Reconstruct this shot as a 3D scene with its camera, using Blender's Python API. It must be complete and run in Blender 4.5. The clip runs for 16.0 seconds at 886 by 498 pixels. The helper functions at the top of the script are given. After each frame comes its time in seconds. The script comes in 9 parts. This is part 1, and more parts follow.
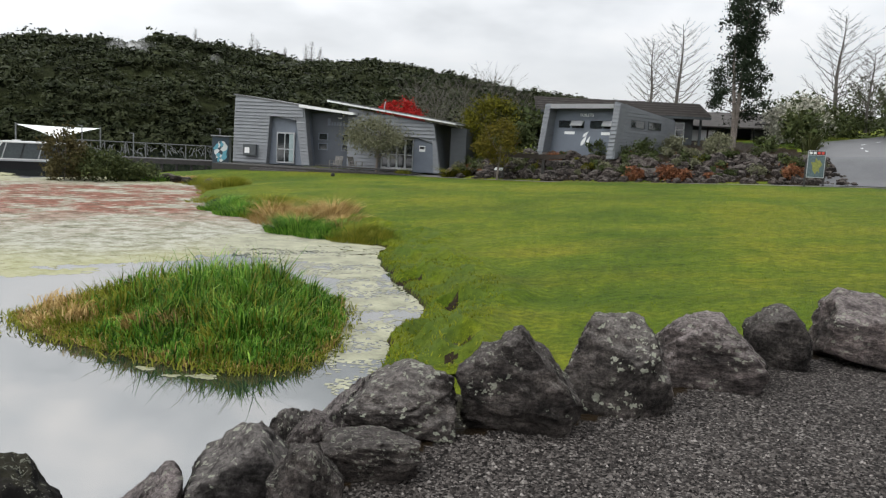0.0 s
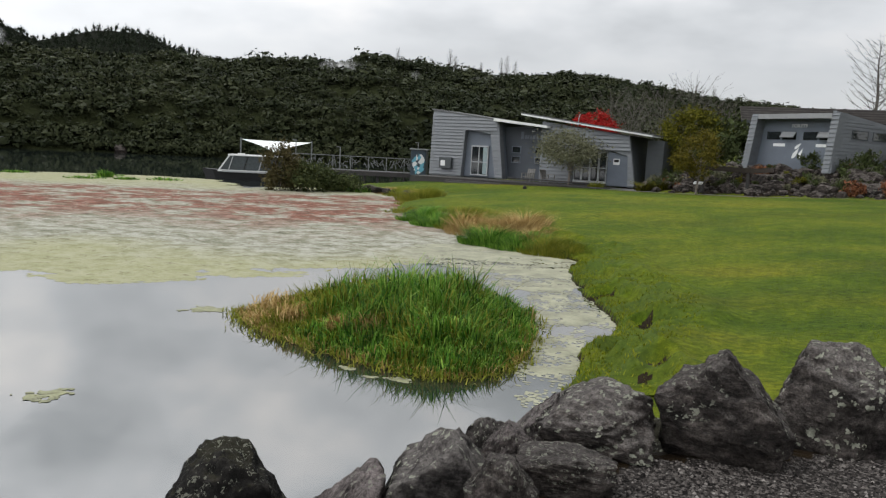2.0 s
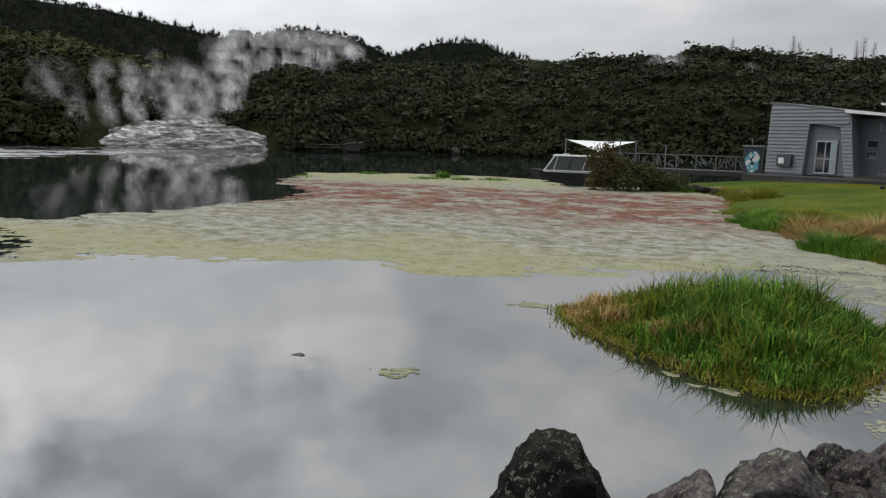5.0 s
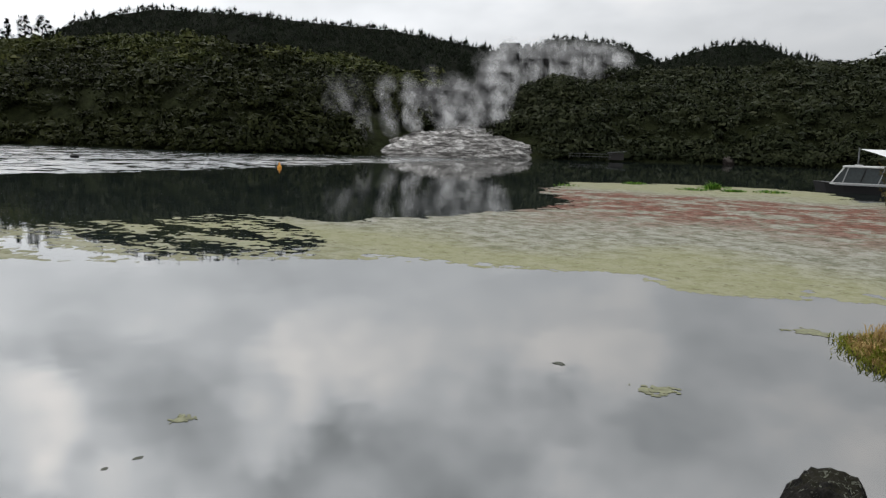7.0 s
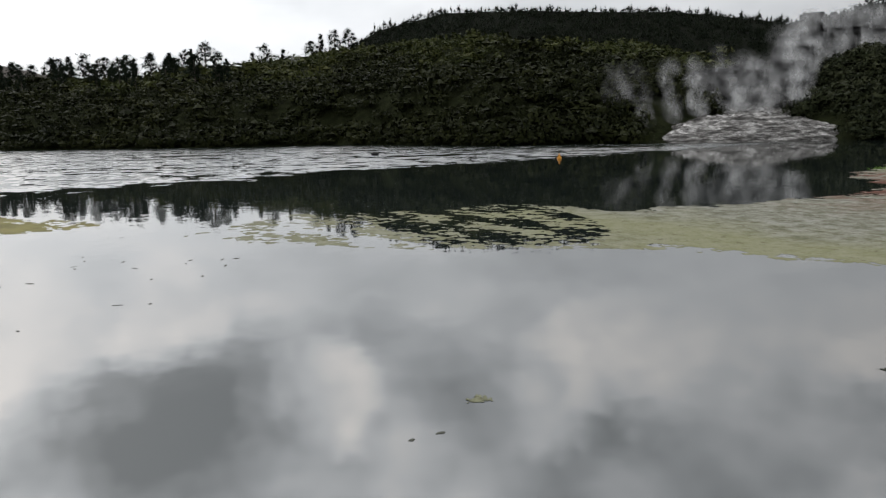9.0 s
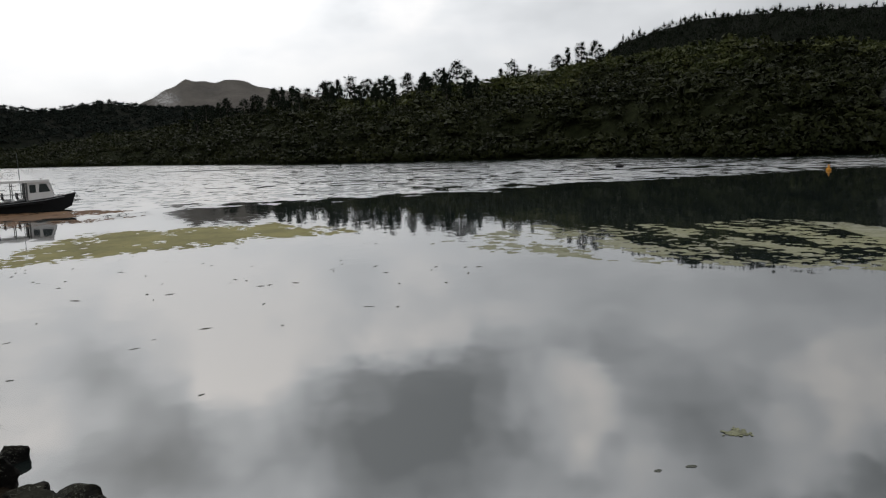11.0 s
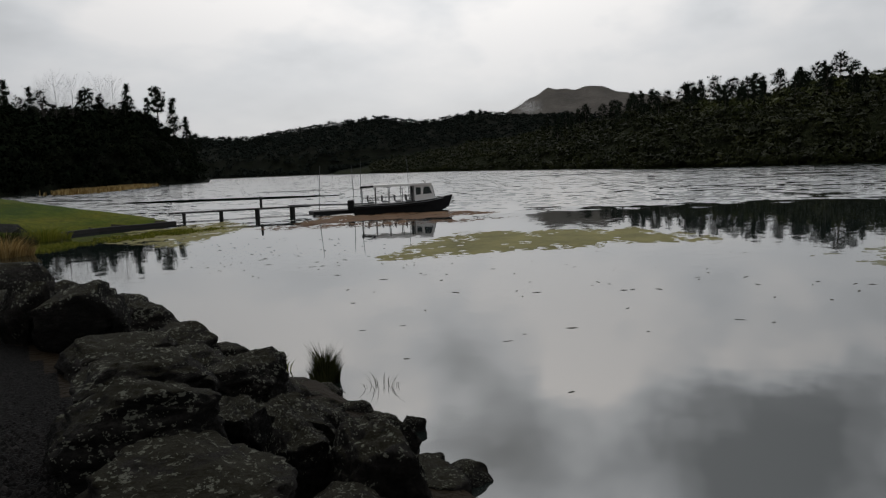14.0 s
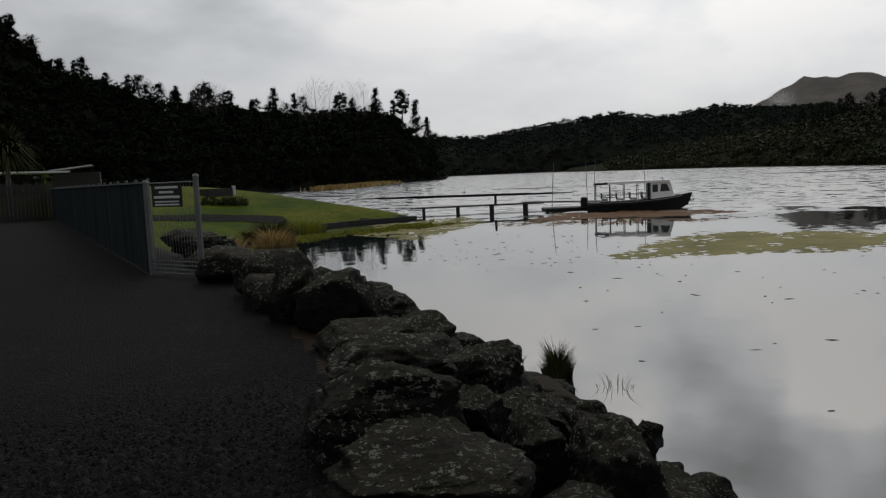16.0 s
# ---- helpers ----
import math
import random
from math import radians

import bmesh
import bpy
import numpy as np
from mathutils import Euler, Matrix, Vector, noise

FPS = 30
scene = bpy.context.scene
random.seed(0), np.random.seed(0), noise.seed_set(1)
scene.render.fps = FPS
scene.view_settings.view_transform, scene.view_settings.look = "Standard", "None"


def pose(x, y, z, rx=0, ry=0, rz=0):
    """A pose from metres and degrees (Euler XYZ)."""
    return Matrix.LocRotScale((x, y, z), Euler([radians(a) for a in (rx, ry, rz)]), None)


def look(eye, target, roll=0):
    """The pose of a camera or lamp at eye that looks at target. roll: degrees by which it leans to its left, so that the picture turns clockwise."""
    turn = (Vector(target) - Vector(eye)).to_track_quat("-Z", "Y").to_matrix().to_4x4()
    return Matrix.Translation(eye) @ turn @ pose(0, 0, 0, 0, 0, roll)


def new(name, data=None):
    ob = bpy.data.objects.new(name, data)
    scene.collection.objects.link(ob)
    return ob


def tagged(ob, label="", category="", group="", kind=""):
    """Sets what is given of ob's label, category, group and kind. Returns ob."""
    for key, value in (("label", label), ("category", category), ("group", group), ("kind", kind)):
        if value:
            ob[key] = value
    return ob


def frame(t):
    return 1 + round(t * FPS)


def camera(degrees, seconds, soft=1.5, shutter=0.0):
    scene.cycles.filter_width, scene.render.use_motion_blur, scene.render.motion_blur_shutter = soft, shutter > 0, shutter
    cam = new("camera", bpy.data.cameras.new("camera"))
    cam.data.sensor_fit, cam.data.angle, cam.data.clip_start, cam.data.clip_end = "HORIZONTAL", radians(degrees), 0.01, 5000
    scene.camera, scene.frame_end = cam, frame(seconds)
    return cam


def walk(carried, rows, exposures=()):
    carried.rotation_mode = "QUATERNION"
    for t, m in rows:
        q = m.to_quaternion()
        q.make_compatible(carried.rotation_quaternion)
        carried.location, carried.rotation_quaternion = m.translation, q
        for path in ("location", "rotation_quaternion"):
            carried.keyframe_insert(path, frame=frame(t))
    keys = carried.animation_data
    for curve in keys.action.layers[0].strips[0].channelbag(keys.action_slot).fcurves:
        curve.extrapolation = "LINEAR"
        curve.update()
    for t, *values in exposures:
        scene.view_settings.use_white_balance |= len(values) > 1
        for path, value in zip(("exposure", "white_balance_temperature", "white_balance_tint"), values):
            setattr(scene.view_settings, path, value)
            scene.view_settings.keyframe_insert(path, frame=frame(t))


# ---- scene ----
# the camera and its way: seconds, eye x y z, yaw, pitch, roll
cam = camera(60.07, 16.0, soft=1.25)
PATH = [
    (0.0, -0.000, 0.000, 2.794, -0.01, -7.35, 2.98),
    (0.5, -0.015, 0.002, 2.794, 3.20, -7.06, 2.92),
    (1.0, -0.031, -0.003, 2.795, 7.45, -6.98, 2.97),
    (1.5, -0.045, -0.014, 2.799, 11.00, -7.02, 2.92),
    (2.0, -0.058, -0.026, 2.801, 14.18, -7.14, 2.96),
    (2.5, -0.076, -0.031, 2.801, 17.12, -7.25, 2.86),
    (3.0, -0.088, -0.050, 2.804, 20.22, -7.31, 2.64),
    (3.5, -0.115, -0.068, 2.806, 24.22, -7.55, 2.60),
    (4.0, -0.134, -0.094, 2.807, 28.98, -7.87, 2.40),
    (4.2, -0.134, -0.102, 2.808, 30.97, -7.86, 2.15),
    (6.3, 0.057, -0.326, 2.914, 49.43, -8.31, 1.66),
    (6.5, 0.057, -0.337, 2.915, 51.65, -8.09, 1.61),
    (7.0, 0.035, -0.390, 2.928, 57.26, -8.07, 1.49),
    (7.5, 0.018, -0.444, 2.930, 61.56, -8.11, 1.15),
    (8.0, -0.011, -0.493, 2.922, 66.06, -8.23, 0.24),
    (8.5, -0.076, -0.518, 2.897, 71.41, -8.69, -0.38),
    (9.0, -0.164, -0.500, 2.864, 77.97, -8.82, -1.09),
    (9.5, -0.275, -0.469, 2.844, 83.16, -8.58, -1.42),
    (10.0, -0.403, -0.475, 2.817, 88.18, -8.33, -1.69),
    (10.2, -0.454, -0.483, 2.803, 90.20, -8.03, -1.61),
    (12.3, -0.541, -0.610, 2.767, 102.85, -7.54, -2.76),
    (12.5, -0.529, -0.631, 2.776, 104.40, -7.51, -2.75),
    (13.0, -0.483, -0.693, 2.794, 110.14, -6.99, -2.35),
    (13.5, -0.444, -0.746, 2.785, 116.92, -6.60, -2.41),
    (14.0, -0.439, -0.781, 2.781, 121.92, -6.16, -2.30),
    (14.5, -0.430, -0.809, 2.778, 126.12, -5.91, -2.02),
    (15.0, -0.427, -0.829, 2.777, 131.05, -5.64, -2.22),
    (15.5, -0.436, -0.856, 2.767, 135.06, -5.56, -2.21),
    (16.0, -0.454, -0.882, 2.755, 139.12, -5.64, -2.48),
]
EXPOSURES = [(0.0, -0.24), (1.0, -0.42), (2.0, -0.54), (4.2, -0.92), (6.5, -1.05), (7.5, -1.1), (9.0, -1.44), (10.2, -1.70), (12.3, -2.06), (14.0, -2.28), (16.0, -2.25)]
walk(cam, [(t, pose(x, y, z, 90 + pitch, 0, yaw) @ pose(0, 0, 0, 0, 0, roll)) for t, x, y, z, yaw, pitch, roll in PATH],
     EXPOSURES)

# ---- world, sun ----
SUN_AZ, SUN_EL = 121.0, 24.0          # degrees left of north, above the horizon


def make_world():
    world = bpy.data.worlds.new("overcast_sky")
    world.use_nodes = True
    scene.world = world
    nt = world.node_tree
    nt.nodes.clear()
    N, Lk = nt.nodes.new, nt.links.new

    def math_node(op, a, b=None, clamp=False):
        n = N("ShaderNodeMath")
        n.operation, n.use_clamp = op, clamp
        for i, v in enumerate((a, b)):
            if v is None:
                continue
            if isinstance(v, (int, float)):
                n.inputs[i].default_value = v
            else:
                Lk(v, n.inputs[i])
        return n.outputs[0]

    tc = N("ShaderNodeTexCoord")
    sep = N("ShaderNodeSeparateXYZ")
    Lk(tc.outputs["Generated"], sep.inputs[0])
    up = math_node("MAXIMUM", sep.outputs[2], 0.0)
    den = math_node("ADD", up, 0.28)
    comb = N("ShaderNodeCombineXYZ")
    Lk(math_node("DIVIDE", sep.outputs[0], den), comb.inputs[0])
    Lk(math_node("DIVIDE", sep.outputs[1], den), comb.inputs[1])
    cl = N("ShaderNodeTexNoise")
    cl.inputs["Scale"].default_value, cl.inputs["Detail"].default_value, cl.inputs["Roughness"].default_value = 1.9, 4.5, 0.52
    Lk(comb.outputs[0], cl.inputs["Vector"])
    ramp = N("ShaderNodeValToRGB")
    e = ramp.color_ramp.elements
    e[0].position, e[0].color = 0.22, (0.25, 0.262, 0.27, 1)
    e[1].position, e[1].color = 0.66, (1.22, 1.17, 1.13, 1)
    for at, col in ((0.38, (0.56, 0.58, 0.60, 1)), (0.50, (0.82, 0.835, 0.855, 1))):
        e.new(at).color = col
    # heavy grey masses and torn bright gaps: degrees left of north, height, half width, weight
    warp = N("ShaderNodeTexNoise")
    warp.inputs["Scale"].default_value, warp.inputs["Detail"].default_value, warp.inputs["Roughness"].default_value = 6.0, 5.0, 0.55
    Lk(tc.outputs["Generated"], warp.inputs["Vector"])
    off = N("ShaderNodeVectorMath")
    off.operation = "MULTIPLY_ADD"
    off.inputs[1].default_value, off.inputs[2].default_value = (0.20, 0.20, 0.20), (-0.10, -0.10, -0.10)
    Lk(warp.outputs["Color"], off.inputs[0])
    way = N("ShaderNodeVectorMath")
    Lk(tc.outputs["Generated"], way.inputs[0])
    Lk(off.outputs[0], way.inputs[1])
    unit = N("ShaderNodeVectorMath")
    unit.operation = "NORMALIZE"
    Lk(way.outputs[0], unit.inputs[0])
    value = cl.outputs[0]
    for az, el, half, weight in CLOUDS:
        az, el = radians(az), radians(el)
        d = N("ShaderNodeVectorMath")
        d.operation = "DOT_PRODUCT"
        d.inputs[1].default_value = (-math.sin(az) * math.cos(el), math.cos(az) * math.cos(el), math.sin(el))
        Lk(unit.outputs[0], d.inputs[0])
        near = N("ShaderNodeMapRange")
        near.interpolation_type = "SMOOTHSTEP"
        near.inputs[1].default_value, near.inputs[2].default_value, near.inputs[4].default_value = math.cos(radians(half * 1.35)), math.cos(radians(half * 0.35)), weight
        Lk(d.outputs["Value"], near.inputs[0])
        value = math_node("ADD", value, near.outputs[0])
    Lk(value, ramp.inputs[0])
    # contrast of the clouds fades towards the horizon
    fade = N("ShaderNodeMapRange")
    fade.inputs[1].default_value, fade.inputs[2].default_value = 0.10, 0.32
    Lk(up, fade.inputs[0])
    veil = N("ShaderNodeMix")
    veil.data_type = "RGBA"
    Lk(math_node("MULTIPLY", fade.outputs[0], 0.9), veil.inputs[0])
    low = N("ShaderNodeMix")
    low.data_type = "RGBA"
    low.inputs[0].default_value = 0.16
    low.inputs[6].default_value = (0.80, 0.82, 0.85, 1)
    Lk(ramp.outputs[0], low.inputs[7])
    Lk(low.outputs[2], veil.inputs[6])
    Lk(ramp.outputs[0], veil.inputs[7])
    # brighter towards the zenith and round the veiled sun
    dot = N("ShaderNodeVectorMath")
    dot.operation = "DOT_PRODUCT"
    a, b = radians(SUN_AZ), radians(SUN_EL)
    dot.inputs[1].default_value = (-math.sin(a) * math.cos(b), math.cos(a) * math.cos(b), math.sin(b))
    Lk(tc.outputs["Generated"], dot.inputs[0])
    s = math_node("MULTIPLY_ADD", dot.outputs["Value"], 0.5)
    s.node.inputs[2].default_value = 0.5
    glow = math_node("ADD", math_node("MULTIPLY", math_node("POWER", s, 3.0), GLOW_WIDE),
                     math_node("MULTIPLY", math_node("POWER", s, 30.0), GLOW_NEAR))
    gain = math_node("ADD", math_node("ADD", glow, SKY_BASE), math_node("MULTIPLY", math_node("MULTIPLY", math_node("MULTIPLY", up, up), math_node("SUBTRACT", 1.0, up)), SKY_UP))
    mul = N("ShaderNodeVectorMath")
    mul.operation = "SCALE"
    Lk(veil.outputs[2], mul.inputs[0])
    Lk(gain, mul.inputs[3])
    bg = N("ShaderNodeBackground")
    Lk(mul.outputs[0], bg.inputs[0])
    bg.inputs[1].default_value = 1.0
    sky = N("ShaderNodeTexSky")
    sky.sky_type, sky.sun_disc = "NISHITA", False
    sky.sun_elevation, sky.sun_rotation = b, -a
    bg2 = N("ShaderNodeBackground")
    Lk(sky.outputs[0], bg2.inputs[0])
    bg2.inputs[1].default_value = 0.01
    add = N("ShaderNodeAddShader")
    Lk(bg.outputs[0], add.inputs[0])
    Lk(bg2.outputs[0], add.inputs[1])
    out = N("ShaderNodeOutputWorld")
    Lk(add.outputs[0], out.inputs[0])


CLOUDS = [(94, 24, 9.5, -0.22), (103, 22, 7, -0.14), (54.5, 24, 7.5, -0.15), (82.4, 26, 4.0, -0.09), (49, 21, 5, -0.08), (63, 28, 7, -0.06), (118, 21, 6, -0.08), (73, 28, 6, -0.07),
          (25, 22, 8, -0.06), (76, 8, 12, -0.09), (160, 9, 9, -0.07), (5, 8, 14, -0.05),
          (86.8, 19.5, 4.2, 0.19), (99, 13.5, 3.2, 0.12), (110, 12, 6, 0.10), (70, 20, 4.0, 0.12), (45.6, 15.5, 4.5, 0.12), (66.4, 18, 3.5, 0.08), (111.7, 18.7, 3.5, 0.10), (115, 12, 6, 0.16), (138, 10, 8, 0.08)]
SKY_BASE, SKY_UP, GLOW_WIDE, GLOW_NEAR = 1.0, 9.5, 2.7, 0.7
make_world()
sun = new("sun", bpy.data.lights.new("sun", "SUN"))
sun.data.energy, sun.data.angle, sun.data.color = 1.0, radians(24), (1.0, 0.96, 0.9)
_a, _b = radians(SUN_AZ), radians(SUN_EL + 22)
sun.matrix_world = look((-math.sin(_a) * math.cos(_b) * 50, math.cos(_a) * math.cos(_b) * 50, 50 * math.sin(_b)), (0, 0, 0))

# ---- materials ----


def material(name, rough=0.8, metal=0.0):
    m = bpy.data.materials.new(name)
    m.use_nodes = True
    bsdf = m.node_tree.nodes["Principled BSDF"]
    bsdf.inputs["Roughness"].default_value, bsdf.inputs["Metallic"].default_value = rough, metal
    return m, m.node_tree, bsdf


def noise_node(nt, scale, detail=4.0, rough=0.55, vec=None, stretch=None):
    n = nt.nodes.new("ShaderNodeTexNoise")
    n.inputs["Scale"].default_value, n.inputs["Detail"].default_value, n.inputs["Roughness"].default_value = scale, detail, rough
    if vec is None:
        vec = nt.nodes.new("ShaderNodeNewGeometry").outputs["Position"]
    if stretch:
        mp = nt.nodes.new("ShaderNodeMapping")
        mp.inputs["Scale"].default_value = stretch
        nt.links.new(vec, mp.inputs[0])
        vec = mp.outputs[0]
    nt.links.new(vec, n.inputs["Vector"])
    return n.outputs[0]


def ramp_node(nt, fac, stops, const=False):
    r = nt.nodes.new("ShaderNodeValToRGB")
    if const:
        r.color_ramp.interpolation = "CONSTANT"
    e = r.color_ramp.elements
    while len(e) < len(stops):
        e.new(0.5)
    for el, (p, c) in zip(e, stops):
        el.position, el.color = p, (*c, 1) if len(c) == 3 else c
    nt.links.new(fac, r.inputs[0])
    return r.outputs[0]


def mix_node(nt, fac, a, b, blend="MIX"):
    n = nt.nodes.new("ShaderNodeMix")
    n.data_type, n.blend_type = "RGBA", blend
    for i, v in ((0, fac), (6, a), (7, b)):
        if isinstance(v, (int, float)):
            n.inputs[i].default_value = v
        elif isinstance(v, tuple):
            n.inputs[i].default_value = (*v, 1)
        else:
            nt.links.new(v, n.inputs[i])
    return n.outputs[2]


def bump_node(nt, bsdf, height, strength=0.5, dist=0.02):
    b = nt.nodes.new("ShaderNodeBump")
    b.inputs["Strength"].default_value, b.inputs["Distance"].default_value = strength, dist
    nt.links.new(height, b.inputs["Height"])
    nt.links.new(b.outputs[0], bsdf.inputs["Normal"])


def plain(name, colour, rough=0.7, metal=0.0, vary=0.12, scale=6.0, bump=0.15, dist=0.01, stretch=None, obj=True, gloss=0.5):
    """A surface of one colour with broad stains, fine grain and slight relief."""
    m, nt, bsdf = material(name, rough, metal)
    bsdf.inputs["Specular IOR Level"].default_value = gloss
    vec = nt.nodes.new("ShaderNodeTexCoord").outputs["Object"] if obj else None
    n1 = noise_node(nt, scale, 5, 0.6, vec, stretch)
    n2 = noise_node(nt, scale * 9, 3, 0.6, vec, stretch)
    dark = tuple(c * (1 - vary * 1.6) for c in colour)
    light = tuple(min(1, c * (1 + vary)) for c in colour)
    c = ramp_node(nt, n1, [(0.3, dark), (0.7, light)])
    c = mix_node(nt, 0.25, c, ramp_node(nt, n2, [(0.35, dark), (0.65, light)]))
    nt.links.new(c, bsdf.inputs["Base Color"])
    bump_node(nt, bsdf, n2, bump, dist)
    return m


def foliage(name, stops, rough=0.65, trans=0.0, gloss=0.06, each=0.45, patch=0.45, size=0.06, crown=0.0):
    """Leaves: the colour differs from leaf to leaf and in broad patches."""
    m, nt, bsdf = material(name, rough)
    g = nt.nodes.new("ShaderNodeNewGeometry")
    n1 = noise_node(nt, size, 3)
    n2 = noise_node(nt, 1.3, 3)
    add = nt.nodes.new("ShaderNodeMath")
    add.operation = "MULTIPLY_ADD"
    add.inputs[1].default_value, add.inputs[2].default_value = each, 0.02
    nt.links.new(g.outputs["Random Per Island"], add.inputs[0])
    mu = nt.nodes.new("ShaderNodeMath")
    mu.operation = "MULTIPLY_ADD"
    mu.inputs[1].default_value = patch
    nt.links.new(n1, mu.inputs[0])
    nt.links.new(add.outputs[0], mu.inputs[2])
    fac = mu.outputs[0]
    if crown:
        # every tree has a tint of its own
        tn = nt.nodes.new("ShaderNodeAttribute")
        tn.attribute_name = "tint"
        ad = nt.nodes.new("ShaderNodeMath")
        ad.operation = "MULTIPLY_ADD"
        ad.inputs[1].default_value = crown
        nt.links.new(tn.outputs["Fac"], ad.inputs[0])
        nt.links.new(fac, ad.inputs[2])
        fac = ad.outputs[0]
    c = ramp_node(nt, fac, stops)
    c = mix_node(nt, 0.5, c, mix_node(nt, 1.0, c, ramp_node(nt, n2, [(0.3, (0.5, 0.5, 0.5)), (0.7, (1.3, 1.3, 1.2))]), "MULTIPLY"))
    nt.links.new(c, bsdf.inputs["Base Color"])
    bsdf.inputs["Specular IOR Level"].default_value = gloss
    if trans:
        tl = nt.nodes.new("ShaderNodeBsdfTranslucent")
        nt.links.new(c, tl.inputs[0])
        mx = nt.nodes.new("ShaderNodeMixShader")
        mx.inputs[0].default_value = trans
        nt.links.new(bsdf.outputs[0], mx.inputs[1])
        nt.links.new(tl.outputs[0], mx.inputs[2])
        nt.links.new(mx.outputs[0], nt.nodes["Material Output"].inputs[0])
    return m


WAVES = 0.30


def make_water():
    m, nt, bsdf = material("lake_water", 0.02)
    bsdf.inputs["Base Color"].default_value = (0.012, 0.017, 0.016, 1)
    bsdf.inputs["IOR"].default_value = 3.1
    pos = nt.nodes.new("ShaderNodeNewGeometry").outputs["Position"]
    # wind reaches the open water only
    sep = nt.nodes.new("ShaderNodeSeparateXYZ")
    nt.links.new(pos, sep.inputs[0])
    far = nt.nodes.new("ShaderNodeMapRange")
    far.interpolation_type = "SMOOTHSTEP"
    far.inputs[1].default_value, far.inputs[2].default_value = -38, -48
    # the lee of the northern shore stays calm
    edge = nt.nodes.new("ShaderNodeMath")
    edge.operation = "MULTIPLY_ADD"
    edge.inputs[1].default_value = 0.62
    nt.links.new(sep.outputs[1], edge.inputs[0])
    nt.links.new(sep.outputs[0], edge.inputs[2])
    wob = nt.nodes.new("ShaderNodeMath")
    wob.operation = "MULTIPLY_ADD"
    wob.inputs[1].default_value = 9.0
    nt.links.new(noise_node(nt, 1.0, 3, 0.6, pos, (0.012, 0.09, 0.1)), wob.inputs[0])
    nt.links.new(edge.outputs[0], wob.inputs[2])
    chop = nt.nodes.new("ShaderNodeMath")
    chop.operation = "MULTIPLY_ADD"
    chop.inputs[1].default_value = 16.0
    nt.links.new(noise_node(nt, 0.33, 3, 0.6, pos), chop.inputs[0])
    nt.links.new(wob.outputs[0], chop.inputs[2])
    nt.links.new(chop.outputs[0], far.inputs[0])
    streak = ramp_node(nt, noise_node(nt, 1.0, 3, 0.6, pos, (0.22, 0.035, 0.1)), [(0.38, (0.25, 0.25, 0.25)), (0.52, (1, 1, 1))])
    rgh = nt.nodes.new("ShaderNodeMath")
    rgh.operation = "MULTIPLY"
    nt.links.new(far.outputs[0], rgh.inputs[0])
    nt.links.new(streak, rgh.inputs[1])
    let = nt.nodes.new("ShaderNodeMath")
    let.operation = "MULTIPLY"
    nt.links.new(rgh.outputs[0], let.inputs[0])
    nt.links.new(ramp_node(nt, noise_node(nt, 0.42, 3, 0.6, pos), [(0.40, (0.06, 0.06, 0.06)), (0.50, (0.75, 0.75, 0.75)), (0.60, (1.3, 1.3, 1.3))]), let.inputs[1])
    # slicks of calm water: centre, half length, half breadth, turn
    rgh = let
    for x, y, a, b, turn in ((-62, -67, 15, 6, 24), (-84.5, -78.5, 7, 2.2, 20), (-194, -22, 7, 4, 30), (-150, -60, 16, 4, 30)):
        mp = nt.nodes.new("ShaderNodeMapping")
        mp.vector_type = "TEXTURE"
        mp.inputs[1].default_value, mp.inputs[2].default_value, mp.inputs[3].default_value = (x, y, 0), (0, 0, radians(turn + 90)), (a, b, 1)
        nt.links.new(pos, mp.inputs[0])
        ln = nt.nodes.new("ShaderNodeVectorMath")
        ln.operation = "LENGTH"
        nt.links.new(mp.outputs[0], ln.inputs[0])
        calm = nt.nodes.new("ShaderNodeMapRange")
        calm.inputs[1].default_value, calm.inputs[2].default_value = 0.75, 1.15
        nt.links.new(ln.outputs["Value"], calm.inputs[0])
        sl = nt.nodes.new("ShaderNodeMath")
        sl.operation = "MULTIPLY"
        nt.links.new(rgh.outputs[0], sl.inputs[0])
        nt.links.new(calm.outputs[0], sl.inputs[1])
        rgh = sl
    rg2 = nt.nodes.new("ShaderNodeMath")
    rg2.operation = "MULTIPLY_ADD"
    rg2.inputs[1].default_value, rg2.inputs[2].default_value = 0.10, 0.03
    nt.links.new(rgh.outputs[0], rg2.inputs[0])
    nt.links.new(rg2.outputs[0], bsdf.inputs["Roughness"])
    # small waves: the slope is drawn straight from noise, so that it holds at any distance
    wv = nt.nodes.new("ShaderNodeTexNoise")
    wv.inputs["Scale"].default_value, wv.inputs["Detail"].default_value, wv.inputs["Roughness"].default_value = 1.6, 3.0, 0.7
    nt.links.new(pos, wv.inputs["Vector"])
    cen = nt.nodes.new("ShaderNodeVectorMath")
    cen.operation = "SUBTRACT"
    cen.inputs[1].default_value = (0.5, 0.5, 0.5)
    nt.links.new(wv.outputs["Color"], cen.inputs[0])
    amp = nt.nodes.new("ShaderNodeMath")
    amp.operation = "MULTIPLY_ADD"
    amp.inputs[1].default_value, amp.inputs[2].default_value = WAVES, 0.010
    nt.links.new(rgh.outputs[0], amp.inputs[0])
    # slopes all lean towards the path, added so far water mirrors brighter sky
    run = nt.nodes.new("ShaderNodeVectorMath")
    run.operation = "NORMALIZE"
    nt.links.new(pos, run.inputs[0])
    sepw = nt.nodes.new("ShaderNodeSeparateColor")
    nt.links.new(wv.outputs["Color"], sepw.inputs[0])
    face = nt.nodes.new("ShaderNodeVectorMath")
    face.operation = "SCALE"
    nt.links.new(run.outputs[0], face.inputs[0])
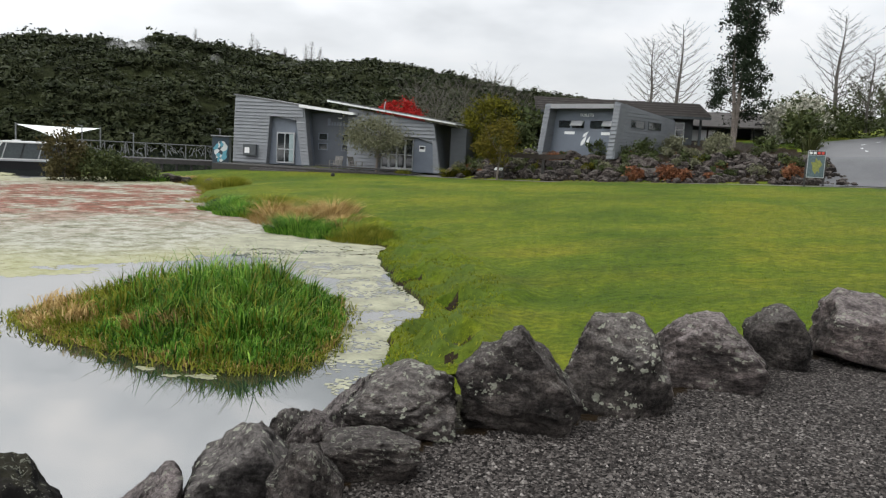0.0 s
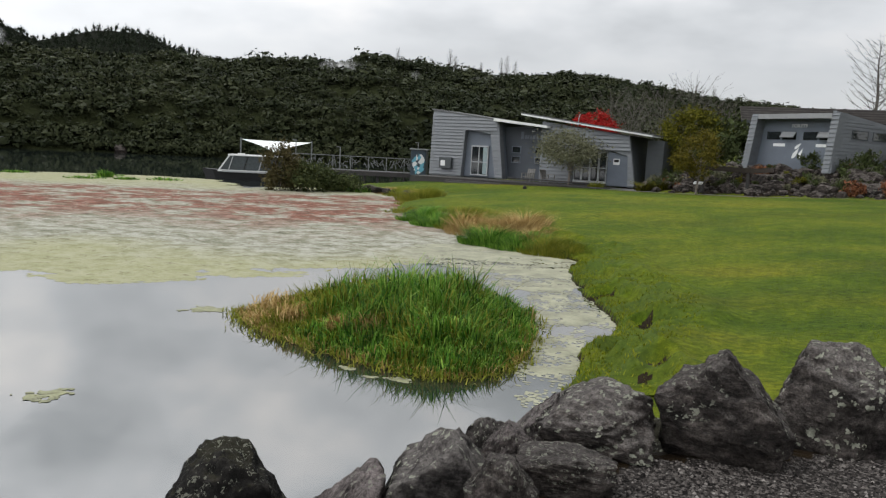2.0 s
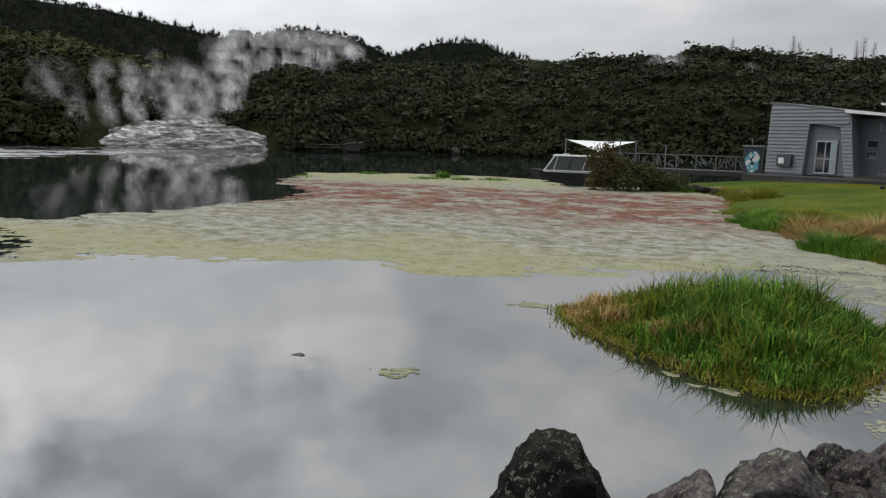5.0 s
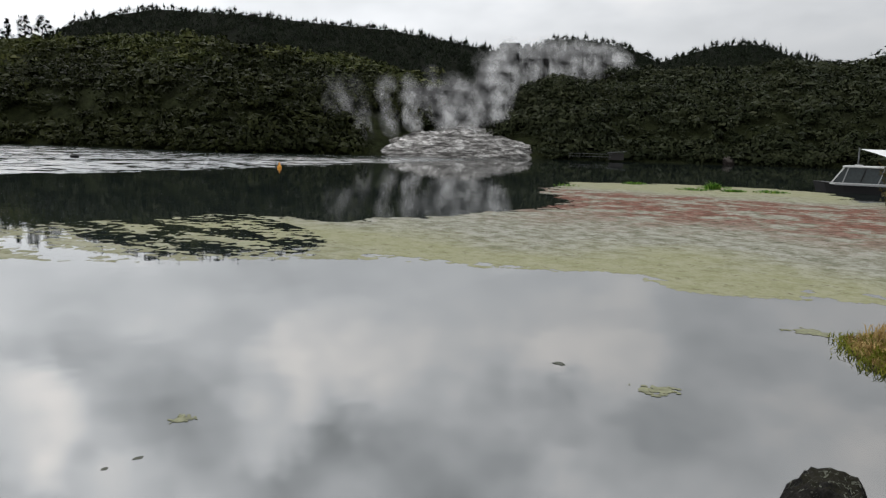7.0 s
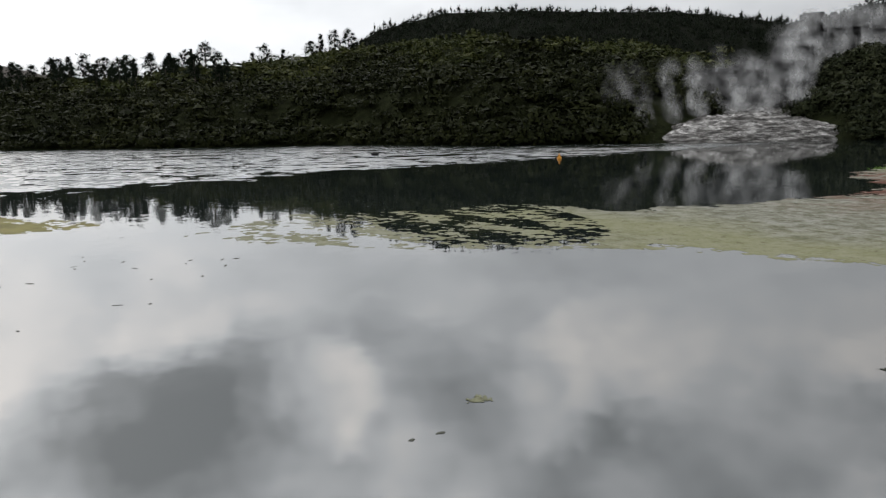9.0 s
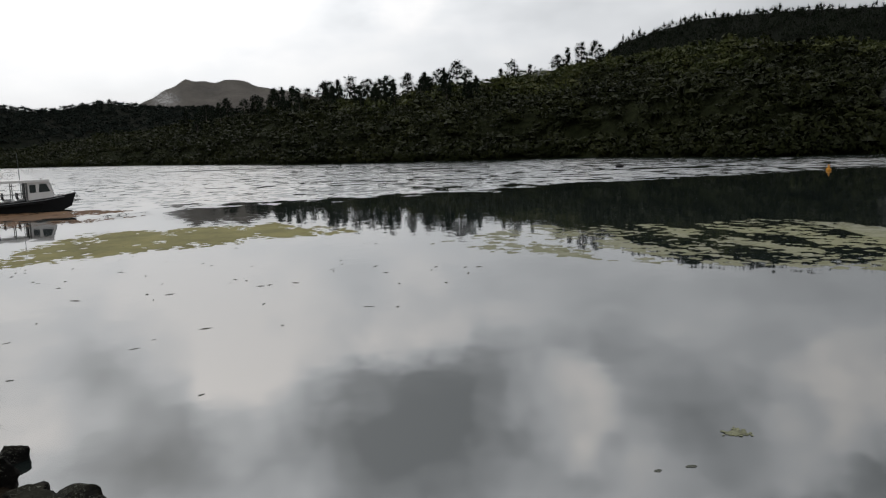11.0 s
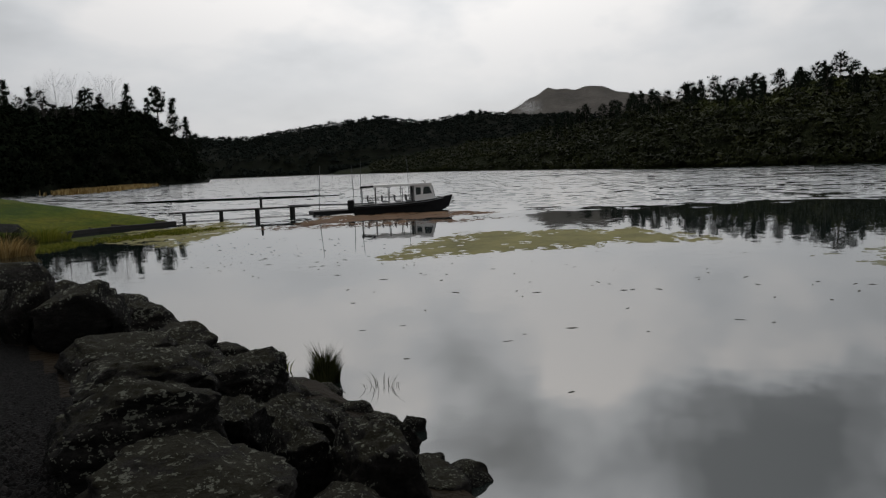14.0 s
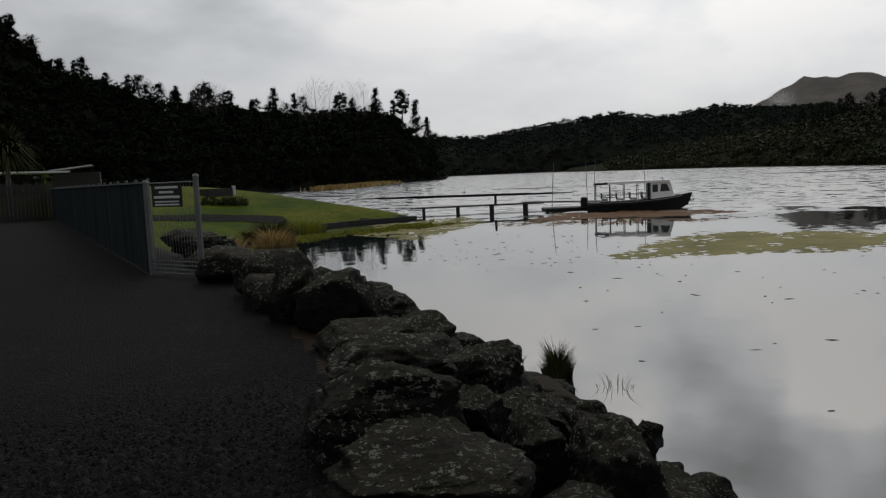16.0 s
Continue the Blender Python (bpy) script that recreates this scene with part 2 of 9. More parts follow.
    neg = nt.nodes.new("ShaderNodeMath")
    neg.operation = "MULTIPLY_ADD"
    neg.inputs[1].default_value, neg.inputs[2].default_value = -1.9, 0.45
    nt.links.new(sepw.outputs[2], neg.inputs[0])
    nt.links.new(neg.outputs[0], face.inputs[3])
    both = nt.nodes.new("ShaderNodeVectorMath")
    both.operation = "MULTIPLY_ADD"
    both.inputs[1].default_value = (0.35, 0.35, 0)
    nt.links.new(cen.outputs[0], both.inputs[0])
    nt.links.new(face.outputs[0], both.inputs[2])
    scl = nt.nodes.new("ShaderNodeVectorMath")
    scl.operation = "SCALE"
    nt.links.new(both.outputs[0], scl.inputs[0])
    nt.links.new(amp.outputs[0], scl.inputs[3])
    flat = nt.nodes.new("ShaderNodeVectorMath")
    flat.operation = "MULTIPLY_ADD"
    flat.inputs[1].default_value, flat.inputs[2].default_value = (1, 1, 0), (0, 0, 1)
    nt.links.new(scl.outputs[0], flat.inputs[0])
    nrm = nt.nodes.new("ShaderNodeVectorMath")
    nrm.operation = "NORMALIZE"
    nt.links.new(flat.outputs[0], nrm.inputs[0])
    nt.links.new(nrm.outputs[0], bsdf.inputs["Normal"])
    return m


def make_grass_ground(name="mown_grass", moss=0.0):
    m, nt, bsdf = material(name, 0.9)
    big = noise_node(nt, 0.16, 5, 0.6)
    band = noise_node(nt, 1.0, 3, 0.6, None, (0.10, 0.45, 0.3))
    fine = noise_node(nt, 9.0, 4, 0.7)
    vfine = noise_node(nt, 70.0, 3, 0.7)
    c1 = ramp_node(nt, big, [(0.40, (0.036, 0.067, 0.003)), (0.50, (0.072, 0.103, 0.005)), (0.62, (0.115, 0.124, 0.008))])
    c2 = ramp_node(nt, band, [(0.40, (0.036, 0.068, 0.004)), (0.52, (0.074, 0.098, 0.006)), (0.62, (0.112, 0.100, 0.010))])
    c = mix_node(nt, 0.28, c1, c2)
    mott = noise_node(nt, 2.2, 5, 0.75)
    c = mix_node(nt, 0.8, c, mix_node(nt, 1.0, c, ramp_node(nt, mott, [(0.36, (0.62, 0.72, 0.6)), (0.52, (1.0, 1.0, 1.0)), (0.66, (1.35, 1.22, 1.1))]), "MULTIPLY"))
    c = mix_node(nt, 0.7, c, mix_node(nt, 1.0, c, ramp_node(nt, fine, [(0.34, (0.36, 0.42, 0.36)), (0.66, (1.5, 1.42, 1.3))]), "MULTIPLY"))
    c = mix_node(nt, 0.6, c, mix_node(nt, 1.0, c, ramp_node(nt, vfine, [(0.34, (0.30, 0.35, 0.28)), (0.66, (1.55, 1.55, 1.4))]), "MULTIPLY"))
    if moss:
        # short dark moss and wet turf in patches
        f = ramp_node(nt, noise_node(nt, 1.1, 5, 0.65), [(0.42, (0, 0, 0)), (0.56, (moss,) * 3)])
        c = mix_node(nt, f, c, ramp_node(nt, fine, [(0.3, (0.024, 0.044, 0.006)), (0.7, (0.064, 0.094, 0.012))]))
    nt.links.new(c, bsdf.inputs["Base Color"])
    bsdf.inputs["Specular IOR Level"].default_value = 0.1
    bump_node(nt, bsdf, mix_node(nt, 0.5, fine, vfine) if moss else vfine, 0.6 if moss else 0.7, 0.05 if moss else 0.03)
    return m


def darkened(nt, c, pos):
    """Darkens the path towards the gate: its backlit dimness, put into the colour."""
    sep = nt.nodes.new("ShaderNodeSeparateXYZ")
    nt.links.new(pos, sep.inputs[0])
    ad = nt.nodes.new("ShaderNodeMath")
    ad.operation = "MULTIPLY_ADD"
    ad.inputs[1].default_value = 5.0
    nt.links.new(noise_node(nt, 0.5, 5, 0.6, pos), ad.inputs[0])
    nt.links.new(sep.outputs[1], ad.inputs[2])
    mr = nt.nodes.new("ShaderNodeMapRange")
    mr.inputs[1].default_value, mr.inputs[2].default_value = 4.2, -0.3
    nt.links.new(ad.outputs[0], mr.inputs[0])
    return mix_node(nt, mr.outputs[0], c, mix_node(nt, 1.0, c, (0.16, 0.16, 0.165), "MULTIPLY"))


def make_gravel():
    m, nt, bsdf = material("wet_gravel", 0.75)
    bsdf.inputs["Specular IOR Level"].default_value = 0.06
    pos = nt.nodes.new("ShaderNodeNewGeometry").outputs["Position"]
    v = nt.nodes.new("ShaderNodeTexVoronoi")
    v.inputs["Scale"].default_value = 66.0
    nt.links.new(pos, v.inputs["Vector"])
    sep = nt.nodes.new("ShaderNodeSeparateColor")
    nt.links.new(v.outputs["Color"], sep.inputs[0])
    c = ramp_node(nt, sep.outputs[0], [(0.0, (0.004, 0.0036, 0.0034)), (0.5, (0.033, 0.0295, 0.0275)), (0.85, (0.084, 0.0765, 0.0715)), (1.0, (0.18, 0.168, 0.158))])
    c = mix_node(nt, 0.7, c, mix_node(nt, 1.0, c, ramp_node(nt, noise_node(nt, 1.4, 4, 0.6, pos), [(0.3, (0.55, 0.54, 0.53)), (0.7, (1.3, 1.3, 1.3))]), "MULTIPLY"))
    nt.links.new(darkened(nt, c, pos), bsdf.inputs["Base Color"])
    inv = nt.nodes.new("ShaderNodeMath")
    inv.operation = "SUBTRACT"
    inv.inputs[0].default_value = 1.0
    nt.links.new(v.outputs["Distance"], inv.inputs[1])
    bump_node(nt, bsdf, inv.outputs[0], 1.0, 0.02)
    return m


def make_rock(name, dark, light, crust_light=0.7, lichen=0.5, moss=0.0, discs=11.0):
    """Weathered lava: dark pitted breaks, tops paler by crust and painted skylight, few clustered discs of lichen."""
    m, nt, bsdf = material(name, 0.85)
    bsdf.inputs["Specular IOR Level"].default_value = 0.12
    tc = nt.nodes.new("ShaderNodeTexCoord").outputs["Object"]
    oi = nt.nodes.new("ShaderNodeObjectInfo")
    add = nt.nodes.new("ShaderNodeVectorMath")
    nt.links.new(tc, add.inputs[0])
    sc = nt.nodes.new("ShaderNodeVectorMath")
    sc.operation = "SCALE"
    sc.inputs[0].default_value = (17, 31, 23)
    nt.links.new(oi.outputs["Random"], sc.inputs[3])
    nt.links.new(sc.outputs[0], add.inputs[1])
    vec = add.outputs[0]

    def math_node(op, a, b):
        n = nt.nodes.new("ShaderNodeMath")
        n.operation = op
        for i, v in ((0, a), (1, b)):
            if isinstance(v, (int, float)):
                n.inputs[i].default_value = v
            else:
                nt.links.new(v, n.inputs[i])
        return n.outputs[0]

    n1 = noise_node(nt, 2.6, 7, 0.68, vec)
    lay = noise_node(nt, 1.0, 6, 0.7, vec, (4, 4, 15))
    n2 = noise_node(nt, 38.0, 6, 0.8, vec)
    n3 = noise_node(nt, 11.0, 5, 0.7, vec)
    mid = tuple((a * 2 + b) / 3 for a, b in zip(dark, light))
    c = ramp_node(nt, math_node("ADD", math_node("MULTIPLY", n1, 0.6), math_node("MULTIPLY", lay, 0.4)), [(0.40, dark), (0.51, mid), (0.62, light)])
    # the rock's own tint differs from stone to stone
    c = mix_node(nt, 0.6, c, mix_node(nt, 1.0, c, ramp_node(nt, oi.outputs["Random"], [(0.0, (0.75, 0.75, 0.76)), (0.5, (1.05, 0.98, 0.94)), (1.0, (1.35, 1.22, 1.16))]), "MULTIPLY"))
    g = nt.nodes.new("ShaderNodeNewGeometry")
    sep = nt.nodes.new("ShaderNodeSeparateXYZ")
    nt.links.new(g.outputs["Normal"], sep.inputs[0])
    # grey crust and skylight on upward faces, both put into the colour
    top = ramp_node(nt, math_node("ADD", math_node("MULTIPLY", sep.outputs[2], 0.55), math_node("MULTIPLY", n1, 0.75)), [(0.62, (0, 0, 0)), (0.82, (crust_light,) * 3)])
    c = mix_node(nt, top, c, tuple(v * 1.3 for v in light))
    c = mix_node(nt, 0.85, c, mix_node(nt, 1.0, c, ramp_node(nt, n2, [(0.36, (0.30, 0.29, 0.28)), (0.50, (0.97, 0.96, 0.95)), (0.66, (1.6, 1.58, 1.57))]), "MULTIPLY"))
    c = mix_node(nt, 0.7, c, mix_node(nt, 1.0, c, ramp_node(nt, n3, [(0.38, (0.42, 0.41, 0.40)), (0.62, (1.45, 1.43, 1.4))]), "MULTIPLY"))
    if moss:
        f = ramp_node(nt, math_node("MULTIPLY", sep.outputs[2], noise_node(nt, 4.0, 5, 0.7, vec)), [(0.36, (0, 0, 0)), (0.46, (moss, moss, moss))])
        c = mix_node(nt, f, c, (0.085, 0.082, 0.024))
    v = nt.nodes.new("ShaderNodeTexVoronoi")
    v.inputs["Scale"].default_value = discs
    wob = nt.nodes.new("ShaderNodeTexNoise")
    wob.inputs["Scale"].default_value, wob.inputs["Detail"].default_value = discs * 1.4, 4.0
    nt.links.new(vec, wob.inputs["Vector"])
    nt.links.new(mix_node(nt, 0.10, vec, wob.outputs["Color"]), v.inputs["Vector"])
    sc2 = nt.nodes.new("ShaderNodeSeparateColor")
    nt.links.new(v.outputs["Color"], sc2.inputs[0])
    size = math_node("MULTIPLY", math_node("SUBTRACT", sc2.outputs[0], 0.22), 0.72)
    disc = ramp_node(nt, math_node("SUBTRACT", size, v.outputs["Distance"]), [(0.0, (0, 0, 0)), (0.05, (1, 1, 1))])
    where = ramp_node(nt, math_node("ADD", noise_node(nt, 1.9, 3, 0.6, vec), math_node("MULTIPLY", sep.outputs[2], 0.16)), [(0.56 - 0.07 * lichen, (0, 0, 0)), (0.61 - 0.06 * lichen, (lichen,) * 3)])
    c = mix_node(nt, mix_node(nt, 1.0, disc, where, "MULTIPLY"), c, (0.36, 0.37, 0.30))
    nt.links.new(c, bsdf.inputs["Base Color"])
    bump_node(nt, bsdf, mix_node(nt, 0.5, n3, mix_node(nt, 0.6, lay, n2)), 1.0, 0.16)
    return m


def make_duckweed():
    m, nt, bsdf = material("duckweed_and_red_water_fern", 0.85)
    bsdf.inputs["Specular IOR Level"].default_value = 0.08
    pos = nt.nodes.new("ShaderNodeNewGeometry").outputs["Position"]
    big = noise_node(nt, 1.0, 4, 0.6, pos, (0.13, 0.13, 0.13))
    streak = noise_node(nt, 1.0, 8, 0.80, pos, (1.5, 1.5, 0.8))
    fine = noise_node(nt, 1.0, 5, 0.75, pos, (9, 9, 4))
    yellow = ramp_node(nt, streak, [(0.30, (0.175, 0.175, 0.090)), (0.45, (0.235, 0.235, 0.138)), (0.58, (0.275, 0.273, 0.182)), (0.72, (0.31, 0.306, 0.23))])
    grey = ramp_node(nt, streak, [(0.36, (0.075, 0.074, 0.050)), (0.44, (0.165, 0.163, 0.120)), (0.52, (0.25, 0.248, 0.205)), (0.58, (0.34, 0.338, 0.305)), (0.66, (0.22, 0.216, 0.17))])
    red = ramp_node(nt, streak, [(0.36, (0.030, 0.010, 0.005)), (0.48, (0.120, 0.028, 0.015)), (0.58, (0.175, 0.048, 0.028)), (0.68, (0.23, 0.14, 0.10))])
    # the red fern drifts in a band that lies across the bay
    sep = nt.nodes.new("ShaderNodeSeparateXYZ")
    nt.links.new(pos, sep.inputs[0])

    def along(ax, ay):
        a = nt.nodes.new("ShaderNodeMath")
        a.operation = "MULTIPLY"
        a.inputs[1].default_value = ax
        nt.links.new(sep.outputs[0], a.inputs[0])
        b = nt.nodes.new("ShaderNodeMath")
        b.operation = "MULTIPLY_ADD"
        b.inputs[1].default_value = ay
        nt.links.new(sep.outputs[1], b.inputs[0])
        nt.links.new(a.outputs[0], b.inputs[2])
        return b.outputs[0]

    depth = along(-0.42, 0.907)
    w = nt.nodes.new("ShaderNodeMath")
    w.operation = "MULTIPLY_ADD"
    w.inputs[1].default_value = 16.0
    nt.links.new(big, w.inputs[0])
    nt.links.new(depth, w.inputs[2])
    s = nt.nodes.new("ShaderNodeMapRange")
    s.inputs[1].default_value, s.inputs[2].default_value = 0.0, 70.0
    nt.links.new(w.outputs[0], s.inputs[0])
    g1 = ramp_node(nt, s.outputs[0], [(0.375, (0, 0, 0)), (0.44, (1, 1, 1))])
    r1 = ramp_node(nt, s.outputs[0], [(0.46, (0, 0, 0)), (0.58, (0.95, 0.95, 0.95)), (0.74, (0.95, 0.95, 0.95)), (0.80, (0, 0, 0))])
    patch = ramp_node(nt, noise_node(nt, 1.0, 6, 0.72, pos, (0.42, 0.42, 0.3)), [(0.44, (0, 0, 0)), (0.52, (0.9, 0.9, 0.9))])
    y2 = ramp_node(nt, s.outputs[0], [(0.77, (0, 0, 0)), (0.84, (1, 1, 1))])
    g0 = ramp_node(nt, s.outputs[0], [(0.29, (0.35, 0.35, 0.35)), (0.33, (0, 0, 0))])
    c = mix_node(nt, g1, mix_node(nt, g0, yellow, grey), grey)
    torn = ramp_node(nt, noise_node(nt, 1.0, 6, 0.75, pos, (2.2, 2.2, 1)), [(0.38, (0.15, 0.15, 0.15)), (0.46, (1, 1, 1))])
    c = mix_node(nt, mix_node(nt, 1.0, mix_node(nt, 1.0, r1, patch, "MULTIPLY"), torn, "MULTIPLY"), c, red)
    c = mix_node(nt, y2, c, yellow)
    fleck = ramp_node(nt, noise_node(nt, 1.0, 6, 0.8, pos, (2.6, 2.6, 1)), [(0.57, (0, 0, 0)), (0.62, (0.6, 0.6, 0.6))])
    c = mix_node(nt, fleck, c, (0.075, 0.06, 0.03))
    c = mix_node(nt, 0.5, c, mix_node(nt, 1.0, c, ramp_node(nt, fine, [(0.3, (0.6, 0.62, 0.55)), (0.7, (1.2, 1.2, 1.2))]), "MULTIPLY"))
    nt.links.new(c, bsdf.inputs["Base Color"])
    bump_node(nt, bsdf, fine, 0.4, 0.01)
    return m


def make_steam():
    m = bpy.data.materials.new("steam")
    m.use_nodes = True
    nt = m.node_tree
    nt.nodes.clear()
    tc = nt.nodes.new("ShaderNodeTexCoord")
    oi = nt.nodes.new("ShaderNodeObjectInfo")
    d = nt.nodes.new("ShaderNodeVectorMath")
    d.operation = "LENGTH"
    nt.links.new(tc.outputs["Object"], d.inputs[0])
    fall = ramp_node(nt, d.outputs["Value"], [(0.15, (1, 1, 1)), (0.60, (0.5, 0.5, 0.5)), (0.97, (0, 0, 0))])
    g = nt.nodes.new("ShaderNodeNewGeometry")
    n = ramp_node(nt, noise_node(nt, 0.36, 6, 0.62, g.outputs["Position"], (1, 1, 0.8)), [(0.36, (0, 0, 0)), (0.50, (0.42, 0.42, 0.42)), (0.64, (1, 1, 1))])
    fac = mix_node(nt, 1.0, fall, n, "MULTIPLY")
    fac = mix_node(nt, 1.0, fac, oi.outputs["Color"], "MULTIPLY")
    tr = nt.nodes.new("ShaderNodeBsdfTransparent")
    df = nt.nodes.new("ShaderNodeBsdfTranslucent")
    df.inputs[0].default_value = (0.96, 0.965, 0.97, 1)
    d2 = nt.nodes.new("ShaderNodeBsdfDiffuse")
    d2.inputs[0].default_value = (0.96, 0.965, 0.97, 1)
    ad = nt.nodes.new("ShaderNodeMixShader")
    ad.inputs[0].default_value = 0.5
    nt.links.new(df.outputs[0], ad.inputs[1])
    nt.links.new(d2.outputs[0], ad.inputs[2])
    mx = nt.nodes.new("ShaderNodeMixShader")
    nt.links.new(fac, mx.inputs[0])
    nt.links.new(tr.outputs[0], mx.inputs[1])
    nt.links.new(ad.outputs[0], mx.inputs[2])
    out = nt.nodes.new("ShaderNodeOutputMaterial")
    nt.links.new(mx.outputs[0], out.inputs[0])
    return m


WATER, GRASS, GRAVEL, DUCKWEED, STEAM = make_water(), make_grass_ground(), make_gravel(), make_duckweed(), make_steam()
GRASS_BANK = make_grass_ground("bank_turf_and_moss", 0.9)
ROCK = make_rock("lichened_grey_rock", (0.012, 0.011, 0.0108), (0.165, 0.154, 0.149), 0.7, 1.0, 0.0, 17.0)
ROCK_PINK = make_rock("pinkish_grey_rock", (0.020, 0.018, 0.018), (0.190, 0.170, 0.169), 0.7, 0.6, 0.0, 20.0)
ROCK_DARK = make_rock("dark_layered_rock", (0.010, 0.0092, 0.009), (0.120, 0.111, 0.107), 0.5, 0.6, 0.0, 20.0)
# mossy rock, darkened further: the lake wall's backlit shade is in the colour
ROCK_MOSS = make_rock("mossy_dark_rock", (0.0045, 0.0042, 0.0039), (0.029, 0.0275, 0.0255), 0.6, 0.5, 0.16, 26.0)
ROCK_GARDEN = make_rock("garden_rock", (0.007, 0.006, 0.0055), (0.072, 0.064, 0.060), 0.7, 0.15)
MUD = plain("wet_bank_earth", (0.017, 0.0115, 0.006), 0.7, vary=0.4, scale=1.5, bump=0.8, dist=0.06, obj=False, gloss=0.06)
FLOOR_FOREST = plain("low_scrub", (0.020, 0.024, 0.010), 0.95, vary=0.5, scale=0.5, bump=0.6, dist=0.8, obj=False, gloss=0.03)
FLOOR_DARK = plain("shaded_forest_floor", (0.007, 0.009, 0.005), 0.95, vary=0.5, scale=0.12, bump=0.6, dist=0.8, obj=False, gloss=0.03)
BUSH = foliage("native_bush", [(0.22, (0.008, 0.011, 0.0035)), (0.45, (0.016, 0.020, 0.006)), (0.65, (0.027, 0.031, 0.009)), (0.88, (0.046, 0.044, 0.016))], each=0.12, patch=0.50, size=0.03, crown=0.28)
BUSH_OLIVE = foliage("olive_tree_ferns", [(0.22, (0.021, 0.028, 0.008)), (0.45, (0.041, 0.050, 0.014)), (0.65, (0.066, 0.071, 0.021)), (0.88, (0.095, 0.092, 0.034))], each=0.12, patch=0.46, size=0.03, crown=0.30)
# greyer than the western bush: mist over the hill put into the colour
BUSH_EAST = foliage("grey_green_bush", [(0.20, (0.009, 0.0125, 0.0058)), (0.42, (0.0185, 0.024, 0.0105)), (0.62, (0.032, 0.037, 0.017)), (0.88, (0.058, 0.058, 0.033))], each=0.12, patch=0.48, size=0.03, crown=0.28)
BUSH_DARK = foliage("dark_pine_needles", [(0.1, (0.005, 0.008, 0.005)), (0.5, (0.010, 0.015, 0.008)), (0.9, (0.020, 0.025, 0.012))])
# bluish grey of distance haze is put into these leaves
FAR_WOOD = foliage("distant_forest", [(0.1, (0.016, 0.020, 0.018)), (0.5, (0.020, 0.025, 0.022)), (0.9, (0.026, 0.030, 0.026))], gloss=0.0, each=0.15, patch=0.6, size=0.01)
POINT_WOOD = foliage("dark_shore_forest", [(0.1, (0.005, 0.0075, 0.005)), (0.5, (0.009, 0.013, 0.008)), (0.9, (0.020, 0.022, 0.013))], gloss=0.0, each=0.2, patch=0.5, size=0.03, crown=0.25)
BARK = plain("grey_bark", (0.13, 0.11, 0.095), 0.9, vary=0.35, scale=5, bump=0.6, dist=0.02)

# ---- helpers for meshes ----


def mesh_tris(name, V, F, mat, smooth=False, normals=None):
    """An object from arrays of corners and triangles (or quads)."""
    V, F = np.asarray(V, dtype=np.float32), np.asarray(F, dtype=np.int32)
    me = bpy.data.meshes.new(name)
    k = F.shape[1]
    me.vertices.add(len(V))
    me.vertices.foreach_set("co", V.ravel())
    me.loops.add(F.size)
    me.loops.foreach_set("vertex_index", F.ravel())
    me.polygons.add(len(F))
    me.polygons.foreach_set("loop_start", np.arange(0, F.size, k, dtype=np.int32))
    me.polygons.foreach_set("loop_total", np.full(len(F), k, dtype=np.int32))
    if smooth or normals is not None:
        me.polygons.foreach_set("use_smooth", np.ones(len(F), dtype=bool))
    me.update(calc_edges=True)
    if normals is None:
        me.validate()
    else:
        me.normals_split_custom_set_from_vertices(normals)
    for m in (mat if isinstance(mat, (list, tuple)) else [mat]):
        me.materials.append(m)
    return new(name, me)


def part(name, bm, mat, parent=None, label="", smooth=False):
    """Links a bmesh as one mesh object under a thing or a part."""
    me = bpy.data.meshes.new(name)
    if smooth:
        for f in bm.faces:
            f.smooth = True
    bm.to_mesh(me)
    bm.free()
    me.materials.append(mat)
    ob = new(name, me)
    if parent:
        ob.parent = parent
    if label:
        ob["label"] = label
    return ob


def thing(name, label, category, at=(0, 0, 0), rz=0, group=""):
    """An empty at the base of a thing."""
    ob = new(name)
    ob.empty_display_size = 0.2
    ob.matrix_basis = pose(*at, 0, 0, rz)
    return tagged(ob, label, category, group)


def add_box(bm, x0, x1, y0, y1, z0, z1, m=None):
    pts = [(x0, y0, z0), (x1, y0, z0), (x1, y1, z0), (x0, y1, z0), (x0, y0, z1), (x1, y0, z1), (x1, y1, z1), (x0, y1, z1)]
    v = [bm.verts.new(m @ Vector(p) if m else p) for p in pts]
    for f in ((0, 3, 2, 1), (4, 5, 6, 7), (0, 1, 5, 4), (1, 2, 6, 5), (2, 3, 7, 6), (3, 0, 4, 7)):
        bm.faces.new([v[i] for i in f])


def box(x0, x1, y0, y1, z0, z1, bevel=0.0, m=None):
    bm = bmesh.new()
    add_box(bm, x0, x1, y0, y1, z0, z1, m)
    if bevel:
        bmesh.ops.bevel(bm, geom=bm.edges[:], offset=bevel, segments=1, affect="EDGES")
    return bm


def prism(poly, y0, y1, m=None):
    """A solid with the outline poly (x, z), from y0 to y1."""
    bm = bmesh.new()
    a = [bm.verts.new((x, y0, z)) for x, z in poly]
    b = [bm.verts.new((x, y1, z)) for x, z in poly]
    bm.faces.new(a)
    bm.faces.new(b[::-1])
    for i in range(len(poly)):
        j = (i + 1) % len(poly)
        bm.faces.new((a[j], a[i], b[i], b[j]))
    bmesh.ops.recalc_face_normals(bm, faces=bm.faces[:])
    if m:
        bm.transform(m)
    return bm


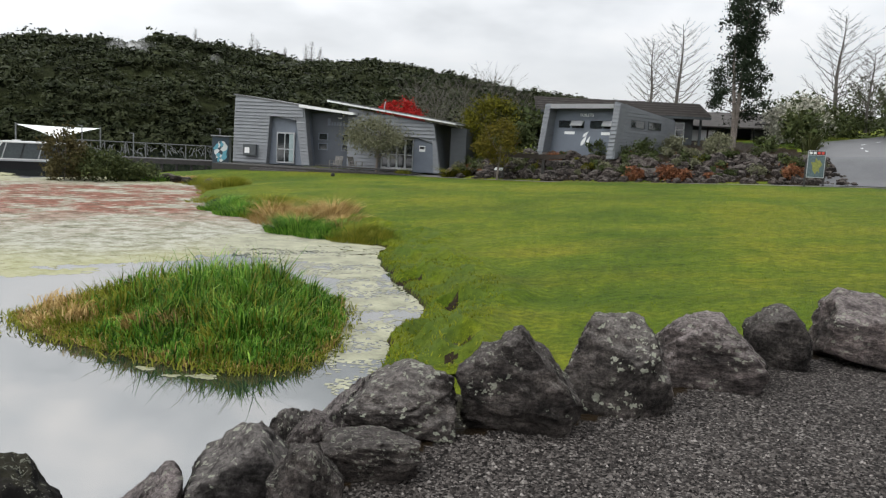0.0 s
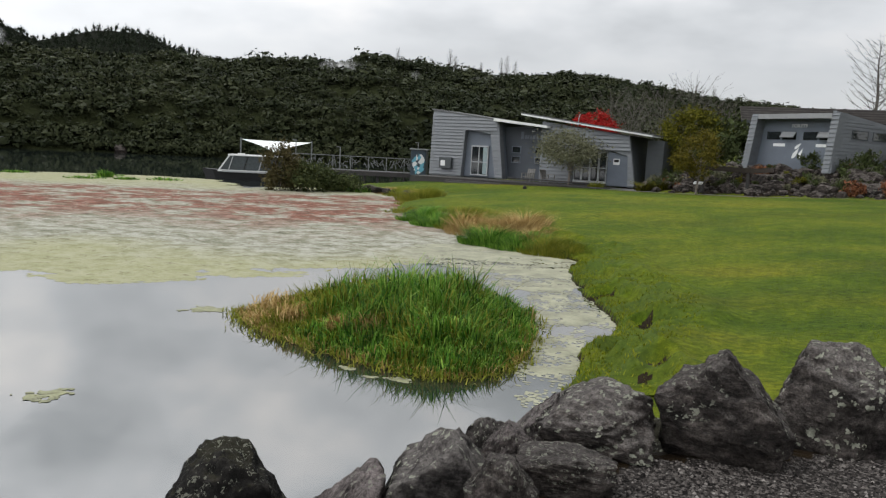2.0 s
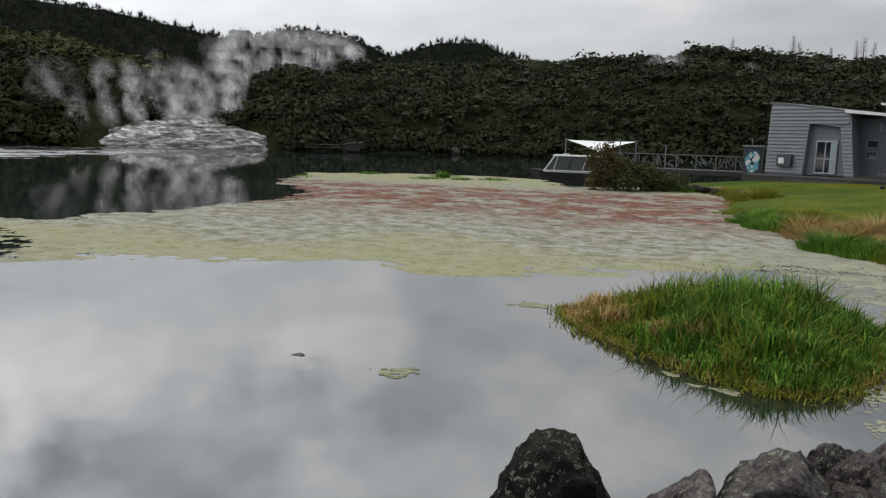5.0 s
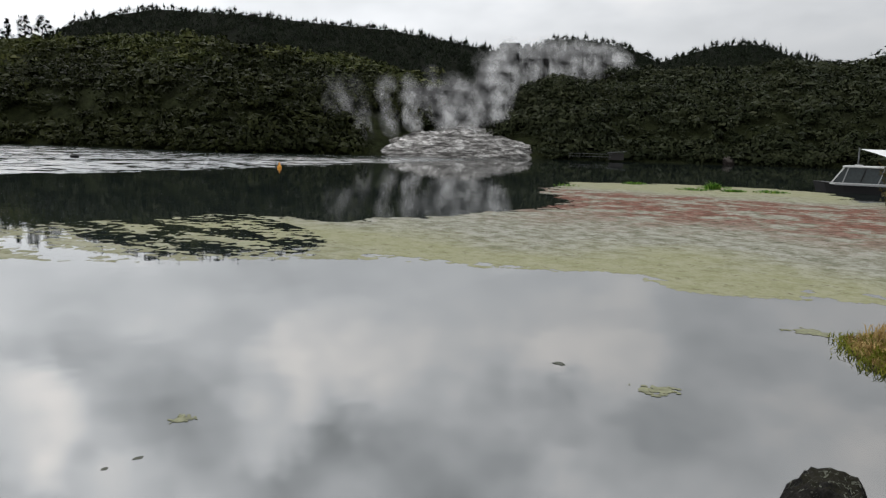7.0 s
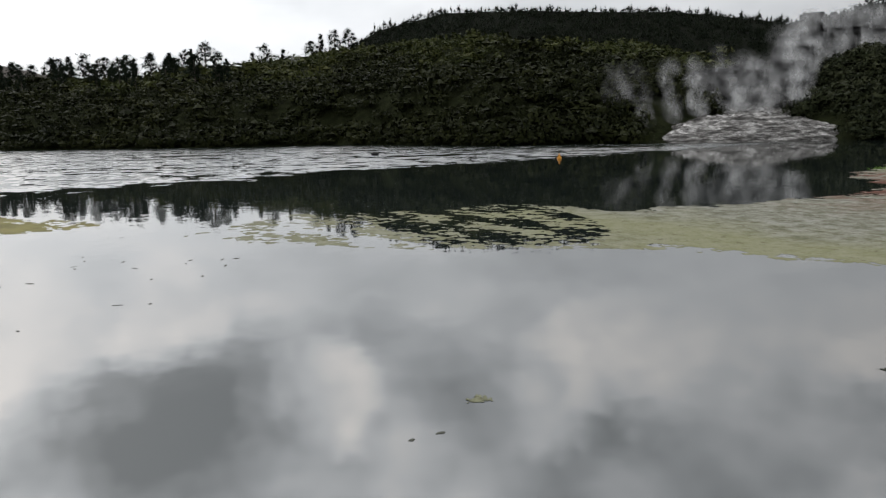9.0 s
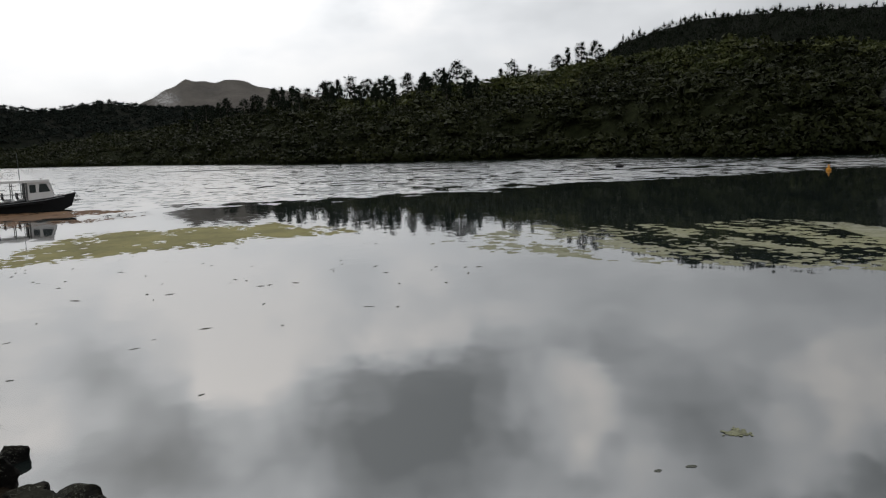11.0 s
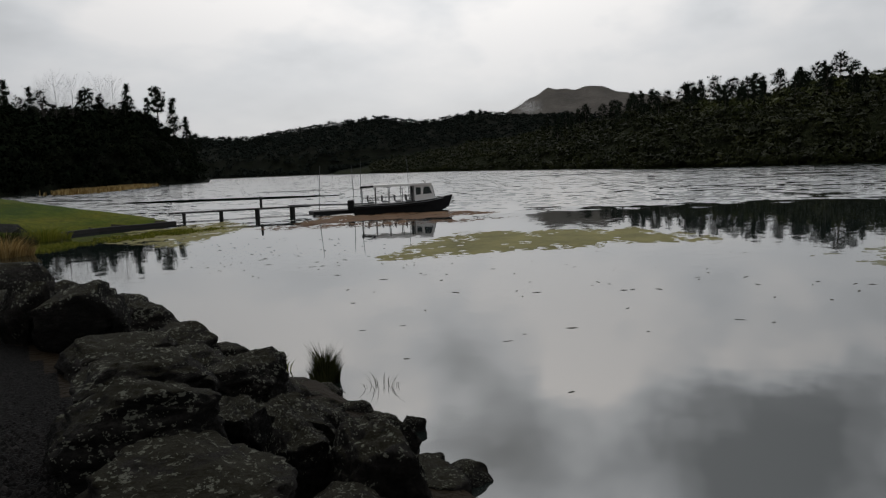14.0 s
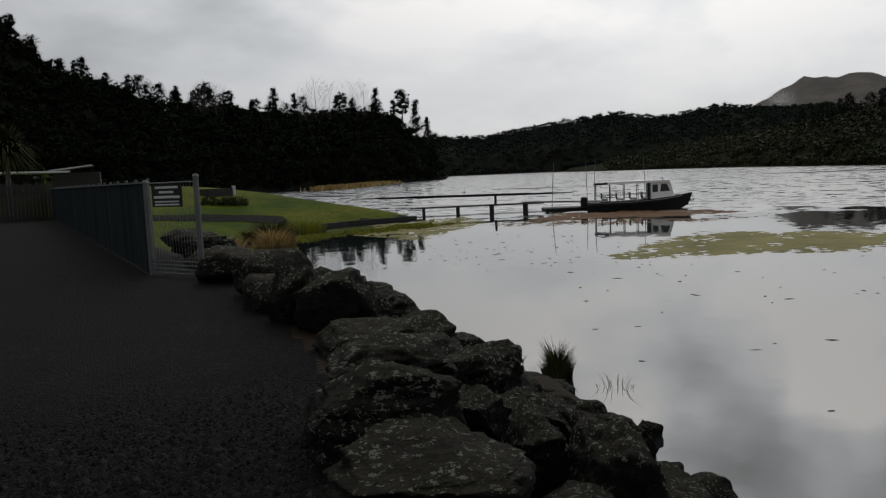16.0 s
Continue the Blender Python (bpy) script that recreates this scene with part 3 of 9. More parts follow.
def add_tube(bm, pts, radii, sides=7):
    """A tapering tube through the points."""
    rings = []
    for i, p in enumerate(pts):
        p = Vector(p)
        d = (Vector(pts[min(i + 1, len(pts) - 1)]) - Vector(pts[max(i - 1, 0)])).normalized()
        u = d.cross(Vector((0.3, 0.9, 0.2))).normalized()
        w = d.cross(u)
        r = radii[i] if isinstance(radii, (list, tuple)) else radii
        rings.append([bm.verts.new(p + (u * math.cos(2 * math.pi * k / sides) + w * math.sin(2 * math.pi * k / sides)) * r) for k in range(sides)])
    for a, b in zip(rings, rings[1:]):
        for k in range(sides):
            bm.faces.new((a[k], a[(k + 1) % sides], b[(k + 1) % sides], b[k]))
    bm.faces.new(rings[0][::-1])
    bm.faces.new(rings[-1])


def tube(pts, radii, sides=7):
    bm = bmesh.new()
    add_tube(bm, pts, radii, sides)
    return bm


# ---- the lie of the land; water level is z = 0 ----
SHORE = [(-20, 140), (-14, 90), (-17, 62), (-20.8, 51.4), (-15.6, 46.2), (-12.5, 43.9), (-11.6, 36), (-9.7, 31.6), (-5.2, 25.6), (-2.8, 22.6),
         (-1.5, 21.2), (-1.65, 18.9), (-1.1, 16.5), (-0.5, 14.1), (-0.2, 12.7), (-0.75, 11.2), (-0.7, 9.7), (-0.85, 7.6), (-0.95, 6.2),
         (-1.15, 5.2), (-1.6, 4.4), (-2.15, 3.75), (-2.8, 2.9), (-3.3, 1.6), (-3.7, 0.0), (-4.3, -2.0), (-5.9, -3.9), (-6.9, -5.2), (-7.5, -7.0), (-8.0, -8.7), (-9.6, -13.1),
         (-11.2, -19.0), (-13.5, -27.0), (-15.5, -33.0), (-20, -37.5), (-26, -39), (-30.6, -38.2), (-32.5, -42), (-33.2, -47), (-36, -58),
         (-50, -100), (-90, -165), (-139, -215), (-230, -290), (-230, -420), (500, -420), (500, 140)]
GRAVEL_EDGE = [(-0.5, 3.3), (0.1, 4.15), (0.7, 4.35), (1.44, 4.9), (2.66, 6.2), (3.6, 6.5), (7, 7.3), (14, 8.5), (22, 8), (22, -40), (-4, -60), (-13, -56),
               (-12, -47), (-10.2, -36), (-6.9, -17), (-6.0, -12.5), (-5.0, -9.6), (-3.9, -6.6), (-3.1, -5.1), (-2.4, -4.1),
               (-2.5, -1), (-2.2, 1.2), (-1.4, 2.4)]


def inside(poly, X, Y):
    res = np.zeros(X.shape, dtype=bool)
    for (x0, y0), (x1, y1) in zip(poly, poly[1:] + poly[:1]):
        c = (y0 > Y) != (y1 > Y)
        with np.errstate(divide="ignore", invalid="ignore"):
            res ^= c & (X < (x1 - x0) * (Y - y0) / (y1 - y0 if y1 != y0 else 1e-9) + x0)
    return res


def distance(poly, X, Y):
    best = np.full(X.shape, 1e9)
    for (x0, y0), (x1, y1) in zip(poly, poly[1:] + poly[:1]):
        dx, dy = x1 - x0, y1 - y0
        t = np.clip(((X - x0) * dx + (Y - y0) * dy) / (dx * dx + dy * dy), 0, 1)
        best = np.minimum(best, np.hypot(X - x0 - t * dx, Y - y0 - t * dy))
    return np.where(inside(poly, X, Y), best, -best)


def wave(X, Y, s, seed=0.0):
    """Cheap smooth bumps between -1 and 1."""
    X, Y = X / s + seed * 3.1, Y / s - seed * 1.7
    return (np.sin(X * 1.7 + 1.3 * np.sin(Y * 1.1 + seed)) + np.sin(Y * 1.9 + 1.1 * np.sin(X * 1.3 + 2 * seed)) + np.sin(X * 0.9 - Y * 1.2 + seed)) / 3


def smooth(a, b, v):
    t = np.clip((v - a) / (b - a), 0, 1)
    return t * t * (3 - 2 * t)


# azimuth in degrees left of north, rise of the skyline in degrees, seen from the path
EAST_AZ = [-60, -30, -20, -12, -8, -4, 0, 4, 10.6, 14.6, 18, 20.4, 22.5, 25.8, 27.8, 30, 34, 38.8, 43, 45.7, 49.4, 53.2, 54.8, 57, 60]
EAST_EL = [3.0, 3.3, 3.3, 3.4, 3.7, 4.2, 5.0, 5.7, 5.25, 5.75, 6.0, 6.1, 5.3, 5.4, 5.5, 5.1, 5.2, 4.6, 4.8, 4.8, 4.1, 2.9, 1.8, 0.6, 0.2]
WEST_AZ = [54, 56, 58.9, 63.4, 69.6, 77.6, 82.7, 85, 88, 92, 96, 100, 104, 108, 112, 116, 120, 125, 130]
WEST_EL = [0.2, 1.2, 3.4, 5.0, 5.4, 6.0, 5.7, 5.2, 4.8, 4.4, 3.9, 3.4, 3.3, 2.8, 2.2, 1.7, 1.2, 0.6, 0.2]
BACK_AZ = [28, 32.2, 35.9, 38.5, 42.2, 44.5, 47, 49.5, 53, 57.3, 61.4, 67, 71.6, 77.6, 82.6, 84.2, 86, 90]
BACK_EL = [4.0, 5.0, 6.35, 6.3, 5.2, 6.2, 6.7, 6.8, 5.7, 6.5, 7.15, 7.45, 7.7, 7.7, 6.5, 5.4, 4.4, 2.0]
SOUTH_AZ = [100, 104, 108, 113, 116, 119, 123, 126, 129.7, 133.7, 136, 139, 145, 155, 180]
SOUTH_EL = [2.3, 2.75, 2.9, 3.4, 3.4, 3.85, 3.2, 3.7, 3.35, 2.8, 2.4, 2.6, 2.4, 2.2, 2.2]
PENIN_AZ = [138.8, 139.6, 141, 143.4, 148.3, 153.5, 157, 160, 163, 165.3, 166.8, 168, 172, 180, 200]
PENIN_EL = [0.1, 1.3, 3.0, 4.0, 4.0, 4.3, 4.8, 5.3, 6.5, 7.0, 8.4, 9.8, 11.5, 12.5, 12.5]
EAST_EL = [v + 0.08 for v in EAST_EL]
BACK_EL = [v + 0.60 for v in BACK_EL]
EYE_Z = 2.8


def layer(AZ, R, az, el, r0, r1):
    """Height of a hill whose foot lies at r0 and whose ridge at r1."""
    e = np.interp(AZ, az, el, left=0, right=0)
    top = np.tan(np.radians(e)) * r1 + EYE_Z * smooth(0, 1, e)
    s = np.clip((R - r0) / (r1 - r0), 0, 1)
    up = np.where(s < 1, 0.22 * smooth(0, 0.12, s) + 0.78 * s ** 0.9, 1)
    down = np.clip(1 - (R - r1) / (1.3 * r1), 0, 1)
    # spurs and gullies between foot and ridge
    X, Y = -R * np.sin(np.radians(AZ)), R * np.cos(np.radians(AZ))
    rough = (3.6 * wave(X, Y, 17, 2) + 2.0 * wave(X, Y, 8, 5)) * smooth(0.06, 0.3, s) * smooth(1.0, 0.75, s) * (r1 < 420)
    return np.where(R >= r0, top * up * np.where(R > r1, down, 1) + rough * smooth(2, 10, top), -2)


def east_foot(AZ):
    return np.interp(AZ, [-60, -20, 0, 30, 45, 50, 58, 60], [210, 175, 150, 140, 142, 138, 150, 160])


def west_foot(AZ):
    return np.interp(AZ, [55, 62, 74, 86, 96, 107, 114, 120, 130], [150, 136, 132, 174, 178, 205, 290, 380, 500])


def penin_foot(AZ):
    return np.interp(AZ, [138.8, 141, 144, 150, 156, 165, 180], [330, 310, 270, 205, 150, 110, 75])


def hills(X, Y):
    R = np.hypot(X, Y)
    AZ = np.degrees(np.arctan2(-X, Y))
    AZ = np.where(AZ < -100, AZ + 360, AZ)
    z = np.full(X.shape, -2.0)
    fe, fw, fp = east_foot(AZ), west_foot(AZ), penin_foot(AZ)
    ok = (AZ > -60) & (AZ < 60)
    z = np.maximum(z, np.where(ok, layer(AZ, R, EAST_AZ, EAST_EL, fe, fe + 150), -2))
    ok = (AZ > 54) & (AZ < 130)
    z = np.maximum(z, np.where(ok, layer(AZ, R, WEST_AZ, WEST_EL, fw, fw + 190), -2))
    ok = (AZ > 28) & (AZ < 90)
    z = np.maximum(z, np.where(ok, layer(AZ, R, BACK_AZ, BACK_EL, 290, 430), -2))
    ok = (AZ > 100) & (AZ < 200)
    z = np.maximum(z, np.where(ok, layer(AZ, R, SOUTH_AZ, SOUTH_EL, 640, 950), -2))
    ok = (AZ > 138.8) & (AZ < 200)
    z = np.maximum(z, np.where(ok, layer(AZ, R, PENIN_AZ, PENIN_EL, fp, fp * 1.35), -2))
    return z


def land(X, Y, d):
    """Height of the near land, d metres inside the shore."""
    z = 0.17 + 1.05 * (1 - np.exp(-np.maximum(d, 0) / 6)) + 0.042 * np.clip(X - 2, 0, 22)
    z = z + 0.035 * wave(X, Y, 2.3) + 0.10 * wave(X, Y, 9, 2) + 0.05 * wave(X, Y, 0.6, 5) * smooth(3.0, 0.6, d)
    # the bank behind the rock garden, and the slope that the road climbs
    line = 49.5 - 0.52 * np.clip(X - 1, 0, 60)
    back = (Y - line)
    z = z + np.where(X > -1, 1.45 * smooth(-1.5, 3.0, back) * smooth(-1, 4, X), 0)
    z = z + np.clip(back - 4, 0, 60) * 0.07 * smooth(4, 18, X)
    # the gravel path, level, behind its wall of rocks
    g = distance(GRAVEL_EDGE, X, Y)
    z = np.where(g > -1.6, z + (1.2 - z) * smooth(-1.6, 0.0, g), z)
    # the southern lawn
    s = smooth(-22, -30, Y)
    mound = 1.9 * np.exp(-((X + 21) / 17.0) ** 2 - ((Y + 54) / 13.0) ** 2)
    z = z * (1 - s) + s * np.where(g > -0.5, 1.2, 0.12 + (1.0 + mound) * (1 - np.exp(-np.maximum(d, 0) / 6)))
    return z


def ground_z(X, Y):
    X, Y = np.asarray(X, float), np.asarray(Y, float)
    d = distance(SHORE, X, Y) + 0.22 * wave(X, Y, 0.9, 1) + 0.10 * wave(X, Y, 0.33, 3)
    near = np.where(d > 0, -0.05 + (land(X, Y, d) + 0.05) * smooth(0.0, 0.28, d), np.maximum(-1.2, -0.05 + 0.45 * d))
    return np.maximum(near, hills(X, Y))


def gz(x, y):
    return float(ground_z(np.array([x]), np.array([y]))[0])


def make_ground():
    radii = [0.4]
    while radii[-1] < 70:
        radii.append(radii[-1] * 1.022 + 0.012)
    while radii[-1] < 1300:
        radii.append(radii[-1] * 1.045)
    while radii[-1] < 4800:
        radii.append(radii[-1] * 1.12)
    radii = np.array(sorted(radii + [424.0, 430.0, 436.0]))
    n = 520
    th = np.linspace(0, 2 * np.pi, n, endpoint=False)
    Rr, T = np.meshgrid(radii, th, indexing="ij")
    X, Y = -Rr * np.sin(T), Rr * np.cos(T)
    Z = ground_z(X, Y)
    D = distance(SHORE, X, Y)
    under = (D > -0.3) & (D < 1.75) & (Y > 8.1) & (Y < 24.9) & (X < 3.2) & (distance(GRAVEL_EDGE, X, Y) < -1.8)
    Z = np.where(under, np.minimum(Z, bank_z(X, Y) - 0.12), Z)
    V = np.stack([X.ravel(), Y.ravel(), Z.ravel()], 1)
    V = np.vstack([V, [[0, 0, 1.2]]])
    i = np.arange(len(radii) - 1)[:, None] * n
    j = np.arange(n)[None, :]
    k = (j + 1) % n
    F = np.stack([i + j, i + k, i + n + k, i + n + j], -1).reshape(-1, 4)[:, ::-1]
    ob = mesh_tris("ground", V, F, [GRASS, GRAVEL, MUD, FLOOR_FOREST, FLOOR_DARK], True)
    C = V[F].mean(1)
    g = inside(GRAVEL_EDGE, C[:, 0], C[:, 1])
    d = distance(SHORE, C[:, 0], C[:, 1])
    R = np.hypot(C[:, 0], C[:, 1])
    m = np.zeros(len(F), dtype=np.int32)
    m[(C[:, 2] < 0.055 + 0.08 * wave(C[:, 0], C[:, 1], 0.7) + 0.05 * wave(C[:, 0], C[:, 1], 0.3, 2)) | ((d < 2.8) & (C[:, 1] < 7) & (C[:, 1] > -28)) | ((distance(GRAVEL_EDGE, C[:, 0], C[:, 1]) > -0.55) & (R < 30)) | ((C[:, 1] < 1) & (C[:, 1] > -27) & (C[:, 0] < 0))] = 2
    m[g] = 1
    bank = (C[:, 0] > -1.0) & (C[:, 1] > 49.0 - 0.56 * np.maximum(C[:, 0] - 1, 0)) & (C[:, 1] < 55 - 0.5 * np.maximum(C[:, 0] - 1, 0)) & (C[:, 0] < 20.6)
    m[bank] = 2
    m[(C[:, 0] > 3) & (C[:, 0] < 21.5) & (C[:, 1] > 45 - 0.3 * (C[:, 0] - 3)) & (C[:, 1] < 64) & (C[:, 1] > 49 - 0.5 * C[:, 0])] = 2
    m[(R > 125) & (C[:, 2] > -1)] = 3
    m[(hills(C[:, 0], C[:, 1]) > 0.3)] = 3
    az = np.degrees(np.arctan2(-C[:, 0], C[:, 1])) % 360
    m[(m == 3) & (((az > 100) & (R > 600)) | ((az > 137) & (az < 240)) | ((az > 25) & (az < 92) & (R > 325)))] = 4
    ob.data.polygons.foreach_set("material_index", m)
    return tagged(ob, "mown lawn, gravel path, muddy banks and wooded hills", "ground", kind="structure")


HOLLOWS = [(0.43, 12.56, 0.34, 0.20), (0.18, 12.95, 0.22, 0.14), (0.12, 8.8, 0.36, 0.20), (0.30, 9.6, 0.22, 0.10), (-0.55, 15.6, 0.3, 0.12), (-0.1, 10.9, 0.3, 0.10)]


def bank_z(X, Y):
    """Height of the lawn's worn edge: a low lip at the water, lumps and small terraces behind it."""
    d = distance(SHORE, X, Y) + 0.10 * wave(X, Y, 0.55, 1) + 0.05 * wave(X, Y, 0.21, 3)
    base = ground_z(X, Y)
    lump = 0.5 + 0.5 * wave(X, Y, 0.30, 6)
    fine = 0.5 + 0.5 * wave(X, Y, 0.11, 8)
    z = -0.06 + 0.17 * smooth(-0.02, 0.10, d) + 0.10 * smooth(0.25, 0.95, d) + 0.15 * smooth(0.55, 0.72, d + 0.22 * wave(X, Y, 0.7, 4)) + 0.12 * smooth(1.05, 1.25, d + 0.25 * wave(X, Y, 0.8, 7))
    z = z + (0.11 * lump ** 1.5 + 0.03 * fine) * smooth(0.0, 0.3, d) * smooth(2.4, 1.2, d)
    for hx, hy, hr, hd in HOLLOWS:
        q = np.hypot(X - hx, (Y - hy) * 0.7) / hr
        z = z - hd * np.exp(-q ** 4) + 0.05 * np.exp(-((q - 1.3) / 0.35) ** 2)
    f = smooth(1.5, 2.3, d)
    return np.where(d < -0.12, -0.3, z * (1 - f) + f * (base - 0.03 * smooth(2.0, 2.4, d)))


def make_bank():
    cell = 0.055
    X, Y = np.meshgrid(np.arange(-4.2, 3.2, cell), np.arange(8.0, 25.0, cell), indexing="ij")
    Z = bank_z(X, Y)
    D = distance(SHORE, X, Y)
    n = X.shape[1]
    ok = ((D > -0.3) & (D < 2.45) & (distance(GRAVEL_EDGE, X, Y) < -1.7))[:-1, :-1]
    ii, jj = np.where(ok)
    F = np.stack([ii * n + jj, (ii + 1) * n + jj, (ii + 1) * n + jj + 1, ii * n + jj + 1], 1)
    used, inv = np.unique(F, return_inverse=True)
    V = np.stack([X.ravel(), Y.ravel(), Z.ravel()], 1)[used]
    F = inv.reshape(F.shape)
    ob = mesh_tris("lawn_bank", V, F, [GRASS_BANK, MUD, GRASS], True)
    C = V[F].mean(1)
    # hollows take dark earth; the crevices' shadow is painted in with it
    pit = np.zeros(len(F), dtype=bool)
    for hx, hy, hr, hd in HOLLOWS:
        pit |= np.hypot(C[:, 0] - hx, (C[:, 1] - hy) * 0.7) < hr * (0.62 + 0.25 * wave(C[:, 0], C[:, 1], 0.12, 2))
    m = np.where(distance(SHORE, C[:, 0], C[:, 1]) > 1.25 + 0.5 * wave(C[:, 0], C[:, 1], 0.6, 3), 2, 0)
    m[(C[:, 2] < 0.045) | pit] = 1
    ob.data.polygons.foreach_set("material_index", m.astype(np.int32))
    return tagged(ob, "lumpy mossy turf bank worn by the lake", "bank", kind="structure")


make_ground()
make_bank()
bm = bmesh.new()
bmesh.ops.create_circle(bm, cap_ends=True, segments=8, radius=0.6)
bm.transform(Matrix.Translation((0, 0, 1.19)))
tagged(part("path_patch", bm, GRAVEL), "dark wet gravel of the lakeside path", "path", kind="structure")

bm = bmesh.new()
bmesh.ops.create_circle(bm, cap_ends=True, segments=64, radius=4700)
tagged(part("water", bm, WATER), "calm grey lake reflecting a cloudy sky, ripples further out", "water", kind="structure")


# ---- forest on the hills ----


def crown_template(seed, tris=46, squash=0.85, leaf=0.15):
    """A rounded uneven crown, lobed and cut off below, with leaf sprays standing out of it; radius about 1."""
    rnd = np.random.RandomState(seed)
    bm = bmesh.new()
    bmesh.ops.create_icosphere(bm, subdivisions=1, radius=1.0)
    for v in bm.verts:
        v.co = v.co * (0.42 + 0.22 * rnd.rand())
    bmesh.ops.delete(bm, geom=[v for v in bm.verts if v.co.z < -0.12], context="VERTS")
    bm.normal_update()
    bm.verts.index_update()
    V = np.array([v.co[:] for v in bm.verts])
    N0 = np.array([v.normal[:] for v in bm.verts])
    F = np.array([[v.index for v in f.verts] for f in bm.faces])
    bm.free()
    # sprays of leaves on several lobes
    lobes = rnd.randn(9, 3) * np.array([0.46, 0.46, 0.24]) + np.array([0, 0, 0.12])
    size = 0.30 + 0.22 * rnd.rand(9)
    k = rnd.randint(0, 9, tris)
    d = rnd.randn(tris, 3)
    d[:, 2] = np.abs(d[:, 2]) * 0.9 - 0.15
    d /= np.linalg.norm(d, axis=1, keepdims=True)
    c = lobes[k] + d * (size[k] * (0.75 + 0.35 * rnd.rand(tris)))[:, None]
    u = np.cross(d, rnd.randn(tris, 3))
    u /= np.linalg.norm(u, axis=1, keepdims=True)
    w = np.cross(d, u)
    tip = rnd.randn(tris, 3) * 0.05
    tri = np.stack([c + u * leaf, c - u * leaf * 0.6 + w * leaf, c - u * leaf * 0.5 - w * leaf + tip], 1) + rnd.randn(tris, 3, 3) * leaf * 0.35
    out = d + 0.8 * c + np.array([0, 0, 0.15]) + 0.20 * rnd.randn(tris, 3)
    n = len(V)
    V = np.vstack([V, tri.reshape(-1, 3)]) * np.array([1.08, 0.92, squash])
    Nn = np.vstack([N0, np.repeat(out, 3, 0)])
    Nn /= np.maximum(1e-6, np.linalg.norm(Nn, axis=1, keepdims=True))
    return V, np.vstack([F, n + np.arange(tris * 3).reshape(-1, 3)]), Nn


FINE_CROWNS = [crown_template(40 + s, 70, 0.85, 0.138) for s in range(14)]
LOW_CROWNS = [crown_template(70 + s, 30, 0.8, 0.2) for s in range(8)]
SPIRES = []
for s_ in range(4):
    v_, f_, n_ = crown_template(20 + s_, 54)
    v_ = v_.copy()
    h_ = (v_[:, 2] + 0.85) / 1.7
    w_ = np.clip(1.12 - h_, 0.06, 1)[:, None]
    v_[:, :2] *= w_ * 1.15
    v_[:, 2] = h_ * 2.9
    SPIRES.append((v_, f_, n_))


def scatter(name, P, S, mat, templates, label, category, rise=0.45, seed=1, round_light=False):
    """One mesh of many crowns at the places P with the sizes S."""
    rnd = np.random.RandomState(seed)
    VV, FF, NN, TT, n = [], [], [], [], 0
    kinds = rnd.randint(0, len(templates), len(P))
    for k, (tv, tf, tn) in enumerate(templates):
        idx = np.where(kinds == k)[0]
        if not len(idx):
            continue
        a = rnd.rand(len(idx)) * 2 * np.pi
        c, s = np.cos(a)[:, None], np.sin(a)[:, None]
        x = tv[None, :, 0] * c - tv[None, :, 1] * s
        y = tv[None, :, 0] * s + tv[None, :, 1] * c
        z = np.repeat(tv[None, :, 2], len(idx), 0) * (0.8 + 0.45 * rnd.rand(len(idx), 1))
        v = np.stack([x, y, z + rise], -1) * S[idx][:, None, None] + P[idx][:, None, :]
        VV.append(v.reshape(-1, 3))
        FF.append((tf[None] + (n + np.arange(len(idx)) * len(tv))[:, None, None]).reshape(-1, 3))
        if round_light:
            q = tn
            NN.append(np.stack([q[None, :, 0] * c - q[None, :, 1] * s, q[None, :, 0] * s + q[None, :, 1] * c, np.repeat(q[None, :, 2], len(idx), 0)], -1).reshape(-1, 3))
        TT.append(np.repeat(rnd.rand(len(idx)), len(tv)))
        n += v.shape[0] * v.shape[1]
    ob = mesh_tris(name, np.vstack(VV), np.vstack(FF), mat, False, np.vstack(NN) if round_light else None)
    if round_light:
        ob.data.attributes.new("tint", "FLOAT", "POINT").data.foreach_set("value", np.concatenate(TT).astype(np.float32))
    return tagged(ob, label, category, kind="stuff")


def on_hill(n, a0, a1, foot, depth, seed, power=0.8, hem=0):
    rnd = np.random.RandomState(seed)
    az = a0 + (a1 - a0) * rnd.rand(n)
    f = foot(az) if callable(foot) else np.full(n, foot)
    dep = depth(az) if callable(depth) else depth
    r = f + 1.5 + dep * rnd.rand(n) ** power
    r[:hem] = f[:hem] - 1.0 + 7.0 * rnd.rand(hem)          # the hem of bushes along the water
    x, y = -r * np.sin(np.radians(az)), r * np.cos(np.radians(az))
    return np.stack([x, y, ground_z(x, y)], 1), az, r, rnd


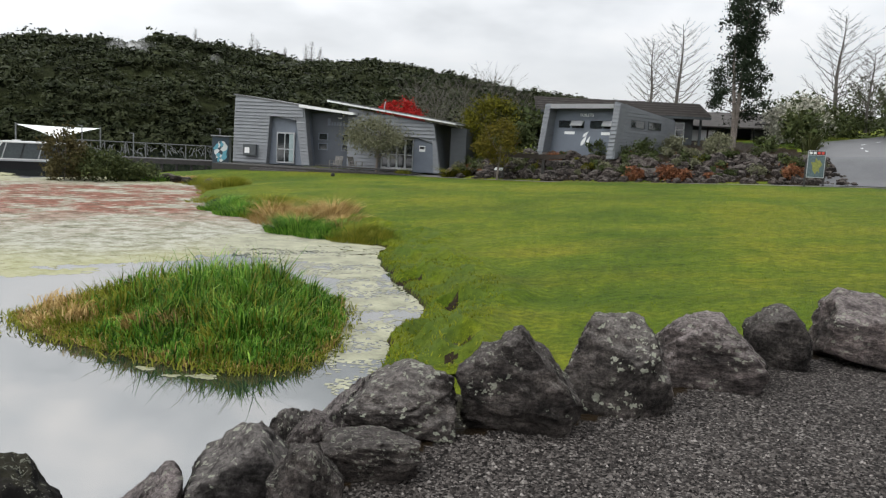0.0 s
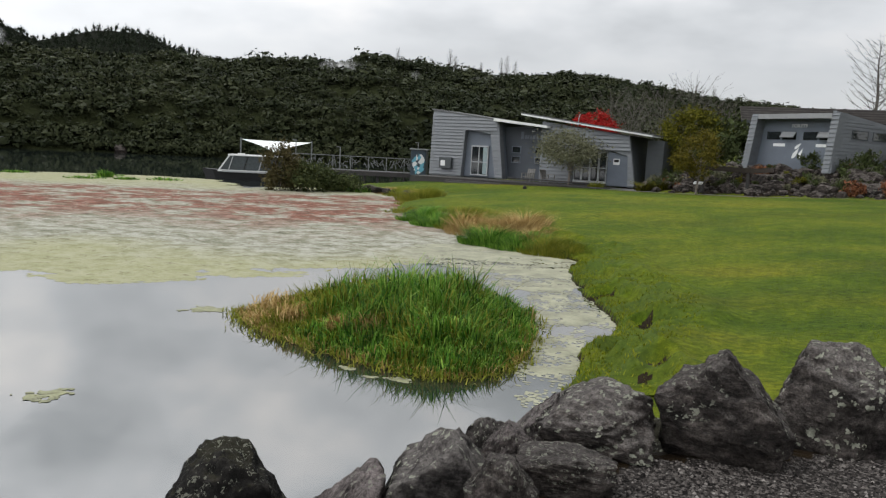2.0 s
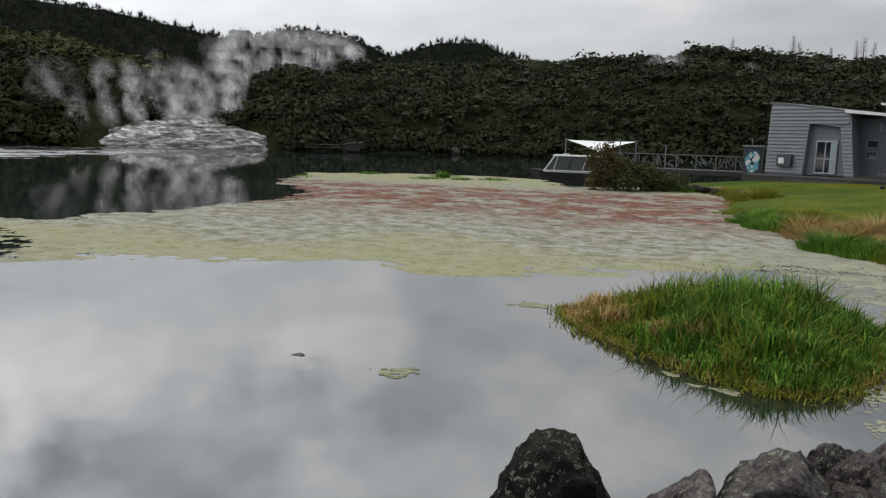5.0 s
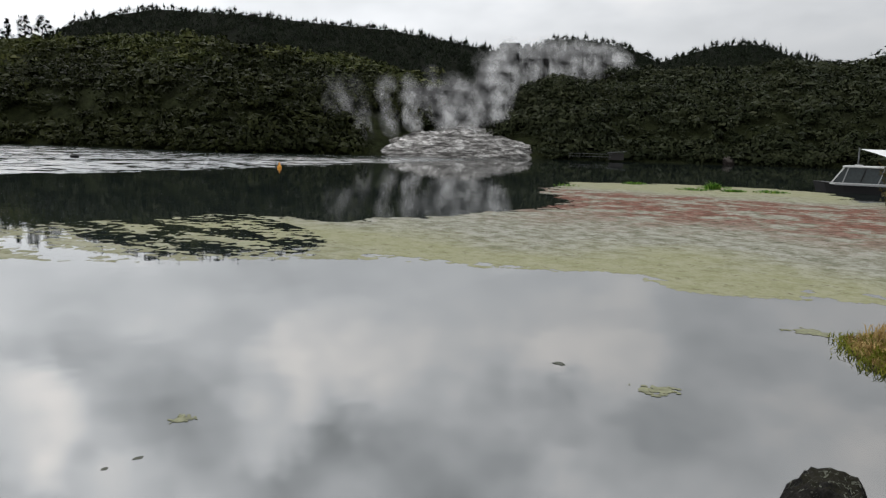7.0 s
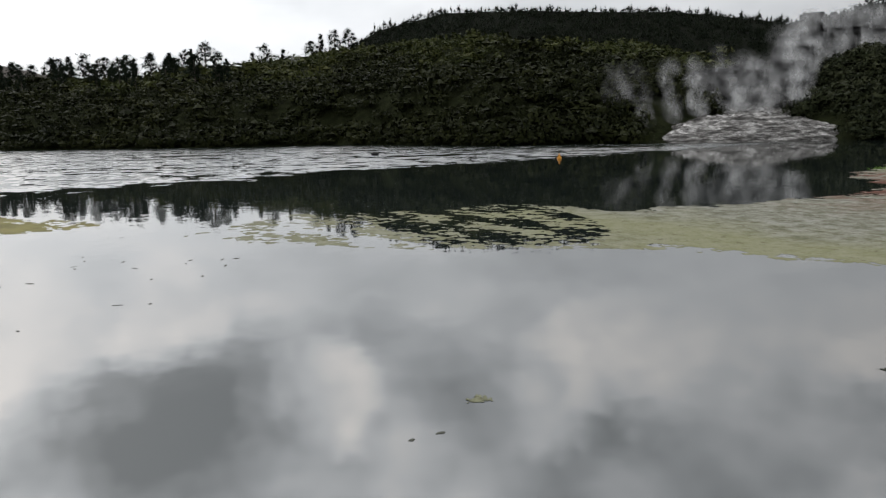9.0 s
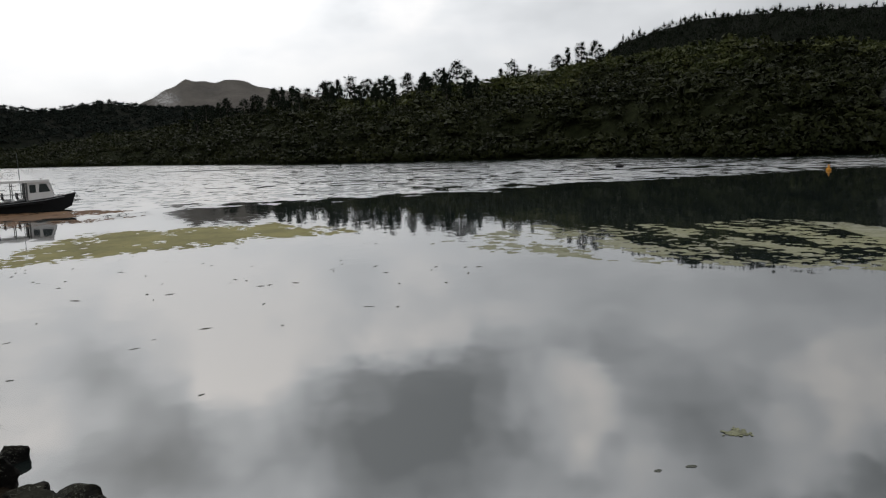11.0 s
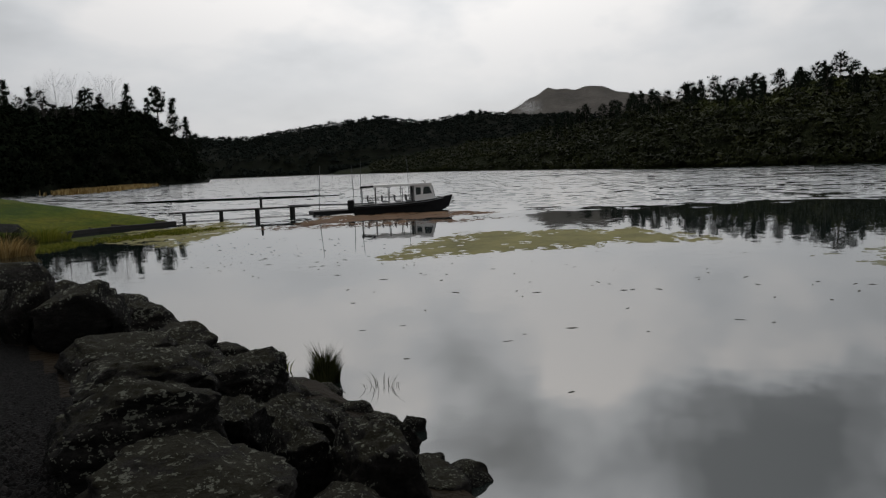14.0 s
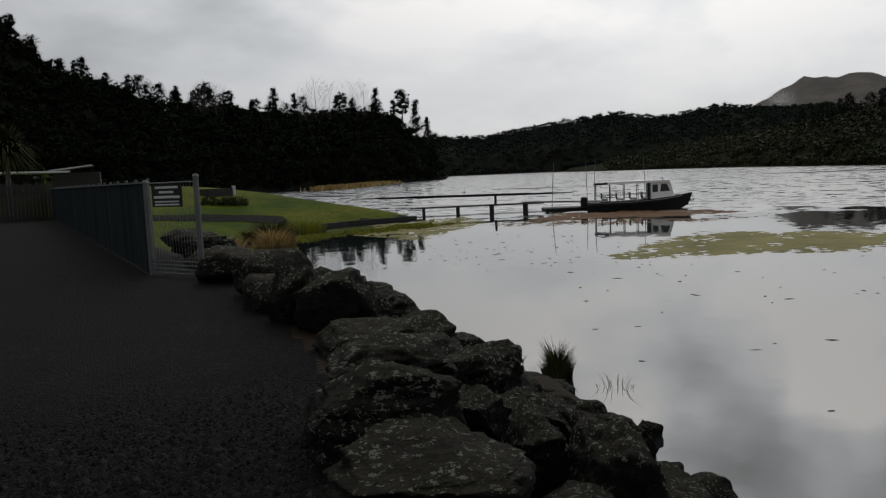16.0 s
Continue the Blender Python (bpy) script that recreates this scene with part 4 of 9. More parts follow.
def plant_forests():
    P, az, r, rnd = on_hill(6100, -14, 56.5, east_foot, 158, 3, 1.1, 700)
    keep = (P[:, 2] > -0.6) & ~((az > 50.3) & (r < 156))
    P, r = P[keep], r[keep]
    P[:, 2] = np.maximum(P[:, 2], 0.0)
    scatter("bush_forest", P, (1.35 + 1.9 * rnd.rand(len(P)) ** 1.8) * (0.85 + 0.35 * smooth(150, 290, r)), BUSH_EAST, FINE_CROWNS,
            "dark olive native bush covering the lakeside hill", "forest", rise=0.28, seed=4, round_light=True)
    P, az, r, rnd = on_hill(5600, 57.5, 127, west_foot, 195, 5, 1.1, 700)
    keep = (P[:, 2] > -0.6) & ~((az < 63.7) & (r < 154))
    P, r, az = P[keep], r[keep], az[keep]
    P[:, 2] = np.maximum(P[:, 2], 0.0)
    foot = west_foot(az)
    size = (1.65 + 2.0 * rnd.rand(len(P)) ** 1.8) * (0.90 + 0.5 * smooth(0, 190, r - foot))
    # paler tree ferns on the upper slope; part of the paleness stands for haze
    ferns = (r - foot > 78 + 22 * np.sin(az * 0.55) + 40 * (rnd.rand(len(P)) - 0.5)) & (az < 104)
    scatter("bush_forest", P[~ferns], size[~ferns], BUSH, FINE_CROWNS,
            "dark green scrub and bush across the lake", "forest", rise=0.28, seed=6, round_light=True)
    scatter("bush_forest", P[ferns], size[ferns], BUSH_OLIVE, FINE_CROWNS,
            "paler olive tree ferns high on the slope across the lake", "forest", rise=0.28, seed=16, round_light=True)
    # thick scrub beside the terrace
    P, az, r, rnd = on_hill(760, 58.0, 69.0, 134, 72, 15, 1.0)
    keep = (P[:, 2] > 0.1) & (r > 144 + 9.5 * np.sqrt(np.clip(1 - ((az - 57) / 6.9) ** 2, 0, 1)))
    P = P[keep]
    scatter("bush_forest", P, 1.3 + 1.5 * rnd.rand(len(P)), BUSH, FINE_CROWNS, "dark scrub growing beside the steaming terrace", "forest", rise=0.28, seed=17, round_light=True)
    P, az, r, rnd = on_hill(620, 46.0, 55.2, 140, 62, 25, 1.2)
    keep = (P[:, 2] > 0.1) & (r > 144 + 9.5 * np.sqrt(np.clip(1 - ((az - 57) / 6.9) ** 2, 0, 1))) & ~((az > 53.8) & (r < 165))
    P = P[keep]
    scatter("bush_forest", P, 1.2 + 1.4 * rnd.rand(len(P)), BUSH_EAST, FINE_CROWNS, "grey-green scrub growing down to the steaming terrace", "forest", rise=0.28, seed=18, round_light=True)
    P, az, r, rnd = on_hill(3300, 29, 88, 330, 104, 7)
    keep = P[:, 2] > 8
    P = P[keep]
    scatter("pine_forest", P, 1.35 + 1.35 * rnd.rand(len(P)) ** 1.6, BUSH_DARK, SPIRES, "dark pine plantation on the back ridge", "forest", rise=-1.25, seed=8)
    P, az, r, rnd = on_hill(4200, 101, 150, 636, 318, 9, 0.8, 500)
    keep = P[:, 2] > -1.2
    P = P[keep]
    P[:, 2] = np.maximum(P[:, 2], 0.0)
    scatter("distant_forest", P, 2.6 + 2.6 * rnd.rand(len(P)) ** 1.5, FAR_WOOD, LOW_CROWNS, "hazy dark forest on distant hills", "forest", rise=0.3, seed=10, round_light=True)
    P, az, r, rnd = on_hill(2900, 138.9, 176, penin_foot, lambda a: penin_foot(a) * 0.36, 11, 1.25, 300)
    keep = P[:, 2] > 0.0
    P, r, az = P[keep], r[keep], az[keep]
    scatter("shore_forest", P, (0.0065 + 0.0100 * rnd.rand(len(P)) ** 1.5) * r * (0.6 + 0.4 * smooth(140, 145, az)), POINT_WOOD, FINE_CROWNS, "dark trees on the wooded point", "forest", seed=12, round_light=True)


plant_forests()


def far_mountain():
    az = np.radians(np.linspace(98, 124, 80))
    el = np.interp(np.degrees(az), [98, 104, 106.5, 108.5, 110.4, 112, 113.8, 115.5, 117.5, 124], [0.5, 4.0, 4.5, 4.8, 5.45, 5.2, 5.4, 4.5, 3.4, 0.4])
    el = el + 0.05 * np.sin(az * 260)
    V, F = [], []
    rows = 14
    for i, (a, e) in enumerate(zip(az, el)):
        for j in range(rows):
            s = j / (rows - 1)
            r = 1900 + 700 * s
            z = math.tan(math.radians(e)) * 2600 * (s ** 1.1) + 8 * math.sin(i * 1.3 + j) * s * (1 - s)
            V.append((-r * math.sin(a), r * math.cos(a), z))
    for i in range(len(az) - 1):
        for j in range(rows - 1):
            a = i * rows + j
            F.append((a, a + 1, a + rows + 1, a + rows))
    m = plain("bare_hill_scrub", (0.085, 0.074, 0.062), 0.95, vary=0.3, scale=0.012, bump=0.5, dist=6, obj=False)
    tagged(mesh_tris("backdrop_mountain", V, F, m, True), "distant brown rounded mountain under low cloud", "mountain", kind="structure")


far_mountain()

# ---- floating mats ----
MAT_MAIN = [(-23, -3), (-27.5, -0.3), (-27.2, 5.3), (-28.7, 8.3), (-25.0, 10.9), (-25.2, 15.9), (-26.8, 22.2), (-30.2, 26.8), (-36.1, 29.5), (-44.4, 40.1),
            (-41, 47), (-34, 51), (-30, 50.2), (-24, 44), (-21, 52), (-15, 47), (-11, 45), (-10, 31.5), (-4.5, 25.5), (-1.0, 21.4), (-2.0, 20.9), (-3.2, 21.0), (-4.4, 20.6), (-4.9, 19.2), (-5.6, 18.2), (-7.3, 15.4), (-8.7, 13.4), (-10.5, 11.8), (-12, 12.5), (-14.2, 10.7),
            (-15.9, 9.3), (-17, 7), (-18, 4.1), (-20, 0)]
MAT_SOUTH = [(-18.5, -14.7), (-21, -12.7), (-24.8, -8.9), (-26.8, -6), (-30.9, -10.4), (-29.4, -13.8), (-28.5, -17.3), (-22, -16)]


def floating_mat(name, poly, cell, density, label, seed, grain=0.2, mat=None):
    xs, ys = [p[0] for p in poly], [p[1] for p in poly]
    X, Y = np.meshgrid(np.arange(min(xs) - 1, max(xs) + 1, cell), np.arange(min(ys) - 1, max(ys) + 1, cell), indexing="ij")
    C = (X[:-1, :-1] + cell / 2, Y[:-1, :-1] + cell / 2)
    rnd = np.random.RandomState(seed)
    d = distance(poly, *C) + 0.5 * wave(*C, 1.1, seed) + 0.25 * wave(*C, 0.37, seed + 1)
    thin = 0.5 + 0.34 * wave(C[0] * 0.55, C[1], 0.55, seed + 2) + 0.28 * wave(C[0], C[1], 0.19, seed + 3) + grain * (rnd.rand(*C[0].shape) - 0.5)
    keep = (d > 0) & (thin < density(C[0], C[1], d))
    keep &= ground_z(C[0], C[1]) < 0.01
    n = X.shape[1]
    ii, jj = np.where(keep)
    F = np.stack([ii * n + jj, (ii + 1) * n + jj, (ii + 1) * n + jj + 1, ii * n + jj + 1], 1)
    used, inv = np.unique(F, return_inverse=True)
    V = np.stack([X.ravel(), Y.ravel(), np.full(X.size, 0.0006 + 0.0006 * (seed % 4))], 1)[used]
    V[:, :2] += (rnd.rand(len(V), 2) - 0.5) * cell * 0.7
    ob = mesh_tris(name, V, inv.reshape(F.shape), mat or DUCKWEED)
    return tagged(ob, label, "water plants", kind="stuff")


def main_density(x, y, d):
    t = np.clip(d * 0.9, 0, 1.2)
    west = smooth(-12, -24, x) * smooth(12, 4, y)          # broken up where it meets the open lake
    cove = smooth(-4, -1.5, x) * smooth(20, 12, y)
    return np.where(west > 0.3, 0.42 + 0.12 * (1 - west), np.where(cove > 0.3, 0.62, 0.50 + 0.52 * t))


# the shallow cove between the sedge island and the lawn, finely broken
MAT_COVE = [(-6.6, 19.2), (-6.2, 22.2), (-4.4, 24.6), (-1.2, 22.4), (-1.0, 21.2), (-1.0, 16), (0.2, 12.7), (-0.3, 9.0), (-1.15, 8.4), (-1.4, 11.0), (-1.7, 13.6), (-2.9, 16.5), (-4.6, 18.6)]
SOUTH_WEED = plain("olive_water_weed", (0.23, 0.21, 0.085), 0.8, vary=0.3, scale=0.5, bump=0.4, obj=False, gloss=0.1)
COVE_WEED = plain("pale_scum_and_duckweed", (0.235, 0.235, 0.165), 0.7, vary=0.35, scale=1.6, bump=0.4, obj=False, gloss=0.25)
BROWN_WEED = plain("brown_water_weed", (0.15, 0.085, 0.045), 0.8, vary=0.35, scale=0.6, bump=0.4, obj=False, gloss=0.1)
floating_mat("duckweed_mat", MAT_MAIN, 0.115, main_density, "pale green duckweed with patches of red water fern", 1, 0.25)
floating_mat("duckweed_mat", MAT_COVE, 0.05, lambda x, y, d: 0.50 + 0.22 * np.clip(d * 0.6, 0, 1) + 0.15 * smooth(14, 19, y), "pale broken duckweed in the shallow cove", 3, 0.6, COVE_WEED)
floating_mat("duckweed_mat", MAT_SOUTH, 0.16, lambda x, y, d: 0.5 + 0.45 * np.clip(d * 0.5, 0, 1), "thin yellow-green mat of floating water weed", 5, 0.4, SOUTH_WEED)
floating_mat("duckweed_mat", [(-33, -26.5), (-30, -29), (-37, -31.8), (-41.5, -25.5), (-40, -21.5), (-36, -22.5)], 0.18, lambda x, y, d: 0.62 + 0.3 * np.clip(d * 0.5, 0, 1), "brown mat of weed beside the boat", 6, 0.4, BROWN_WEED)
floating_mat("duckweed_mat", [(-20.5, -26), (-23.5, -27.2), (-30.2, -31.2), (-33, -36.5), (-26, -36), (-21, -31)], 0.16, lambda x, y, d: 0.50 + 0.40 * np.clip(d * 0.35, 0, 1), "yellow-green weed floating beside the jetty", 9, 0.5, SOUTH_WEED)
floating_mat("duckweed_mat", [(-29, -30.6), (-33, -27.4), (-35.4, -21.0), (-37, -18.5), (-33, -19.6), (-30.4, -23.0), (-27.4, -27.6)], 0.14, lambda x, y, d: 0.36 + 0.22 * np.clip(d * 0.5, 0, 1), "thin brown scraps of weed drifting off the boat", 10, 0.6, BROWN_WEED)


def weed_scraps():
    """Small dark leaves and shreds of weed, drifting apart on the calm water."""
    rnd = np.random.RandomState(77)
    V, F = [], []
    for k in range(185):
        if k < 150:
            x, y = -25.0 + 10.0 * rnd.rand(), -27 + 14 * rnd.rand()
            if abs(y - (1.05 * x + 1.0)) > 6.0:
                continue
        else:
            x, y = -19.5 + 9.0 * rnd.rand(), -13 + 12 * rnd.rand()
        a, n = rnd.rand() * 6.28, len(V)
        l, w = 0.03 + 0.12 * rnd.rand() ** 2, 0.010 + 0.02 * rnd.rand()
        sides = 7
        for i in range(sides):
            q = 6.283 * i / sides
            f = 0.7 + 0.6 * rnd.rand()
            u, v = math.cos(q) * l * f, math.sin(q) * w * f
            V.append((x + u * math.cos(a) - v * math.sin(a), y + u * math.sin(a) + v * math.cos(a), 0.004))
        V.append((x, y, 0.014))
        F += [(n + i, n + (i + 1) % sides, n + sides) for i in range(sides)]
    tagged(mesh_tris("weed_scraps", V, F, SCRAP), "small dark shreds of weed drifting on calm water", "water plants", kind="stuff")


SCRAP = plain("dark_weed_shreds", (0.10, 0.095, 0.07), 0.7, vary=0.4, scale=3, bump=0.4, obj=False, gloss=0.15)
weed_scraps()

# ---- boulders ----


def boulder_mesh(seed, sub=4):
    """An angular weathered rock cut by flat breaks, 1 m along each axis."""
    rnd = random.Random(seed)
    bm = bmesh.new()
    bmesh.ops.create_icosphere(bm, subdivisions=sub, radius=0.5)
    planes = []
    for _ in range(11):
        d = Vector((rnd.gauss(0, 1), rnd.gauss(0, 1), rnd.gauss(0, 0.8))).normalized()
        planes.append((d, rnd.uniform(0.25, 0.41)))
    off = Vector((seed * 3.7, seed * 1.3, 0))
    for v in bm.verts:
        p = v.co.copy()
        p += Vector((noise.noise(p * 2.2 + off), noise.noise(p * 2.2 - off), noise.noise(p * 2.2 + off * 2))) * 0.10
        for d, k in planes:
            e = p.dot(d) - k
            if e > 0:
                p -= d * e * 0.97
        ledge = noise.noise(Vector((p.x * 3, p.y * 3, p.z * 11)) + off)
        crack = abs(noise.noise(p * 5.5 + off))
        n = ledge * 0.034 + noise.noise(p * 7 + off) * 0.024 - max(0, 0.09 - crack) * 0.34 + noise.noise(p * 15 + off) * 0.020 + noise.noise(p * 34 + off) * 0.014
        v.co = p + p.normalized() * n
    lo = [min(v.co[i] for v in bm.verts) for i in range(3)]
    hi = [max(v.co[i] for v in bm.verts) for i in range(3)]
    for v in bm.verts:
        v.co = Vector([(v.co[i] - (lo[i] + hi[i]) / 2) / (hi[i] - lo[i]) for i in range(3)])
    me = bpy.data.meshes.new("boulder")
    for f in bm.faces:
        f.smooth = sub > 3
    bm.to_mesh(me)
    bm.free()
    return me


BOULDERS_FAR = [boulder_mesh(s + 12, 4) for s in range(10)]
for me_ in BOULDERS_FAR:
    me_.materials.append(ROCK_MOSS)
SMALL = [boulder_mesh(30 + s, 2) for s in range(8)]
for me_ in SMALL:
    me_.materials.append(ROCK_GARDEN)


def boulder(k, x, y, z, sx, sy, sz, rz, label, group, meshes=BOULDERS_FAR, tilt=(0, 0), name="boulder"):
    ob = new(name, meshes[k % len(meshes)])
    ob.matrix_basis = pose(x, y, z, tilt[0], tilt[1], rz) @ Matrix.Diagonal((sx, sy, sz, 1))
    return tagged(ob, label, "rock", group)


def slope_cut(xa, za, xb, zb, ny=0.04):
    """The plane over the line from (xa, za) to (xb, zb) of a rock's front, leaning by ny."""
    n = Vector((-(zb - za), 0, xb - xa)).normalized()
    n = (n + Vector((0, ny, 0))).normalized()
    return n, n.dot(Vector((xa, -0.25, za)))


def rock_mesh(seed, cuts=(), sub=4, mat=ROCK, planes=15, strata=1.0):
    """A blocky broken rock, 1 m along each axis, standing on z = 0; x runs along its front."""
    rnd = random.Random(seed * 7 + 3)
    bm = bmesh.new()
    bmesh.ops.create_icosphere(bm, subdivisions=sub, radius=1.0)
    off = Vector((seed * 3.7, seed * 1.3, seed * 0.7))
    flats = [slope_cut(*c) for c in cuts]
    for _ in range(planes if not cuts else planes - 2):
        d = Vector((rnd.gauss(0, 1), rnd.gauss(0, 1), rnd.gauss(0.25, 0.8))).normalized()
        hold = 0.5 * (abs(d.x) ** 1.45 + abs(d.y) ** 1.45 + abs(d.z) ** 1.45) ** (1 / 1.45)
        flats.append((d, hold * rnd.uniform(0.60, 0.84) * (1.2 if cuts and d.y > -0.45 else 1.0)))
    bed = Vector((rnd.uniform(-0.5, 0.5), rnd.uniform(-0.3, 0.3), 1)).normalized()
    for v in bm.verts:
        d = v.co.normalized()
        p = d * 0.5 / (abs(d.x) ** 6 + abs(d.y) ** 6 + abs(d.z) ** 6) ** (1 / 6)
        p += Vector((noise.noise(p * 2.4 + off), noise.noise(p * 2.4 - off), noise.noise(p * 2.4 + off * 2))) * 0.055
        for n, k in flats:
            e = p.dot(n) - k
            if e > 0:
                p -= n * e * 0.98
        layer_ = noise.noise(Vector((p.x * 2.2, p.y * 2.2, p.dot(bed) * 13)) + off)
        crack = abs(noise.noise(p * 4.2 + off * 1.7))
        dent = noise.noise(p * 6 + off) * 0.030 + (0.16 - abs(noise.noise(p * 10 - off))) * 0.050 + noise.noise(p * 21 + off) * 0.020 + noise.noise(p * 40 - off) * 0.012
        p += p.normalized() * (layer_ * 0.026 * strata + dent - max(0, 0.07 - crack) * 0.42 - 0.05 * max(0, noise.noise(p * 3.1 - off * 0.6) - 0.12))
        v.co = p
    lo = [min(v.co[i] for v in bm.verts) for i in range(3)]
    hi = [max(v.co[i] for v in bm.verts) for i in range(3)]
    for v in bm.verts:
        v.co = Vector(((v.co.x - lo[0]) / (hi[0] - lo[0]) - 0.5, (v.co.y - lo[1]) / (hi[1] - lo[1]) - 0.5, (v.co.z - lo[2]) / (hi[2] - lo[2])))
    me = bpy.data.meshes.new("boulder")
    for f in bm.faces:
        f.smooth = True
    bm.to_mesh(me)
    bm.free()
    me.materials.append(mat)
    return me


def wall_rock(x, y, z, w, d, h, rz, seed, label, group, cuts=(), sub=4, mat=ROCK, name="boulder", strata=1.0):
    ob = new(name, rock_mesh(seed, cuts, sub, mat, strata=strata))
    ob.matrix_basis = pose(x, y, z, 0, 0, rz) @ Matrix.Diagonal((w, d, h, 1))
    return tagged(ob, label, "rock", group)


# the boulders between path and lawn: x, y, foot, width, depth, height, turn, kind, flat breaks
PINK, DARKR, LICHEN = ("weathered pinkish-grey lava boulder beside the gravel path", "dark grey layered lava boulder beside the gravel path", "grey lava boulder crusted with pale lichen beside the path")
FRONT = [(-1.42, 3.36, 0.39, 0.60, 0.60, 0.86, 24, PINK, ((-0.5, -0.05, 0.2, 0.47), (0.3, 0.5, 0.5, 0.35))),
         (-0.90, 3.54, 0.69, 0.70, 0.62, 0.75, 14, LICHEN, ((-0.5, -0.2, -0.3, 0.3), (-0.3, 0.25, 0.05, 0.5), (0.1, 0.5, 0.5, 0.05))),
         (-0.54, 3.12, 1.05, 0.35, 0.34, 0.46, 10, DARKR, ((-0.5, 0.05, -0.15, 0.48), (0.15, 0.5, 0.5, 0.15))),
         (-0.30, 3.60, 1.13, 0.49, 0.34, 0.28, 5, DARKR, ((-0.5, 0.35, 0.5, 0.48),)),
         (-0.63, 3.84, 1.02, 0.28, 0.28, 0.38, 9, PINK, ((-0.5, 0.1, 0.1, 0.5),)),
         (-0.78, 4.02, 0.84, 0.25, 0.26, 0.53, 11, LICHEN, ()),
         (-0.56, 4.36, 0.79, 0.43, 0.40, 0.66, 7, PINK, ((-0.5, -0.1, 0.4, 0.5),)),
         (-0.20, 4.27, 1.12, 0.68, 0.58, 0.44, 3, LICHEN, ((-0.5, -0.05, -0.22, 0.34), (-0.25, 0.3, 0.05, 0.5))),
         (0.50, 4.45, 1.10, 0.75, 0.60, 0.68, -7, DARKR, ((-0.5, 0.1, -0.06, 0.5), (-0.02, 0.5, 0.5, -0.12))),
         (1.19, 4.88, 1.12, 0.72, 0.62, 0.69, -14, LICHEN, ((-0.5, -0.12, -0.3, 0.42), (-0.34, 0.42, 0.12, 0.5), (0.1, 0.5, 0.38, 0.22), (0.3, 0.3, 0.5, -0.25))),
         (2.02, 5.58, 1.12, 0.86, 0.66, 0.59, -20, PINK, ((-0.5, 0.08, -0.15, 0.48), (0.08, 0.5, 0.5, -0.15))),
         (2.78, 6.18, 1.12, 0.55, 0.52, 0.56, -24, DARKR, ((-0.5, 0.15, -0.1, 0.5), (0.2, 0.5, 0.5, 0.1))),
         (3.62, 6.30, 1.12, 0.98, 0.78, 0.68, -30, PINK, ((-0.5, 0.25, -0.3, 0.5), (0.0, 0.5, 0.5, 0.15))),
         (4.55, 6.75, 1.10, 0.95, 0.8, 0.62, -20, DARKR, ()), (5.5, 7.05, 1.10, 0.9, 0.75, 0.6, -10, PINK, ())]
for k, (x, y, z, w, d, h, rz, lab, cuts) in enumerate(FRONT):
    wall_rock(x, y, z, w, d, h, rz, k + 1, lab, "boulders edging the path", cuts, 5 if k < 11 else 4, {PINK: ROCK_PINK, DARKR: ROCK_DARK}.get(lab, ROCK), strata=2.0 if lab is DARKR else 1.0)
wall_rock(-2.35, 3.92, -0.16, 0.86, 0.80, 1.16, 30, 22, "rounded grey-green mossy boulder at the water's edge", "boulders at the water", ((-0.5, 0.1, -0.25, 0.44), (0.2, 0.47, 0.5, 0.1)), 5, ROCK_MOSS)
MOSSY = [(-1.75, 4.0, -0.2, 0.7, 0.6, 0.5, -30), (-1.25, 4.45, 0.2, 0.6, 0.6, 0.5, 60), (-1.0, 4.95, 0.25, 0.6, 0.6, 0.45, -15), (-0.5, 5.1, 0.4, 0.6, 0.5, 0.55, 70), (0.2, 5.2, 0.6, 0.6, 0.5, 0.5, 0),
         (-2.9, 2.8, -0.3, 0.9, 0.8, 0.7, 10), (-3.3, 1.9, -0.3, 0.9, 0.9, 0.6, 66), (-3.1, 0.8, -0.2, 0.9, 0.9, 0.7, 20), (-3.5, -0.6, -0.3, 0.9, 0.8, 0.6, -20), (-3.3, -1.6, -0.2, 1.0, 0.9, 0.6, 50),
         (-2.6, 1.7, 0.6, 0.8, 0.7, 0.6, 80), (-2.7, 0.0, 0.6, 0.8, 0.7, 0.6, 15), (-2.7, -1.0, 0.6, 0.7, 0.7, 0.6, 35), (-0.05, 6.0, 0.45, 0.5, 0.45, 0.3, 30)]
for k, (x, y, z, w, d, h, rz) in enumerate(MOSSY):
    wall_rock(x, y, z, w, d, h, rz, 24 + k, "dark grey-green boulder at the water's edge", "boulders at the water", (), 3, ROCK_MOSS)
